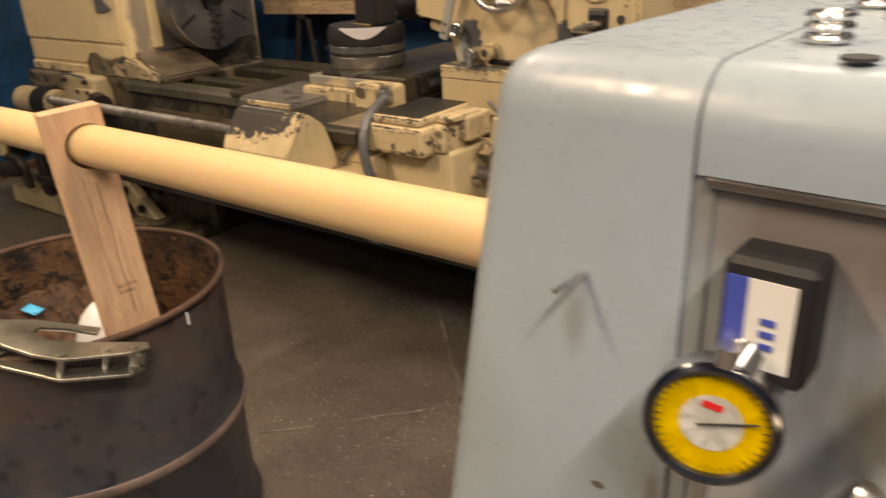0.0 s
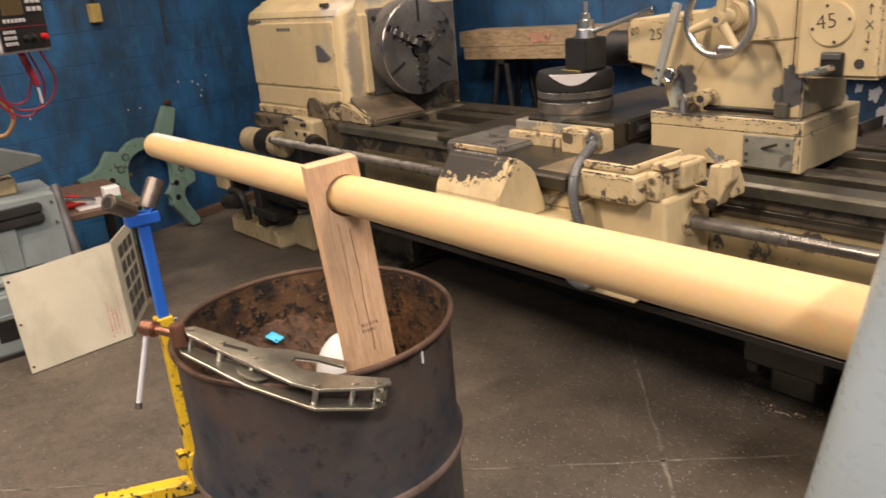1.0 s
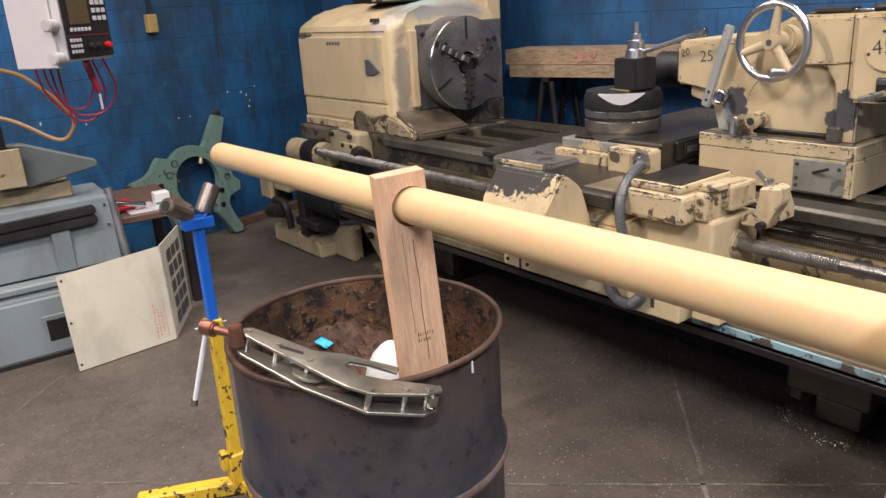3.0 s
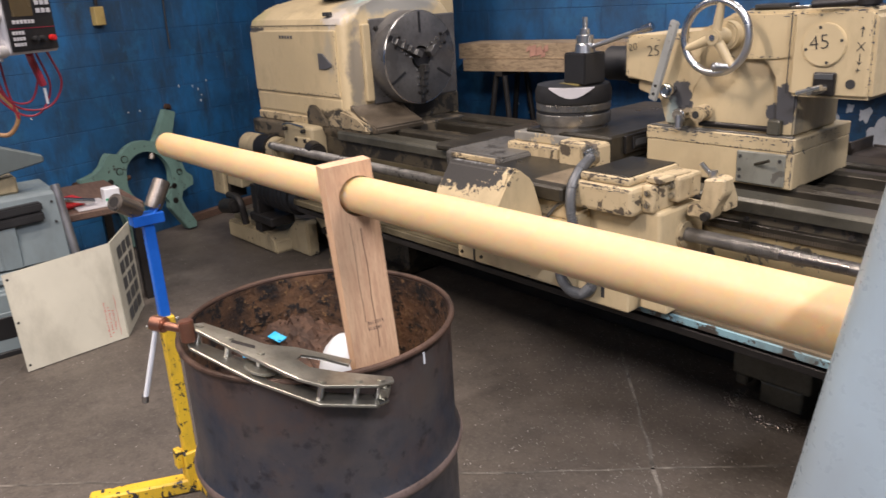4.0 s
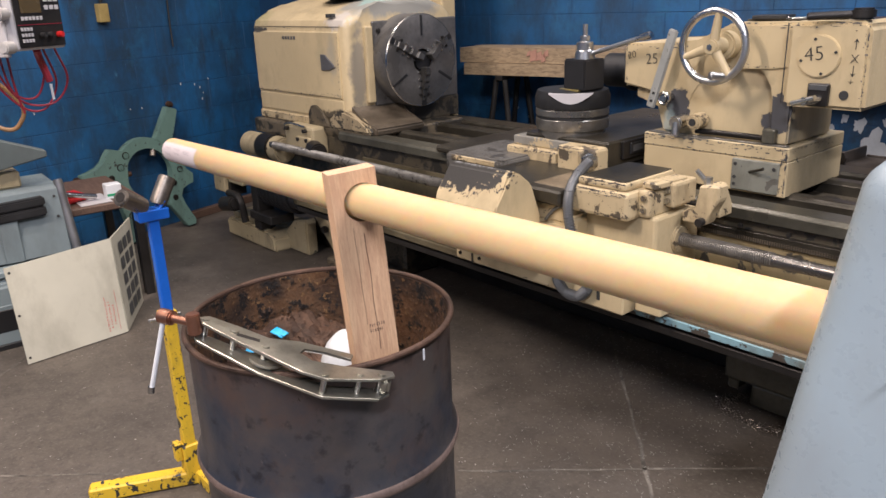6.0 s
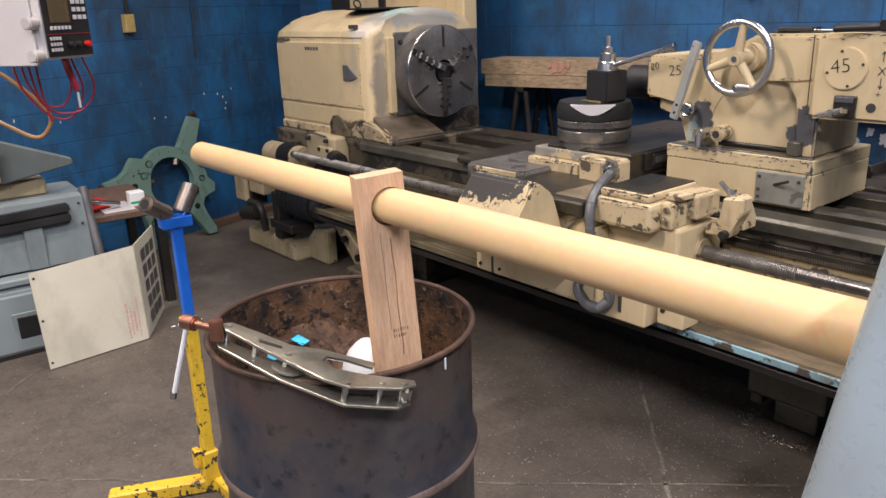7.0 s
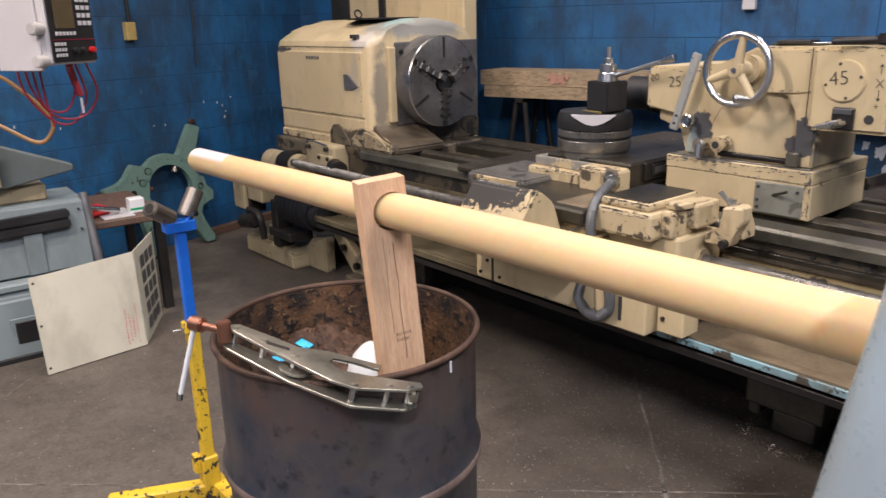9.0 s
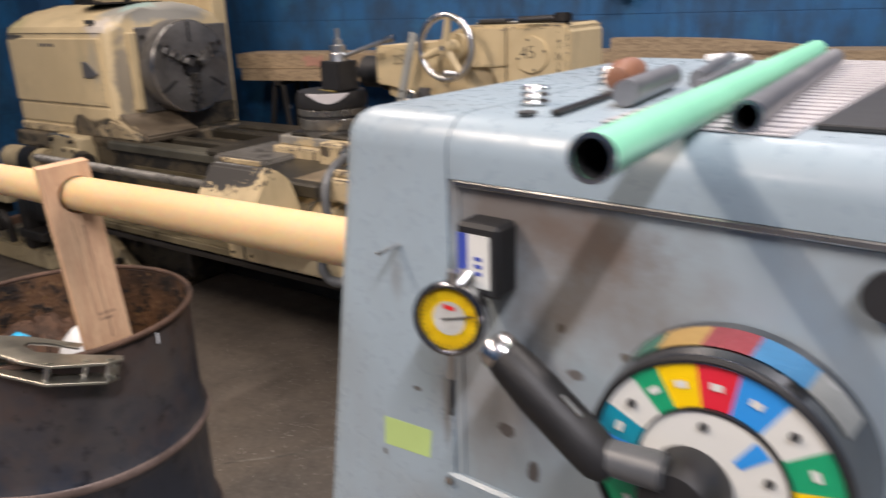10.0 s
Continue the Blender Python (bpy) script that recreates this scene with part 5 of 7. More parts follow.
def board():
    """A two-by-four stood in the drum, bored for the bar, built upright round its own foot."""
    t = tagged(new("wooden_board"), "bored two-by-four of fir standing in the drum, steadying the bar", "board")
    t.matrix_world = BOARD_BASE
    w, th, hi = 0.0455, 0.0195, 0.668
    inv = BOARD_BASE.inverted()
    k0 = (-0.485 - ROD_A.x) / (ROD_B.x - ROD_A.x)
    hole = inv @ (ROD_A + (ROD_B - ROD_A) * k0)
    hy, hz, hr = hole.y, hole.z, 0.0375
    bm = bmesh.new()
    n = 40
    ring = {}
    for s in (-1, 1):
        outer, inner = [], []
        for k in range(n):
            a = 2 * math.pi * (k + 0.5) / n
            ca, sa = math.cos(a), math.sin(a)
            inner.append(bm.verts.new((s * th, hy + hr * ca, hz + hr * sa)))
            dx = (w - hy) / ca if ca > 1e-6 else ((w + hy) / -ca if ca < -1e-6 else 9)
            dz = (hi - hz) / sa if sa > 1e-6 else (0.05 / -sa if sa < -1e-6 else 9)
            d = min(dx, dz)
            outer.append(bm.verts.new((s * th, hy + d * ca, hz + d * sa)))
        for cy, cz in ((-w, hz - 0.05), (w, hz - 0.05), (-w, hi), (w, hi)):
            min(outer, key=lambda v: (v.co.y - cy) ** 2 + (v.co.z - cz) ** 2).co = Vector((s * th, cy, cz))
        ring[s] = (outer, inner)
        for k in range(n):
            bm.faces.new((outer[k], outer[(k + 1) % n], inner[(k + 1) % n], inner[k]))
    for k in range(n):
        j = (k + 1) % n
        bm.faces.new((ring[-1][1][k], ring[-1][1][j], ring[1][1][j], ring[1][1][k]))
        bm.faces.new((ring[-1][0][k], ring[-1][0][j], ring[1][0][j], ring[1][0][k]))
    box((-th, -w, 0), (th, w, hz - 0.05), 0.0, 1, bm)
    p = part("plank", bm, "fir")
    p.parent = t
    for y0, za, zb, wd in ((0.008, 0.30, 0.545, 0.0026), (-0.012, 0.36, 0.56, 0.0014)):
        pts = [(y0 + 0.5 * wd * math.sin(k * 1.7) + 0.35 * wd * s, za + (zb - za) * k / 7) for s, seq in ((-1, range(8)), (1, range(7, -1, -1))) for k in seq]
        sp = part("split", prism(pts, "x", th, th + 0.0005, 0), "grain")
        sp.parent = t
    rng = random.Random(6)
    for z, n in ((0.352, 7), (0.340, 6)):
        for k in range(n):
            y0 = -0.008 + k * 0.0048
            st = part("stamp", box((th, y0, z), (th + 0.0005, y0 + rng.uniform(0.0010, 0.0026), z + rng.uniform(0.005, 0.008)), 0), "brown_board")
            st.parent = t
    return t


BOARD = board()


# ---- roller stand ----
def stand():
    t = thing("roller_stand", (-1.59, 1.115, 0), "blue and yellow pipe stand with two steel rollers", "stand")
    x, y = -1.575, 1.108
    part("lower_post", box((x - 0.019, y - 0.019, 0.03), (x + 0.019, y + 0.019, 0.615), 0.003), "yellow_paint", t, "chipped yellow post")
    part("sleeve", box((x - 0.027, y - 0.027, 0.03), (x + 0.027, y + 0.027, 0.155), 0.004), "yellow_paint", t, "chipped yellow sleeve")
    part("sleeve_tab", box((x - 0.022, y - 0.048, 0.10), (x + 0.010, y - 0.026, 0.165), 0.003), "yellow_paint", t)
    part("clamp_collar", box((x - 0.024, y - 0.026, 0.600), (x + 0.024, y + 0.024, 0.632), 0.003), "yellow_paint", t)
    part("upper_post", box((x - 0.0155, y - 0.0155, 0.58), (x + 0.0155, y + 0.0155, 0.95), 0.003), "blue_paint", t, "blue square upper post")
    part("base_leg", obox((x - 0.055, y - 0.135, 0.028), (0.052, 0.36, 0.05), (0, 0, -22), 0.006), "yellow_paint", t)
    part("base_leg", obox((x + 0.13, y + 0.035, 0.028), (0.34, 0.052, 0.05), (0, 0, 4), 0.006), "yellow_paint", t)
    part("bracket", obox((x, y, 0.945), (0.05, 0.092, 0.034), (0, 0, 0), 0.003), "blue_paint", t)
    for sgn in (-1, 1):
        part("bracket_cheek", obox((x, y + sgn * 0.026, 0.968), (0.046, 0.008, 0.040), (-sgn * 38, 0, 0), 0.002), "blue_paint", t)
    for s, way in ((-1, Vector((0.045, -0.07, 0.05))), (1, Vector((-0.01, 0.045, 0.075)))):
        a = Vector((x, y + s * 0.022, 0.972))
        b = a + way
        part("roller", cyl(a, b, 0.0255, n=24, bevel=0.003), "roller_steel", t, "worn steel roller", True)
        part("roller_bore", cyl(b - way * 0.02, b + way * 0.015, 0.015, n=18), "dark_iron", t)
    part("lock_screw", cyl((x, y - 0.06, 0.61), (x, y + 0.04, 0.61), 0.006, n=8), "steel", t)
    return t


stand()


# ---- grey lathe in the foreground ----
GY = 0.957


def grey_machine():
    t = thing("grey_lathe", (1.4, 1.2, 0), "grey enamelled lathe headstock with a coloured speed dial", "lathe")
    Y1, Z1, X1, r = 1.56, 1.432, 2.6, 0.032
    # end cap and main casing: outline across x and z, rounded over the top
    def edged(lo, hi, keep, width, seg=5):
        b = box(lo, hi, 0)
        bmesh.ops.bevel(b, geom=[e for e in b.edges if keep(e.verts[0].co, e.verts[1].co)], offset=width, segments=seg, affect="EDGES", profile=0.5)
        return b
    b = edged((0.495, GY, 0.0), (0.6195, Y1, Z1), lambda p, q: not (p.x > 0.6 and q.x > 0.6 and min(p.z, q.z) < 1.0) and max(p.z, q.z) > 1.0 and not (p.x > 0.6 and q.x > 0.6 and p.z > 1.4 and q.z > 1.4 and abs(p.y - q.y) > 0.1), 0.030)
    for v in b.verts:
        if v.co.x < 0.57:
            v.co.x -= max(0.0, 1.39 - v.co.z) * 0.16
    part("end_cap", b, "grey_end", t, "grey enamelled end cover with rounded edges", True)
    b = edged((0.6215, GY, 1.383), (X1, Y1, Z1), lambda p, q: p.z > 1.4 and q.z > 1.4 and abs(p.x - q.x) > 0.5, 0.030)
    part("casing_top", b, "grey_paint", t, "", True)
    part("casing", box((0.622, GY + 0.004, 0.0), (X1, Y1 - 0.01, 1.384), 0.004, 1), "grey_stained", t, "grey front panel stained by hands and oil")
    part("cap_joint", edged((0.610, GY + 0.0025, 0.0), (0.630, Y1 - 0.02, Z1 - 0.0025), lambda p, q: p.z > 1.4 and q.z > 1.4 and abs(p.x - q.x) > 0.01, 0.030), "grey_stained", t, "dirt-filled joint of the end cover")
    part("seam_strip", box((0.626, GY - 0.001, 1.3775), (X1, GY + 0.006, 1.3825), 0.001), "steel", t)
    part("lower_panel", box((0.612, GY - 0.002, 0.3), (X1, GY + 0.01, 1.108), 0.003), "grey_paint", t)
    part("panel_screw", cyl((0.617, GY - 0.002, 1.102), (0.617, GY - 0.006, 1.102), 0.004, n=10), "steel", t)
    part("top_hole", cyl((0.675, 0.99, Z1 + 0.002), (0.675, 0.99, Z1 + 0.0035), 0.008, n=14), "ink", t)
    part("plug", cyl((0.937, GY + 0.004, 1.352), (0.937, GY - 0.004, 1.352), 0.015, n=24), "black", t, "", True)
    # a scuffed strip and a scrap of tape
    part("tape_scrap", strip((0.536, GY - 0.0002, 1.139), (0.594, GY - 0.0002, 1.143), (0.591, GY - 0.0002, 1.113), (0.534, GY - 0.0002, 1.108), 0.0006), "lime", t, "scrap of lime green tape")
    part("hook_pin", cyl((0.566, GY, 1.318), (0.560, GY - 0.022, 1.314), 0.0019, n=10), "chrome", t, "", True)
    # speed dial
    c = Vector((0.860, 0.915, 1.223))
    mw = Matrix.Translation(c) @ Matrix.Rotation(radians(90), 4, "X") @ Matrix.Diagonal((0.905, 0.905, 1.05, 1))
    part("dial_skirt", lathe([(0.101, -0.042), (0.097, -0.012), (0.094, -0.002), (0.088, 0.0), (0.088, -0.003), (0.0, -0.003)], mw, 64), "skirt", t, "black and bright dial skirt", True)
    part("dial_rim", lathe([(0.0915 + 0.0026 * math.cos(a), 0.0026 * math.sin(a)) for a in [2 * math.pi * k / 8 for k in range(8)]], mw, 64, closed=True), "black", t, "", True)
    start = [a + 13 for a in (160, 143, 122, 108, 88, 68, 45, 22, 0, -22, -45, -70, -95, -120, -145, -172, -200)]
    tones = ["disc_teal", "dial_white", "disc_green", "disc_yellow", "disc_red", "disc_blue", "dial_white", "disc_green", "disc_yellow", "dial_white", "disc_red", "disc_teal", "disc_blue", "dial_white", "disc_green", "disc_blue"]

    def sector(r0, r1, a0, a1, h, steps=6):
        b = bmesh.new()
        rows = [[b.verts.new(mw @ Vector((r * math.cos(radians(a0 + (a1 - a0) * k / steps)), r * math.sin(radians(a0 + (a1 - a0) * k / steps)), h))) for k in range(steps + 1)] for r in (r0, r1)]
        for k in range(steps):
            b.faces.new((rows[0][k], rows[0][k + 1], rows[1][k + 1], rows[1][k]))
        return b
    for k, tone in enumerate(tones):
        part("sector", sector(0.0555, 0.088, start[k], start[k + 1], -0.0006), tone, t)
        mid = (start[k] + start[k + 1]) / 2
        if tone != "dial_white":
            part("number_bar", sector(0.070, 0.0755, mid - 3.4, mid + 3.4, 0.0002, 3), "dial_white", t)
        else:
            q = mw @ Vector((0.074 * math.cos(radians(mid)), 0.074 * math.sin(radians(mid)), 0))
            part("rivet", cyl(q, q - Vector((0, 0.002, 0)), 0.003, n=10), "ink", t)
    part("inner_disc", lathe([(0.054, -0.0006), (0.054, 0.001), (0.0, 0.001)], mw, 48), "dial_white", t, "white inner dial plate", True)
    part("inner_ring", lathe([(0.0535, 0.0), (0.0535, 0.0022), (0.0555, 0.0022), (0.0555, 0.0)], mw, 48, closed=True), "black", t)
    part("pointer", sector(0.026, 0.050, 40, 56, 0.0016, 3), "disc_blue", t, "blue pointer")
    def edge(a0, a1, steps=6):
        b = bmesh.new()
        rows = [[b.verts.new(mw @ Vector((r * math.cos(radians(a0 + (a1 - a0) * k / steps)), r * math.sin(radians(a0 + (a1 - a0) * k / steps)), h))) for k in range(steps + 1)] for r, h in ((0.0972, -0.010), (0.1006, -0.034))]
        for k in range(steps):
            b.faces.new((rows[0][k], rows[0][k + 1], rows[1][k + 1], rows[1][k]))
        return b
    # The sector colours gleaming in the clear rim are painted on the skirt.
    for k in range(2, 7):
        part("edge_reflection", edge(start[k], start[k + 1]), {"disc_green": "edge_green", "disc_yellow": "edge_yellow", "disc_red": "edge_red", "disc_blue": "edge_blue"}.get(tones[k], "edge_pale"), t, "dial edge painted with reflected sector colours")
    for a in (20, 100, 190, 280):
        q = mw @ Vector((0.042 * math.cos(radians(a)), 0.042 * math.sin(radians(a)), 0.001))
        part("rivet", cyl(q, q - Vector((0, 0.002, 0)), 0.003, n=10), "ink", t)
    part("dial_hub", lathe([(0.031, 0.0), (0.031, 0.022), (0.026, 0.030), (0.0, 0.033)], Matrix.Translation((-0.012, 0, -0.008)) @ mw, 36), "black", t, "", True)
    # handle
    tip, elbow, hub = Vector((0.712, 0.885, 1.292)), Vector((0.799, 0.885, 1.230)), Vector((0.841, 0.888, 1.236))
    part("lever_neck", cyl(elbow + Vector((-0.004, 0, 0.004)), hub, 0.0115, 0.013, n=18, bevel=0.002), "conduit", t, "", True)
    d = (tip - elbow).normalized()
    m = Matrix.Translation(elbow) @ d.to_track_quat("Z", "Y").to_matrix().to_4x4()
    L = (tip - elbow).length
    lv = part("lever_handle", lathe([(0.0, -0.012), (0.010, -0.010), (0.0155, 0.0), (0.0165, 0.02), (0.0168, L * 0.55), (0.0150, L - 0.018), (0.0135, L - 0.012), (0.0, L - 0.010)], m, 28), "handle_black", t, "worn black lever handle", True)
    part("ferrule", lathe([(0.0140, L - 0.013), (0.0145, L - 0.006), (0.0125, L - 0.001), (0.006, L), (0.0, L)], m, 24), "chrome", lv, "", True)
    wear = bmesh.new()
    bmesh.ops.create_cube(wear, size=1, matrix=m @ Matrix.Translation((0.004, 0.0158, L * 0.35)) @ Matrix.Diagonal((0.004, 0.003, 0.018, 1)))
    part("rubbed_spot", wear, "steel", lv)
    return t


grey_machine()


# ---- things on and by the grey lathe ----
def dial_gauge():
    t = thing("dial_indicator", (0.657, 0.93, 1.288), "yellow-faced dial indicator on a magnetic holder", "gauge")
    # magnetic holder on the machine's front
    part("magnet_block", box((0.647, 0.9315, 1.300), (0.686, GY + 0.003, 1.358), 0.003), "handle_black", t, "black magnet block")
    part("holder_label", box((0.659, 0.9305, 1.308), (0.679, 0.9318, 1.350), 0), "dial_white", t, "white and blue label")
    part("label_band", box((0.6495, 0.9303, 1.308), (0.659, 0.9318, 1.350), 0), "label_blue", t)
    for z in (1.333, 1.327, 1.321):
        part("label_bar", box((0.6655, 0.9299, z - 0.003), (0.672, 0.9306, z), 0), "label_blue", t)
    part("clamp_ball", cyl((0.664, 0.926, 1.320), (0.661, 0.914, 1.312), 0.008, n=16, bevel=0.002), "chrome", t, "", True)
    c = Vector((0.657, 0.908, 1.288))
    n = Vector((0.25, -0.95, 0.10)).normalized()
    m = Matrix.Translation(c) @ n.to_track_quat("Z", "Y").to_matrix().to_4x4()
    part("case", lathe([(0.0, -0.018), (0.026, -0.018), (0.0285, -0.014), (0.0285, 0.001)], m, 40, cap=False), "chrome", t, "chromed case", True)
    part("bezel", lathe([(0.0268 + 0.0028 * math.cos(a), 0.0015 + 0.0028 * math.sin(a)) for a in [2 * math.pi * k / 8 for k in range(8)]], m, 48, closed=True), "bezel", t, "dark chromed bezel", True)
    part("dial", lathe([(0.0262, -0.0005), (0.0, -0.0005)], m, 40), "dial_yellow", t, "yellow dial ring")
    part("centre", lathe([(0.0135, 0.0001), (0.0, 0.0001)], m, 32), "dial_white", t, "white dial centre")
    up = m.to_3x3() @ Vector((0, 1, 0))
    if up.z < 0:
        m = m @ Matrix.Rotation(math.pi, 4, "Z")
    for k in range(40):
        a = 2 * math.pi * k / 40
        tick = bmesh.new()
        bmesh.ops.create_cube(tick, size=1, matrix=m @ Matrix.Rotation(a, 4, "Z") @ Matrix.Translation((0.0232, 0, 0.0)) @ Matrix.Diagonal((0.0042 if k % 5 == 0 else 0.0025, 0.0004, 0.0004, 1)))
        part("tick", tick, "ink", t)
    red = bmesh.new()
    bmesh.ops.create_cube(red, size=1, matrix=m @ Matrix.Translation((0.0, 0.0085, 0.0004)) @ Matrix.Rotation(radians(-12), 4, "Z") @ Matrix.Diagonal((0.009, 0.0032, 0.0004, 1)))
    part("red_mark", red, "red", t)
    hand = bmesh.new()
    bmesh.ops.create_cube(hand, size=1, matrix=m @ Matrix.Rotation(radians(12), 4, "Z") @ Matrix.Translation((0.007, 0, 0.0012)) @ Matrix.Diagonal((0.026, 0.0010, 0.0005, 1)))
    part("pointer", hand, "ink", t)
    part("stem", cyl(c + Vector((-0.002, 0.006, -0.030)), c + Vector((-0.005, 0.008, -0.055)), 0.0035, n=12), "steel", t, "", True)
    part("spindle", cyl(c + Vector((-0.005, 0.008, -0.055)), c + Vector((-0.010, 0.012, -0.092)), 0.0018, n=10), "dark_iron", t, "", True)
    part("crown", cyl(c + Vector((0.002, 0.004, 0.029)), c + Vector((0.003, 0.004, 0.038)), 0.005, n=14), "chrome", t, "", True)
    return t


dial_gauge()
TOP = 1.4325


def tube(name, a, b, r, mat, label):
    """An open tube with a bright cut end."""
    a, b = Vector(a), Vector(b)
    L = (b - a).length
    m = Matrix.Translation(a) @ (b - a).to_track_quat("Z", "Y").to_matrix().to_4x4()
    t = thing(name, a, label, "tube")
    part("tube_wall", lathe([(r, 0.001), (r, L), (r - 0.0022, L), (r - 0.0022, 0.001)], m, 36, closed=True), mat, t, "", True)
    part("cut_end", lathe([(r + 0.0001, 0.0), (r + 0.0001, 0.0022), (r - 0.0024, 0.0022), (r - 0.0024, 0.0)], m, 36, closed=True), "steel", t, "bright cut end")
    part("tube_bore", lathe([(r - 0.0024, 0.003), (r - 0.0024, L - 0.001)], m, 36, cap=False), "black", t)
    return t


tube("green_tube", (0.822, 0.812, TOP + 0.0128), (0.752, 1.53, TOP + 0.0128), 0.0125, "green_tube", "mint green painted tube lying across the grey lathe")
tube("grey_tube", (0.840, 0.985, TOP + 0.0106), (0.790, 1.45, TOP + 0.0106), 0.0104, "grey_tube", "bare grey steel tube lying on the grey lathe")


def coil(x, y, label):
    t = thing("coil_spring", (x, y, TOP), label, "spring", "springs on the lathe")
    for k in range(3):
        bm = lathe([(0.0095 + 0.0024 * math.cos(a), 0.0026 + 0.0054 * k + 0.0024 * math.sin(a)) for a in [2 * math.pi * i / 8 for i in range(8)]], Matrix.Translation((x, y, TOP)), 24, closed=True)
        part("ring", bm, "chrome", t, "bright steel ring", True)
    return t


coil(0.648, 1.045, "stack of bright steel rings on the grey lathe")
coil(0.634, 1.212, "stack of bright steel rings on the grey lathe")
coil(0.658, 1.218, "stack of bright steel rings on the grey lathe")


def file_tool():
    t = thing("scraper", (0.70, 1.0, TOP), "scraper with a brown wooden handle and dark blade", "tool")
    part("blade", obox((0.690, 1.06, TOP + 0.003), (0.007, 0.135, 0.004), (0, 0, 6), 0.001), "dark_iron", t)
    m = Matrix.Translation((0.684, 1.12, TOP + 0.015)) @ Vector((-0.20, 0.85, 0)).to_track_quat("Z", "Y").to_matrix().to_4x4()
    part("handle", lathe([(0.0, 0), (0.010, 0.004), (0.015, 0.03), (0.014, 0.07), (0.009, 0.10), (0.0, 0.105)], m, 20), "fruit_brown", t, "brown wooden handle", True)
    return t


file_tool()
for k, (a, b, r) in enumerate((((0.722, 1.06, TOP + 0.011), (0.702, 1.20, TOP + 0.011), 0.011), ((0.716, 1.23, TOP + 0.007), (0.668, 1.47, TOP + 0.007), 0.007), ((0.745, 1.16, TOP + 0.006), (0.705, 1.42, TOP + 0.006), 0.006))):
    single("steel_bar", cyl(a, b, r, n=18, bevel=0.001), "grey_tube", "short bare steel bar lying on the grey lathe", "bar", a, True, group="bars on the lathe")
single("rubber_mat", box((0.872, 1.02, TOP), (1.3, 1.37, TOP + 0.004), 0.001), "black", "dark rubber mat on top of the grey lathe", "mat", (1.0, 1.2, TOP))
liner = thing("tray_liner", (0.80, 1.2, TOP), "pale ribbed tray liner on top of the grey lathe", "liner")
part("liner_sheet", box((0.74, 0.985, TOP), (0.868, 1.54, TOP + 0.001), 0), "liner", liner)
for k in range(26):
    y = 0.99 + k * 0.021
    part("rib", box((0.742, y, TOP + 0.0008), (0.866, y + 0.012, TOP + 0.0024), 0), "liner", liner)
single("white_saucer", cyl((0.655, 1.50, TOP), (0.655, 1.50, TOP + 0.008), 0.028, n=28, bevel=0.002), "white", "small round white dish on the grey lathe", "dish", (0.655, 1.50, TOP), True)


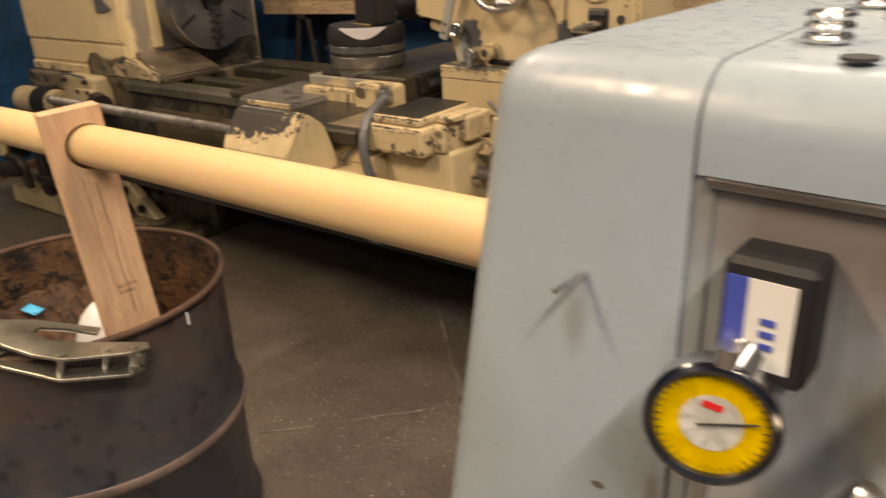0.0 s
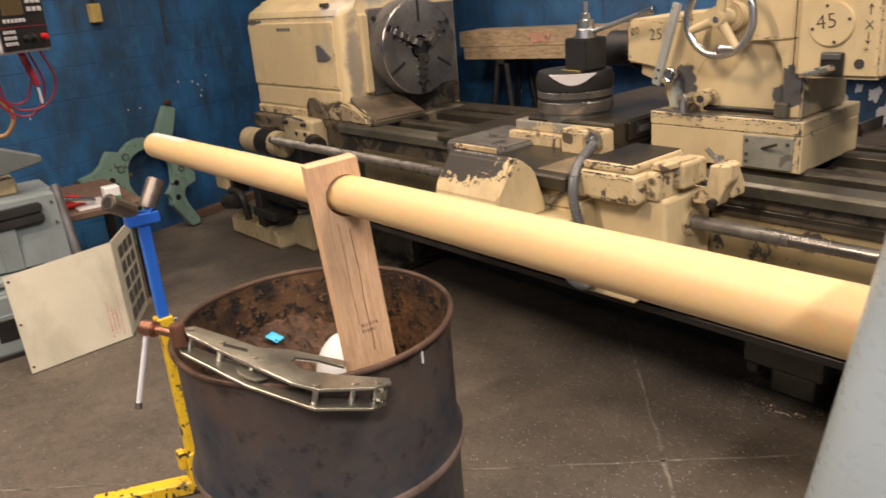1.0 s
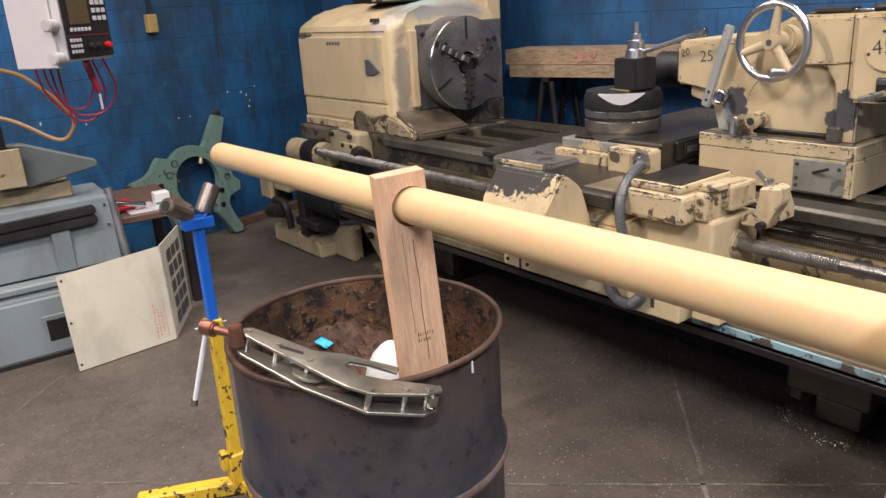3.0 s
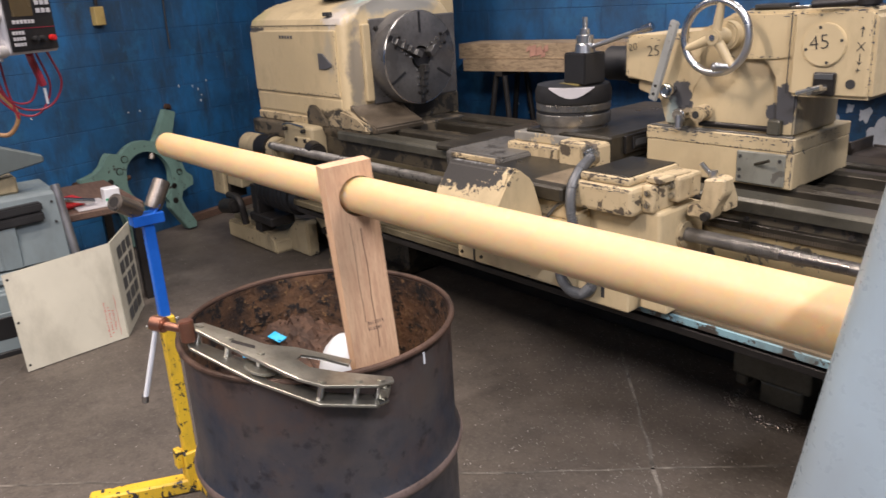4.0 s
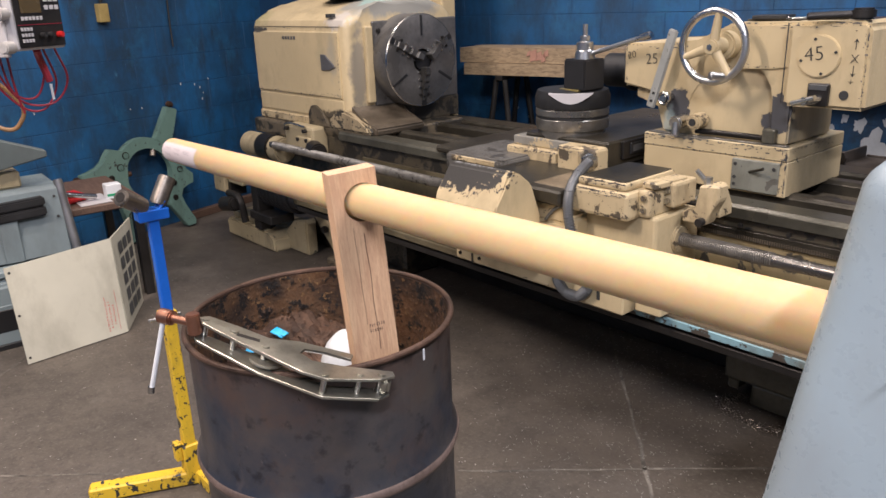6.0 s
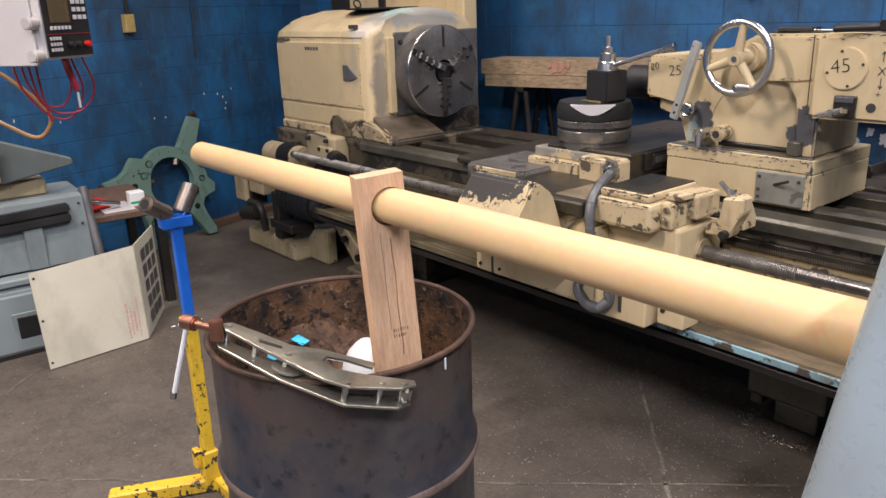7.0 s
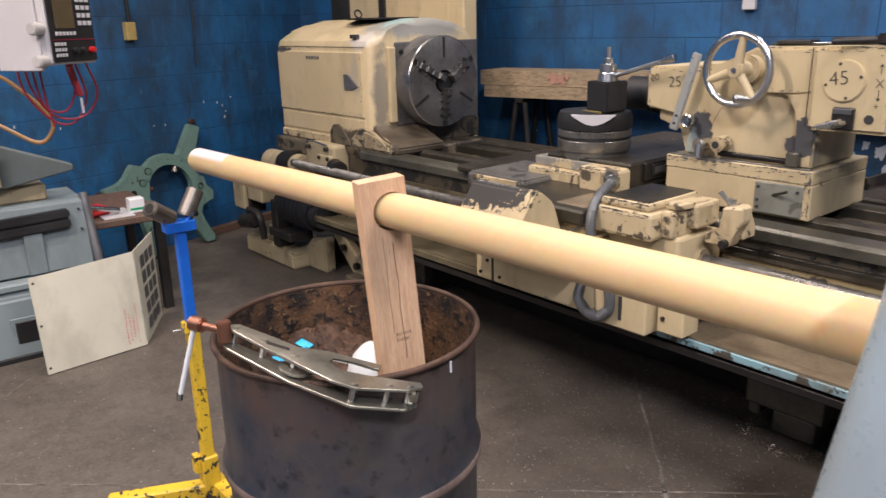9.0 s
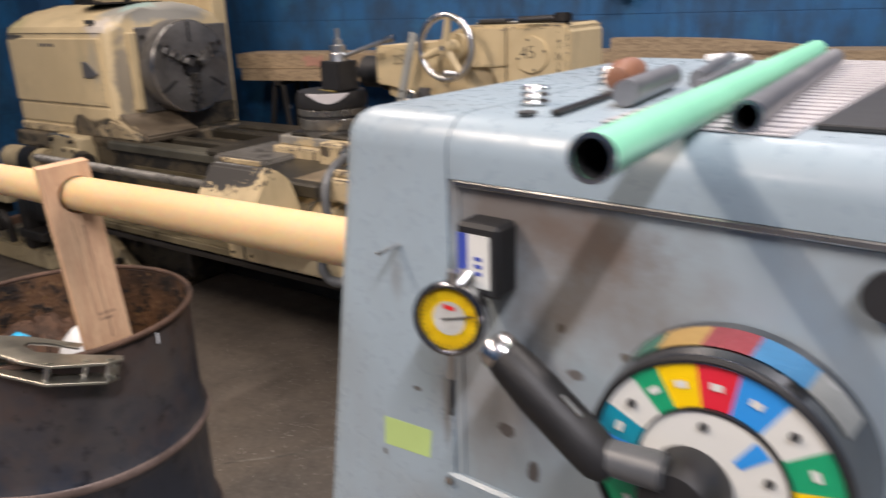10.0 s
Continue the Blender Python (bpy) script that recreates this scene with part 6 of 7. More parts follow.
# ---- in the drum ----
def clamp():
    t = thing("locking_clamp", (-0.55, 1.0, 0.89), "plated steel two-plate clamp hooked over the drum rim", "clamp")
    # the plates lie aslant: u along them, v across, both from the screw end
    A = Vector((-0.685, 0.900, 0.958))
    eu, ev, en = Vector((0.8576, 0.4693, -0.2104)), Vector((-0.499, 0.8583, -0.1195)), Vector((0.1245, 0.2075, 0.9703))

    def plate(pts, drop, thick, name, mat="clamp", label="bright plated steel plate"):
        o = A + Vector((0, 0, drop))
        bm = bmesh.new()
        lo, hi = [[bm.verts.new(o + eu * u + ev * v + en * h) for u, v in pts] for h in (-thick, 0.0)]
        bm.faces.new(lo), bm.faces.new(hi)
        for k in range(len(pts)):
            j = (k + 1) % len(pts)
            bm.faces.new((lo[k], lo[j], hi[j], hi[k]))
        bmesh.ops.bevel(bm, geom=bm.edges[:], offset=0.001, segments=1, affect="EDGES", clamp_overlap=True)
        part(name, bm, mat, t, label)
    plate([(0.012, 0.006), (0.022, 0.026), (0.09, 0.030), (0.162, 0.030), (0.21, 0.064), (0.314, 0.094), (0.321, 0.072), (0.271, 0.062), (0.233, 0.044), (0.236, 0.022), (0.272, 0.010), (0.321, 0.033), (0.405, 0.087), (0.416, 0.073), (0.402, 0.039), (0.328, -0.031), (0.281, -0.040), (0.169, -0.029), (0.034, -0.010)], 0.0, 0.006, "upper_plate")
    plate([(0.008, -0.010), (0.013, 0.010), (0.159, 0.012), (0.27, 0.0), (0.315, 0.010), (0.392, 0.076), (0.408, 0.061), (0.400, 0.028), (0.319, -0.038), (0.185, -0.046), (0.023, -0.023)], -0.037, 0.006, "lower_plate")
    plate([(0.108, 0.003), (0.154, 0.012), (0.159, 0.002), (0.112, -0.008)], 0.0012, 0.0014, "slot", "dark_iron", "")
    for u, v in ((0.028, 0.008), (0.10, 0.004), (0.178, -0.006), (0.318, -0.020), (0.365, 0.028), (0.395, 0.058)):
        p = A + eu * u + ev * v
        part("pin", cyl(p - en * 0.042, p + en * 0.002, 0.0065, n=14), "steel", t, "", True)
        part("rivet_head", cyl(p + en * 0.0, p + en * 0.003, 0.008, n=14, bevel=0.001), "clamp", t, "", True)
    p = A + eu * 0.178 + ev * -0.004 + Vector((0, 0, -0.028))
    part("washer", cyl(p - en * 0.003, p + en * 0.003, 0.034, n=28, bevel=0.001), "clamp", t, "", True)
    p = A + eu * 0.403 + ev * 0.062 - en * 0.020
    part("jaw_nose", obox(p, (0.022, 0.026, 0.030), (0, 12, 45), 0.006, 2), "clamp", t)
    part("nut_block", cyl((-0.672, 0.897, 0.925), (-0.672, 0.897, 0.968), 0.014, n=16, bevel=0.002), "copper", t, "", True)
    part("screw", cyl((-0.668, 0.895, 0.950), (-0.732, 0.862, 0.953), 0.0085, n=14), "copper", t, "coppered clamp screw", True)
    part("screw_head", cyl((-0.712, 0.871, 0.953), (-0.742, 0.856, 0.954), 0.0155, n=18, bevel=0.003), "copper", t, "", True)
    part("tommy_bar", cyl((-0.728, 0.862, 0.965), (-0.752, 0.820, 0.802), 0.0052, n=12), "white", t, "pale tommy bar", True)
    part("bar_tip", cyl((-0.7525, 0.819, 0.804), (-0.754, 0.817, 0.790), 0.0068, n=12), "steel", t, "", True)
    return t


clamp()
jug = lathe([(0.0, 0.0), (0.046, 0.0), (0.054, 0.012), (0.054, 0.19), (0.051, 0.212), (0.042, 0.238), (0.028, 0.258), (0.018, 0.268), (0.0, 0.272)], pose(-0.665, 1.195, 0.575, -4, 6, 0), 28)
single("plastic_jug", jug, "jug", "crumpled white plastic jug thrown in the drum", "jug", (-0.665, 1.195, 0.575), True)
for (x, y, z, r, sx, sy) in ((-0.925, 1.185, 0.752, 20, 0.04, 0.026), (-0.885, 1.105, 0.745, 60, 0.05, 0.026), (-0.62, 1.39, 0.60, 10, 0.05, 0.03)):
    single("film_scrap", obox((x, y, z), (sx, sy, 0.004), (8, 12, r), 0.001), "cyan", "scrap of bright cyan film in the drum", "scrap", (x, y, z), group="film scraps")


def drum_swarf():
    """Curled chips on the heap."""
    rng = random.Random(9)
    bm = bmesh.new()
    for k in range(1600):
        a, d = rng.random() * 6.283, 0.27 * math.sqrt(rng.random())
        x, y = d * math.cos(a), d * math.sin(a)
        h = 0.535 + 0.26 * max(0, -x / 0.286 * 0.7 + 0.3) + 0.02 * rng.random()
        c = Vector((DRUM[0] + x, DRUM[1] + y, h))
        w = Vector((rng.uniform(-1, 1), rng.uniform(-1, 1), rng.uniform(-0.3, 0.8))).normalized()
        q = w.orthogonal().normalized() * rng.uniform(0.001, 0.0025)
        p = [c, c + w * rng.uniform(0.005, 0.013), c + w * 0.008 + q * 3, c + q]
        v = [bm.verts.new(i) for i in p]
        bm.faces.new(v)
    ob = single("metal_chips", bm, "chips", "loose rusty metal chips on the heap in the drum", "metal chips", (*DRUM, 0.6), kind="stuff")


drum_swarf()


# ---- against the walls ----
def cover_panel():
    t = thing("machine_cover", (-3.05, 1.1, 0), "cream sheet-metal machine cover with a louvred wing, leaning", "cover")
    a0, b0 = Vector((-2.955, 0.850, 0.004)), Vector((-3.020, 1.312, 0.004))
    a1, b1 = Vector((-3.050, 0.848, 0.446)), Vector((-3.112, 1.327, 0.467))
    part("front_sheet", strip(a0, b0, b1, a1, 0.006), "panel", t)
    c0, c1 = Vector((-3.385, 1.500, 0.004)), Vector((-3.40, 1.504, 0.478))
    part("wing", strip(b0, c0, c1, b1, 0.006), "panel", t, "wing with a grid of openings")

    def on(u, v, A0, B0, A1, B1, out):
        p = (A0 * (1 - u) + B0 * u) * (1 - v) + (A1 * (1 - u) + B1 * u) * v
        nrm = (B0 - A0).cross(A1 - A0).normalized()
        if nrm.x < 0:
            nrm = -nrm
        return p + nrm * out
    for r in range(5):
        for c in range(3):
            u0, v0 = 0.20 + c * 0.23, 0.10 + r * 0.168
            q = [on(u, v, b0, c0, b1, c1, 0.013) for u, v in ((u0, v0), (u0 + 0.17, v0), (u0 + 0.17, v0 + 0.125), (u0, v0 + 0.125))]
            part("opening", strip(*q, 0.0008), "conduit", t)
    for u, v in ((0.035, 0.94), (0.03, 0.5), (0.03, 0.06)):
        p = on(u, v, a0, b0, a1, b1, 0.006)
        part("screw_hole", cyl(p, p + Vector((0.002, 0, 0)), 0.006, n=12), "ink", t)
    rng = random.Random(17)
    for i in range(3):
        v = 0.06 + 0.03 * i
        while v < 0.42 - 0.05 * i:
            h = rng.uniform(0.012, 0.030)
            u = 0.815 + 0.038 * i + rng.uniform(-0.004, 0.004)
            q = [on(uu, vv, a0, b0, a1, b1, 0.0068) for uu, vv in ((u, v), (u + rng.uniform(0.010, 0.020), v), (u + rng.uniform(0.010, 0.020), v + 0.008), (u, v + 0.008))]
            part("writing_bar", strip(*q, 0.0004), "red_ink", t)
            v += h + 0.004
    q = [on(uu, vv, a0, b0, a1, b1, 0.0068) for uu, vv in ((0.935, 0.05), (0.938, 0.05), (0.938, 0.47), (0.935, 0.47))]
    part("writing_bar", strip(*q, 0.0004), "red_ink", t)
    return t


cover_panel()


def bench_lathe():
    t = thing("small_grey_lathe", (-3.6, 0.5, 0), "small blue-grey lathe cabinet with a black rubber bumper", "lathe")
    part("cabinet", prism([(-4.0, 0.0), (-4.0, 0.36), (-3.30, 0.36), (-3.25, 0.30), (-3.22, 0.0)], "y", -1.2, 1.02, 0.012, 2), "grey_lathe", t, "blue-grey base cabinet")
    part("plinth", box((-3.24, -1.2, 0.0), (-3.205, 1.0, 0.025), 0.002), "black", t)
    part("ledge", box((-3.34, -1.2, 0.335), (-3.25, 1.03, 0.372), 0.008), "grey_lathe", t)
    part("hand_hole", box((-3.236, 0.785, 0.08), (-3.226, 0.90, 0.19), 0.003), "black", t)
    part("hole_frame", box((-3.240, 0.765, 0.06), (-3.232, 0.92, 0.21), 0.004), "grey_lathe", t)
    part("apron_panel", prism([(-3.75, 0.36), (-3.36, 0.37), (-3.40, 0.70), (-3.42, 0.715), (-3.75, 0.715)], "y", -1.2, 1.20, 0.006), "grey_lathe", t)
    part("apron_rib", box((-3.392, 0.90, 0.37), (-3.355, 0.985, 0.60), 0.004), "grey_lathe", t)
    part("bumper", obox((-3.375, 0.62, 0.634), (0.05, 1.0, 0.045), (2, 0, 0), 0.008, 2), "black", t, "ribbed black rubber bumper")
    part("bumper", obox((-3.370, 0.62, 0.585), (0.05, 1.0, 0.045), (2, 0, 0), 0.008, 2), "black", t, "ribbed black rubber bumper")
    part("side_screw", cyl((-3.40, 1.17, 0.66), (-3.385, 1.17, 0.66), 0.006, n=8), "ink", t)
    part("side_screw", cyl((-3.385, 1.17, 0.56), (-3.37, 1.17, 0.56), 0.006, n=8), "ink", t)
    part("upper_bed", box((-3.80, -1.2, 0.715), (-3.45, 1.05, 0.80), 0.01), "cream_old", t)
    part("upper_rail", box((-3.82, -1.2, 0.80), (-3.50, 0.98, 0.85), 0.01), "rust", t)
    part("splash_arm", prism([(0.55, 0.86), (0.55, 1.03), (0.87, 1.01), (1.18, 0.885), (1.18, 0.855), (0.86, 0.80)], "x", -3.47, -3.40, 0.006), "splash", t, "dark grey pointed splash arm")
    part("tool_head", box((-3.55, 0.45, 0.85), (-3.36, 0.80, 1.12), 0.02, 2), "dark_iron", t)
    part("head_plate", box((-3.36, 0.72, 0.82), (-3.345, 0.85, 1.0), 0.004), "cream_old", t)
    part("head_top", box((-3.55, 0.45, 1.12), (-3.40, 0.78, 1.26), 0.015), "cream_old", t)
    return t


bench_lathe()


def side_table():
    t = thing("side_table", (-3.8, 1.5, 0), "low dark bench with loose red and white things on it", "bench")
    part("bench_top", box((-4.2, 1.12, 0.52), (-3.45, 1.62, 0.56), 0.006), "brown_board", t)
    for x, y in ((-4.15, 1.16), (-3.5, 1.16), (-4.15, 1.58), (-3.5, 1.58)):
        part("leg", box((x - 0.025, y - 0.025, 0), (x + 0.025, y + 0.025, 0.52), 0.003), "dark_iron", t)
    return t


side_table()
single("pry_bar", cyl((-3.30, 1.245, 0.0), (-3.42, 1.205, 0.735), 0.022, n=18, bevel=0.003), "grey_tube", "grey steel pipe leaning on the small lathe", "pipe", (-3.30, 1.245, 0), True)
carton = thing("white_box", (-3.56, 1.48, 0.561), "small white carton with a green stripe", "box")
part("carton", box((-3.60, 1.45, 0.561), (-3.53, 1.53, 0.640), 0.004), "white", carton)
part("stripe", box((-3.5302, 1.452, 0.578), (-3.5285, 1.528, 0.590), 0), "disc_green", carton, "green stripe")
single("red_rag", obox((-3.62, 1.28, 0.585), (0.13, 0.16, 0.045), (0, 6, 20), 0.018, 3), "red", "crumpled red rag on the bench", "rag", (-3.62, 1.28, 0.561), True)
single("chuck_key", cyl((-3.52, 1.20, 0.64), (-3.55, 1.40, 0.585), 0.014, n=14, bevel=0.003), "steel", "bright steel chuck key on the bench", "tool", (-3.52, 1.2, 0.6), True)
single("paper_tray", box((-3.70, 1.30, 0.561), (-3.47, 1.46, 0.566), 0.001), "box_grey", "pale tray on the bench", "tray", (-3.6, 1.4, 0.561))


def steady_rest():
    t = thing("steady_rest", (-4.72, 2.0, 0.0), "large green cast-iron steady rest leaning against the blue wall", "steady rest")
    ca, sa = math.cos(radians(18)), math.sin(radians(18))

    def at(s, z, out=0.0):
        """s along the casting, z up; it leans back on the wall."""
        lean = 0.16 * z
        return Vector((-4.60 - s * sa + (out - lean) * ca, 1.95 + s * ca + (out - lean) * sa, z))
    cs, cz = 0.075, 0.43
    bm = bmesh.new()
    n = 44
    rows = []
    for out in (0.0, 0.05):
        for r in (0.178, 0.252):
            rows.append([bm.verts.new(at(cs + r * math.cos(radians(-62 + 304 * k / n)), cz + r * math.sin(radians(-62 + 304 * k / n)), out)) for k in range(n + 1)])
    i0, o0, i1, o1 = rows
    for k in range(n):
        for q in ((i0, o0), (i1, o1), (i0, i1), (o0, o1)):
            bm.faces.new((q[0][k], q[0][k + 1], q[1][k + 1], q[1][k]))
    for k in (0, n):
        bm.faces.new((i0[k], o0[k], o1[k], i1[k]))
    part("ring", bm, "green_iron", t, "green open ring casting", True)

    def plate(pts, name, mat="green_iron", o0=-0.003, o1=0.054, bev=0.005):
        m = bmesh.new()
        lo = [m.verts.new(at(p[0], p[1], o0)) for p in pts]
        hi = [m.verts.new(at(p[0], p[1], o1)) for p in pts]
        m.faces.new(lo), m.faces.new(hi)
        for k in range(len(pts)):
            j = (k + 1) % len(pts)
            m.faces.new((lo[k], lo[j], hi[j], hi[k]))
        bmesh.ops.bevel(m, geom=m.edges[:], offset=bev, segments=2, affect="EDGES", clamp_overlap=True)
        return part(name, m, mat, t)
    plate([(-0.035, 0.60), (-0.12, 0.63), (-0.18, 0.646), (-0.205, 0.62), (-0.245, 0.565), (-0.293, 0.535), (-0.36, 0.52), (-0.415, 0.519), (-0.42, 0.445), (-0.36, 0.425), (-0.30, 0.40), (-0.23, 0.33), (-0.19, 0.25), (-0.10, 0.30), (-0.112, 0.40), (-0.09, 0.51)], "left_web")
    plate([(0.18, 0.655), (0.225, 0.70), (0.335, 0.86), (0.415, 0.83), (0.345, 0.69), (0.30, 0.61), (0.25, 0.59)], "arm")
    plate([(0.25, 0.50), (0.335, 0.505), (0.365, 0.47), (0.362, 0.415), (0.42, 0.37), (0.405, 0.305), (0.35, 0.305), (0.30, 0.285), (0.275, 0.235), (0.29, 0.17), (0.355, 0.05), (0.345, 0.012), (0.275, 0.012), (0.17, 0.19), (0.19, 0.27), (0.235, 0.33), (0.255, 0.42)], "right_leg")
    plate([(-0.20, 0.27), (-0.11, 0.30), (-0.02, 0.24), (-0.06, 0.12), (-0.11, 0.012), (-0.20, 0.012), (-0.17, 0.12)], "left_leg")
    plate([(0.345, 0.86), (0.365, 0.895), (0.405, 0.885), (0.40, 0.845)], "arm_screw", "rust", 0.01, 0.045, 0.008)
    plate([(-0.42, 0.46), (-0.46, 0.47), (-0.46, 0.51), (-0.42, 0.51)], "lug_screw", "rust", 0.01, 0.045, 0.008)
    for s, z, r in ((-0.078, 0.587, 0.026), (-0.136, 0.517, 0.026), (-0.218, 0.462, 0.021), (0.315, 0.42, 0.024), (0.245, 0.335, 0.020), (0.225, 0.235, 0.021), (-0.141, 0.193, 0.024)):
        part("bolt_ring", cyl(at(s, z, 0.05), at(s, z, 0.0575), r, n=20), "dark_iron", t)
        part("bolt", cyl(at(s, z, 0.05), at(s, z, 0.063), r - 0.006, n=18, bevel=0.002), "green_iron" if r > 0.022 else "dark_iron", t)
    part("jaw", cyl(at(0.165, 0.60, 0.028), at(0.142, 0.545, 0.028), 0.020, n=14), "roller_steel", t)
    part("jaw", cyl(at(-0.115, 0.455, 0.028), at(-0.06, 0.462, 0.028), 0.018, n=14), "rust", t)
    return t


steady_rest()


def control_pendant():
    t = thing("control_pendant", (-2.5, 1.0, 1.4), "pale grey machine control box with dark keypad on an arm", "control panel")
    m = pose(-2.45, 0.985, 1.40, 0, 0, 34)
    # local x: out of the keypad; local y: along the keypad; the nearest edge stands at the origin

    def bx(lo, hi, bev=0.004):
        b = box(lo, hi, bev)
        bmesh.ops.transform(b, matrix=m, verts=b.verts)
        return b
    part("enclosure", bx((-0.22, 0.0, 0.0), (0.0, 0.235, 0.55), 0.008), "box_grey", t, "pale grey enclosure")
    part("side_cover", bx((-0.24, -0.012, -0.02), (-0.03, 0.0, 0.55), 0.003), "box_grey", t)
    fp = part("keypad", bx((0.001, 0.012, 0.01), (0.006, 0.228, 0.55), 0.002), "dark_iron", t, "dark keypad plate")
    part("screen", bx((0.006, 0.04, 0.13), (0.008, 0.135, 0.50), 0.001), "screen", fp, "dull brown screen")
    for r in range(9):
        for c in range(3):
            part("key", bx((0.006, 0.150 + c * 0.024, 0.14 + r * 0.028), (0.010, 0.168 + c * 0.024, 0.156 + r * 0.028), 0.001), "box_grey", fp)
    for c in range(6):
        part("key", bx((0.006, 0.035 + c * 0.017, 0.105), (0.010, 0.047 + c * 0.017, 0.118), 0.001), "box_grey", fp)
    for r in range(3):
        for c in range(4):
            part("key", bx((0.006, 0.025 + c * 0.014, 0.028 + r * 0.02), (0.010, 0.035 + c * 0.014, 0.040 + r * 0.02), 0.001), "box_grey", fp)
    part("stripe", bx((0.006, 0.015, 0.0885), (0.0075, 0.225, 0.0905), 0), "red_wire", fp)
    for y, mat in ((0.115, "black"), (0.150, "black"), (0.195, "red")):
        a, b = m @ Vector((0.006, y, 0.05)), m @ Vector((0.030, y, 0.05))
        part("knob", cyl(a, b, 0.011, n=18, bevel=0.003), mat, fp, "", True)
    for z in (0.13, 0.015):
        a, b = m @ Vector((-0.02, -0.002, z)), m @ Vector((-0.01, -0.055, z))
        part("latch", cyl(a, b, 0.022, n=22, bevel=0.004), "latch", t, "bright metal latch knob", True)
    part("arm", bx((-0.15, 0.07, 0.55), (-0.07, 0.15, 2.79), 0.005), "box_grey", t, "grey hanging arm")
    return t


control_pendant()
for k, pts in enumerate((((-2.70, 0.93, 1.42), (-2.72, 0.95, 1.30), (-2.74, 1.02, 1.19), (-2.74, 1.13, 1.18), (-2.72, 1.19, 1.27), (-2.62, 1.14, 1.40)),
                         ((-2.70, 0.90, 1.42), (-2.74, 0.93, 1.28), (-2.76, 1.02, 1.165), (-2.76, 1.10, 1.16), (-2.74, 1.15, 1.26), (-2.62, 1.10, 1.40)),
                         ((-2.68, 0.98, 1.42), (-2.70, 0.99, 1.26), (-2.72, 1.01, 1.15)),
                         ((-2.68, 0.95, 1.42), (-2.70, 0.98, 1.24), (-2.71, 1.06, 1.21), (-2.68, 1.10, 1.30), (-2.60, 1.08, 1.40)),
                         ((-2.58, 1.07, 1.40), (-2.66, 1.09, 1.36), (-2.68, 1.115, 1.27)))):
    single("red_cable", tube_path(pts, 0.0042 if k < 4 else 0.014, 8), "red_wire", "looped red cable hanging under the control box", "cable", pts[0], True, group="red cables")
single("white_tie", cyl((-2.66, 1.112, 1.26), (-2.67, 1.115, 1.20), 0.005, n=8), "white", "white plastic end of a hanging cable", "cable end", (-2.66, 1.112, 1.26))
single("amber_hose", tube_path([(-3.0, 0.55, 1.42), (-2.95, 0.83, 1.365), (-2.92, 0.94, 1.285), (-2.9, 1.03, 1.17), (-2.9, 1.02, 1.10), (-2.92, 0.96, 1.07), (-2.97, 0.80, 1.17), (-3.1, 0.60, 1.22)], 0.009), "amber_hose", "amber plastic hose in a loose loop", "hose", (-2.9, 1.0, 1.1), True)


def wall_point(s, z, out=0.0, back=False):
    """A place on the left wall (s from the corner towards the room) or on the back wall."""
    return CORNER + (V if back else -U) * s + Vector((0, 0, z)) + (BACK_IN if back else LEFT_IN) * out


def on_wall(name, s0, s1, z0, z1, out, mat, label, category, back=False):
    bm = bmesh.new()
    vs = [bm.verts.new(wall_point(s, z, o, back)) for o in (0.002, out) for s, z in ((s0, z0), (s1, z0), (s1, z1), (s0, z1))]
    for q in ((0, 1, 2, 3), (4, 5, 6, 7), (0, 1, 5, 4), (1, 2, 6, 5), (2, 3, 7, 6), (3, 0, 4, 7)):
        bm.faces.new([vs[i] for i in q])
    bmesh.ops.bevel(bm, geom=bm.edges[:], offset=0.004, segments=1, affect="EDGES")
    return single(name, bm, mat, label, category, wall_point(s0, z0, 0, back))


OUT_S = 1.592
on_wall("wall_outlet", OUT_S - 0.035, OUT_S + 0.035, 1.45, 1.565, 0.05, "outlet", "grimy yellowed outlet box on the blue wall", "outlet")
single("outlet_conduit", cyl(wall_point(OUT_S, 1.57, 0.03), wall_point(OUT_S, CEIL, 0.03), 0.011, n=10), "dark_iron", "thin dark conduit running up the blue wall", "conduit", wall_point(OUT_S, 1.57, 0.03))
single("wall_cable", tube_path([wall_point(1.05, CEIL, 0.02), wall_point(1.06, 2.2, 0.02), wall_point(1.08, 1.5, 0.02), wall_point(1.088, 1.26, 0.03)], 0.006, 8), "black", "thin black cable hanging on the blue wall", "cable", wall_point(1.1, 2, 0), True)
on_wall("floor_plank", 0.15, 1.15, 0.0, 0.055, 0.06, "brown_board", "brown weathered plank on the floor along the blue wall", "plank")
on_wall("wall_switch", 3.52, 3.59, 1.55, 1.70, 0.05, "box_grey", "small grey switch box on the blue wall", "switch", True)
single("fire_extinguisher", cyl(wall_point(4.42, 1.51, 0.10, True), wall_point(4.42, 1.95, 0.10, True), 0.075, n=24, bevel=0.02), "red", "red fire extinguisher hung on the blue wall", "fire extinguisher", wall_point(4.42, 1.51, 0.1, True), True)


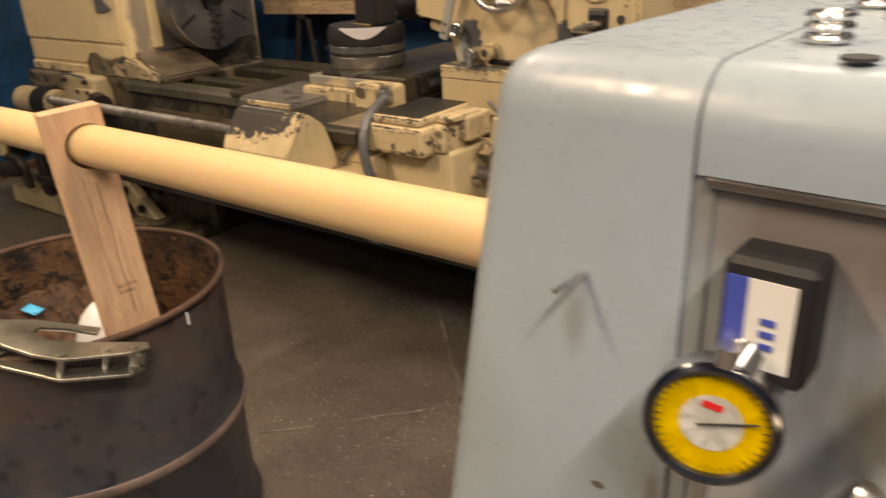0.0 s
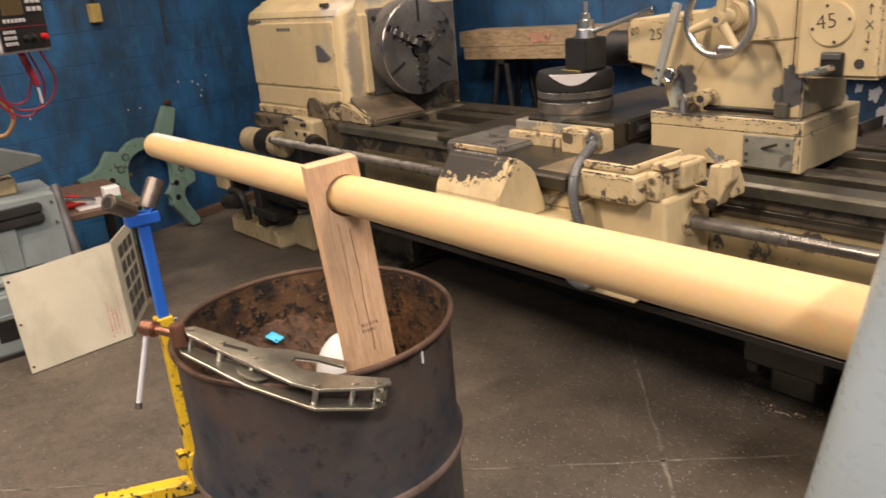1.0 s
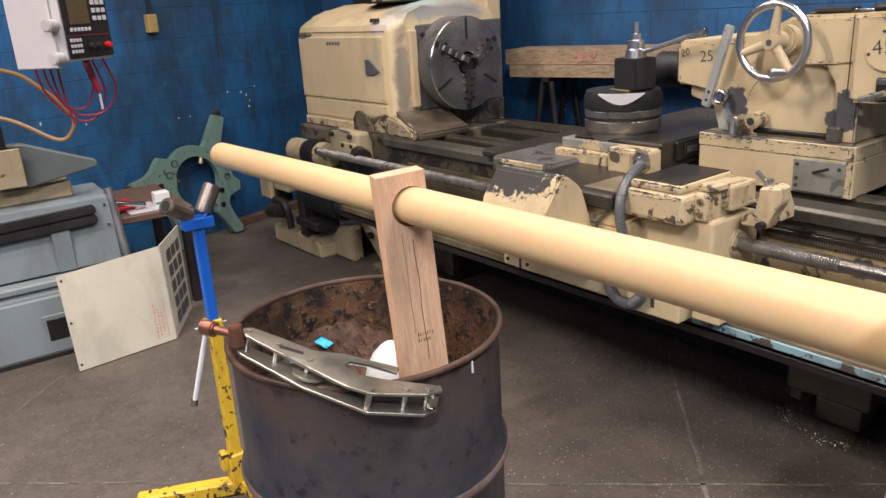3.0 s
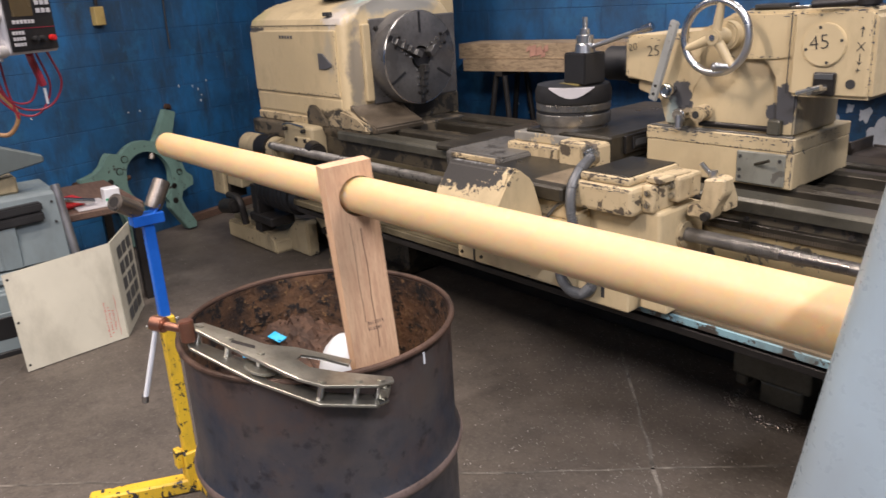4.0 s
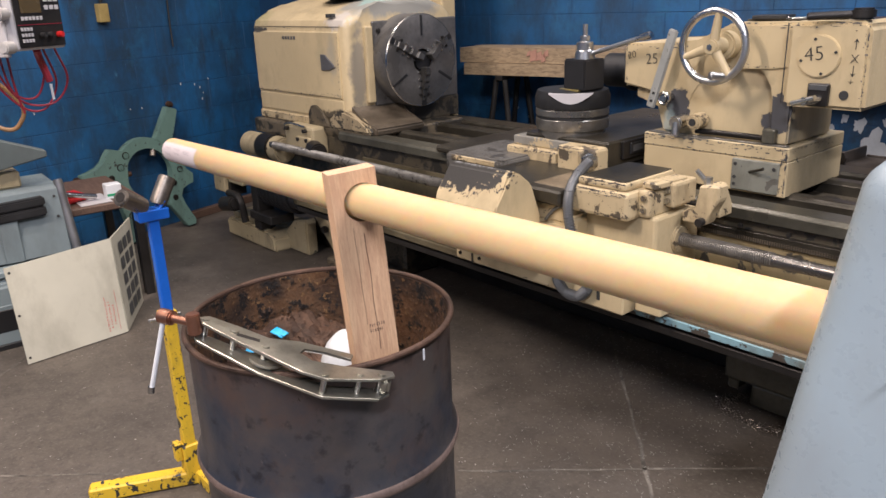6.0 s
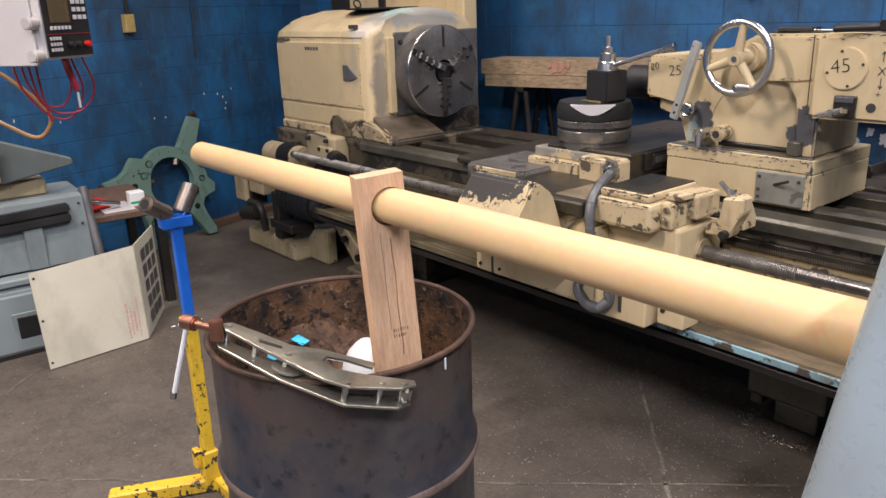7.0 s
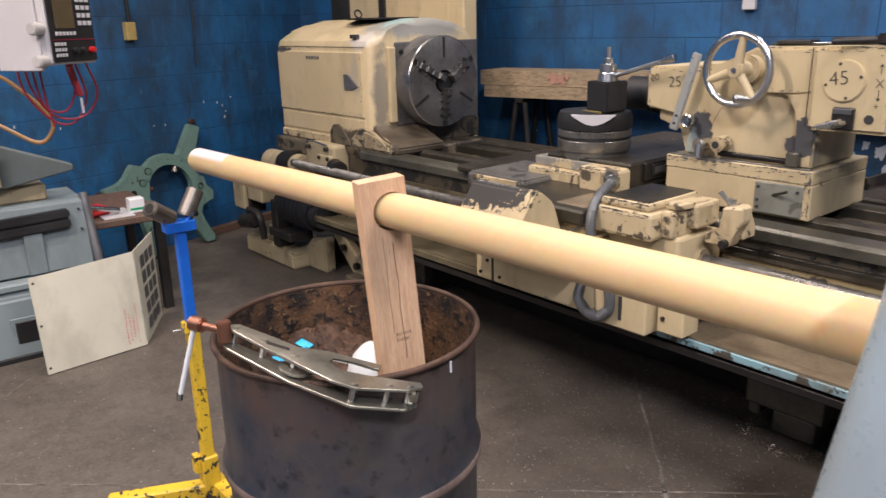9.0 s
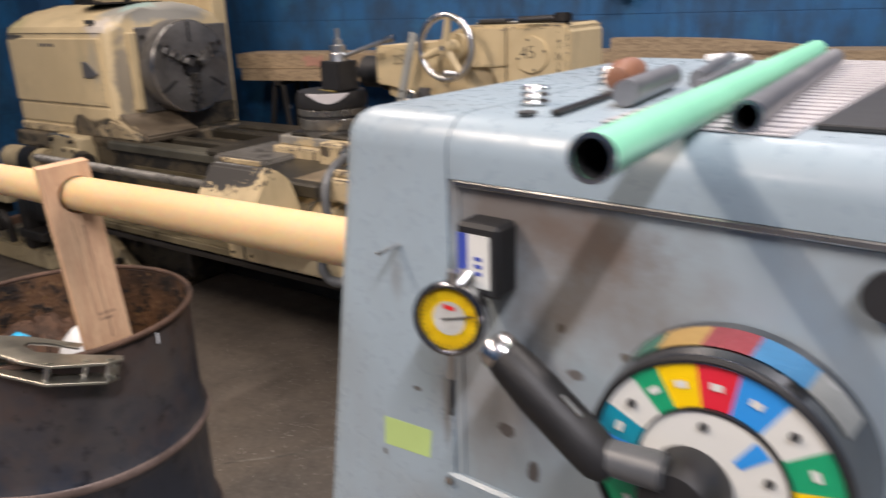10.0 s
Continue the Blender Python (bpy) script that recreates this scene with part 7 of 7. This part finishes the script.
def flake(s, z, r, seed, back):
    """A patch where the paint has come off the blocks."""
    rng = random.Random(seed)
    n = 22
    bm = bmesh.new()
    pts = []
    for k in range(n):
        a = 2 * math.pi * k / n
        d = r * (0.55 + 0.45 * noise.noise((math.cos(a) * 1.7 + seed, math.sin(a) * 1.7, seed)) + 0.25 * rng.random())
        pts.append((s + d * math.cos(a) * (0.8 if back else 0.4), z + d * math.sin(a)))
    lo = [bm.verts.new(wall_point(p, q, 0.0035, back)) for p, q in pts]
    hi = [bm.verts.new(wall_point(p, q, 0.0065, back)) for p, q in pts]
    bm.faces.new(hi)
    for k in range(n):
        bm.faces.new((lo[k], lo[(k + 1) % n], hi[(k + 1) % n], hi[k]))
    ob = part("bare_patch", bm, "bare_wall", wall_back if back else wall_left)


for k, (s, z, r) in enumerate(((4.37, 0.67, 0.125), (4.30, 0.80, 0.055), (4.52, 0.655, 0.07), (4.22, 0.83, 0.035), (4.42, 0.82, 0.035), (4.53, 0.80, 0.045), (4.16, 0.78, 0.03), (4.60, 0.72, 0.05), (2.13, 0.83, 0.02), (2.20, 0.80, 0.025), (2.3, 0.74, 0.02))):
    flake(s, z, r, 10 + k, True)
for k, (s, z, r) in enumerate(((1.05, 0.995, 0.013), (0.885, 0.955, 0.012), (0.873, 0.87, 0.013), (0.80, 1.008, 0.009), (0.86, 0.91, 0.009), (1.489, 0.873, 0.010), (1.398, 0.868, 0.010), (2.152, 0.933, 0.012), (2.43, 0.976, 0.013), (0.93, 0.98, 0.010))):
    flake(s, z, r, 40 + k, False)


# ---- lumber on trestles ----
def lumber():
    o = Vector((-3.22, 3.66, 0))

    def beam(name, s0, s1, d0, d1, z0, z1, mat, label, bend=0.0):
        bm = bmesh.new()
        nn = 8
        prev = None
        for k in range(nn + 1):
            s = s0 + (s1 - s0) * k / nn
            h = -bend * (k / nn) ** 2
            ring = [bm.verts.new(o + V * s + U * d + Vector((0, 0, z + h))) for d, z in ((d0, z0), (d1, z0), (d1, z1), (d0, z1))]
            if prev:
                for i in range(4):
                    bm.faces.new((prev[i], prev[(i + 1) % 4], ring[(i + 1) % 4], ring[i]))
            else:
                bm.faces.new(ring)
            prev = ring
        bm.faces.new(prev)
        return single(name, bm, mat, label, "timber", o + V * s0)
    beam("timber", 0.0, 3.9, 0.0, 0.28, 1.125, 1.216, "lumber", "dusty sawn timber lying on trestles")
    beam("timber", 0.04, 3.9, -0.02, 0.28, 1.050, 1.122, "lumber", "dusty sawn timber under another on trestles")
    beam("timber", 2.40, 2.66, 0.0, 0.13, 1.217, 1.285, "lumber", "short block of pale timber on the stack")
    beam("timber", 2.66, 3.5, 0.0, 0.08, 1.217, 1.285, "lumber", "long pale plank sagging on the stack", 0.06)
    daub = bmesh.new()
    for s, w2, za, zb in ((0.485, 0.03, 1.165, 1.205), (0.508, 0.05, 1.135, 1.211), (0.548, 0.045, 1.14, 1.20), (0.585, 0.03, 1.13, 1.19), (0.60, 0.035, 1.16, 1.21)):
        strip(*[o + V * u + U * -0.004 + Vector((0, 0, z)) for u, z in ((s, za), (s + w2, za + 0.012), (s + w2 * 0.9, zb), (s + 0.006, zb - 0.015))], 0.001, daub)
    part("red_daub", daub, "pink", None)
    bpy.data.objects["red_daub"].parent = bpy.data.objects["timber"]
    bpy.data.objects["red_daub"].matrix_parent_inverse = Matrix.Translation(-(o))
    for s in (0.30, 1.9, 3.5):
        t = thing("trestle", o + V * s, "rusty steel trestle under the timber", "trestle", "trestles")
        for d in (0.0, 0.28):
            for e in (-0.10, 0.10):
                part("leg", cyl(o + V * (s + e * 0.3) + U * d + Vector((0, 0, 1.02)), o + V * (s + e * 1.6) + U * (d * 1.4 - 0.05), 0.018, n=10), "dark_iron", t)
        a = o + V * s
        part("top_rail", obox(a + U * 0.14 + Vector((0, 0, 1.033)), (0.34, 0.05, 0.03), (0, 0, AZ), 0.003), "dark_iron", t)
    return


lumber()


single("dark_post", box((-4.68, 3.40, 0.0), (-4.37, 3.50, 2.4), 0.008), "brown_board", "dark upright wooden post behind the lathe", "post", (-4.5, 3.45, 0))


def catch_tray():
    t = thing("chip_tray", (-0.3, 3.7, 0), "dark oily steel chip tray on a stand behind the lathe", "tray")
    part("tray_floor", box((-0.78, 3.55, 0.78), (0.7, 4.0, 0.79), 0), "tray", t)
    part("tray_wall", box((-0.78, 3.545, 0.72), (0.7, 3.555, 0.83), 0.002), "tray", t)
    part("tray_wall", box((-0.79, 3.55, 0.72), (-0.78, 4.0, 0.84), 0.002), "tray", t)
    part("tray_wall", box((-0.78, 4.0, 0.72), (0.7, 4.01, 0.80), 0.002), "tray", t)
    part("corner_post", prism([(-0.80, 0.70), (-0.80, 0.72), (-0.735, 0.895), (-0.665, 0.895), (-0.655, 0.87), (-0.70, 0.72), (-0.70, 0.70)], "y", 3.53, 3.55, 0.003), "tray", t)
    part("tray_lip", box((-0.80, 3.53, 0.772), (0.7, 3.548, 0.79), 0.003), "tray", t)
    for x in (-0.74, 0.66):
        for y in (3.6, 3.96):
            part("leg", box((x - 0.02, y - 0.02, 0), (x + 0.02, y + 0.02, 0.78), 0.002), "tray", t)
    return t


catch_tray()
single("folder", obox((-0.69, 2.95, 1.434), (0.11, 0.10, 0.012), (0, 0, 12), 0.002), "black", "dark folder lying on the tailstock", "folder", (-0.70, 2.97, 1.43))
single("steel_rule", obox((-0.53, 2.93, 1.431), (0.19, 0.024, 0.004), (0, 0, -4), 0.001), "steel", "steel rule lying on the tailstock", "rule", (-0.55, 2.965, 1.43))
single("ratchet", cyl((-0.37, 2.88, 1.429), (-0.37, 2.88, 1.462), 0.034, n=16, bevel=0.006, bm=cyl((-0.36, 2.885, 1.445), (-0.50, 2.80, 1.440), 0.012, n=14, bevel=0.003)), "dark_iron", "dark steel wrench lying on the tailstock", "wrench", (-0.40, 2.87, 1.44), True)


def swept_chips():
    rng = random.Random(12)
    bm = bmesh.new()
    for k in range(700):
        a, d = rng.uniform(2.2, 6.6), rng.gauss(0.125, 0.02)
        c = Vector((-0.56 + d * 1.15 * math.cos(a), 2.90 + d * 0.7 * math.sin(a), 0.003 + 0.012 * rng.random()))
        w = Vector((rng.uniform(-1, 1), rng.uniform(-1, 1), rng.uniform(-0.2, 0.5))).normalized()
        q = w.orthogonal().normalized() * rng.uniform(0.001, 0.0025)
        w = w * rng.uniform(0.003, 0.008)
        bm.faces.new([bm.verts.new(p) for p in (c, c + w, c + w + q, c + q)])
    single("swept_chips", bm, "roller_steel", "bright metal chips swept round the lathe foot", "metal chips", (-0.53, 2.83, 0), kind="stuff")


swept_chips()


# ---- floor joints and litter ----
def joint(a, b, w, name):
    a, b = Vector((*a, 0)), Vector((*b, 0))
    d = (b - a).normalized()
    q = Vector((-d.y, d.x, 0)) * w / 2
    bm = bmesh.new()
    rng = random.Random(5)
    n = 60
    l, r = [], []
    for k in range(n + 1):
        p = a + (b - a) * k / n
        j = rng.uniform(-0.004, 0.004)
        l.append(bm.verts.new(p + q * (1 + rng.uniform(-0.4, 0.5)) + q.normalized() * j + Vector((0, 0, 0.0015))))
        r.append(bm.verts.new(p - q * (1 + rng.uniform(-0.4, 0.5)) + q.normalized() * j + Vector((0, 0, 0.0015))))
    for k in range(n):
        bm.faces.new((l[k], l[k + 1], r[k + 1], r[k]))
    return single(name, bm, "joint", "sawn joint in the concrete floor, filled with dirt", "floor joint", kind="structure")


joint((-2.0, 3.62), (1.2, 0.56), 0.012, "floor_joint_1")
joint((-3.35, -0.95), (1.0, 4.25), 0.008, "floor_joint_2")
joint((-4.2, 1.92), (-1.2, -0.86), 0.008, "floor_joint_3")


def litter():
    rng = random.Random(21)
    bm = bmesh.new()
    for k in range(3200):
        x, y = rng.uniform(-4.2, 0.6), rng.uniform(-0.2, 3.0)
        if rng.random() < 0.5:
            s = rng.gauss(0, 0.25)
            t = rng.random()
            x, y = -1.35 + 0.75 * t + s, 2.98 - 0.7 * t + rng.gauss(0, 0.3)
        l, w, a = rng.uniform(0.0012, 0.005), rng.uniform(0.0005, 0.0013), rng.random() * 6.283
        d, q = Vector((math.cos(a), math.sin(a), 0)) * l, Vector((-math.sin(a), math.cos(a), 0)) * w
        c = Vector((x, y, 0.0025))
        bm.faces.new([bm.verts.new(c + p) for p in (d + q, d - q, -d - q, -d + q)])
    single("floor_chips", bm, "swarf", "fine bright metal chips strewn on the floor", "metal chips", kind="stuff")


litter()


# ---- block courses of the two visible walls ----
def blocks(wall_ob, back, s_from, s_to):
    bw, bh, gap = 0.40, 0.20, 0.0038
    me = bpy.data.meshes.new("block")
    bm = box((gap / 2, -0.004, gap / 2), (bw - gap / 2, 0.002, bh - gap / 2), 0.0015)
    bm.to_mesh(me)
    bm.free()
    me.materials.append(M["blue_wall"])
    way = V if back else -U
    inward = BACK_IN if back else LEFT_IN
    rot = Matrix((way, inward, Vector((0, 0, 1)))).transposed().to_4x4()
    for r in range(12):
        k = s_from - (0.2 if r % 2 else 0.0)
        while k < s_to:
            if k >= 0.0:
                ob = new("block", me)
                ob.matrix_world = Matrix.Translation(CORNER + way * k + Vector((0, 0, r * bh))) @ rot
                ob.parent = wall_ob
            k += bw


blocks(wall_left, False, 0.0, 4.4)
blocks(wall_back, True, 0.0, 8.4)


# ---- motion ----
def motions():
    period, t0 = 0.442, 3.307
    axis = ROD_B - ROD_A
    base = Matrix.Translation(ROD_A) @ (-axis).to_track_quat("X", "Z").to_matrix().to_4x4()
    face = 140.0
    rows = []
    for k in range(151):
        s = k / 15
        spin = 360 * (s - t0) / period
        wob = pose(0, 0, 0, 0, 0.29, 0)
        rows.append((s, base @ pose(0, 0, 0, face + spin, 0, 0) @ wob))
    walk(BAR, rows)
    # the board rides along with the runout of the bar
    k0 = (-0.485 - ROD_A.x) / (ROD_B.x - ROD_A.x) * (ROD_B - ROD_A).length
    steady = []
    for s, m in rows:
        off = m @ Vector((-k0, 0, 0)) - base @ Vector((-k0, 0, 0))
        steady.append((s, pose(-0.476, 1.207, 0.58 + off.z, 4.0 - math.degrees(off.y / 0.6), 0, -12)))
    walk(BOARD, steady)


motions()
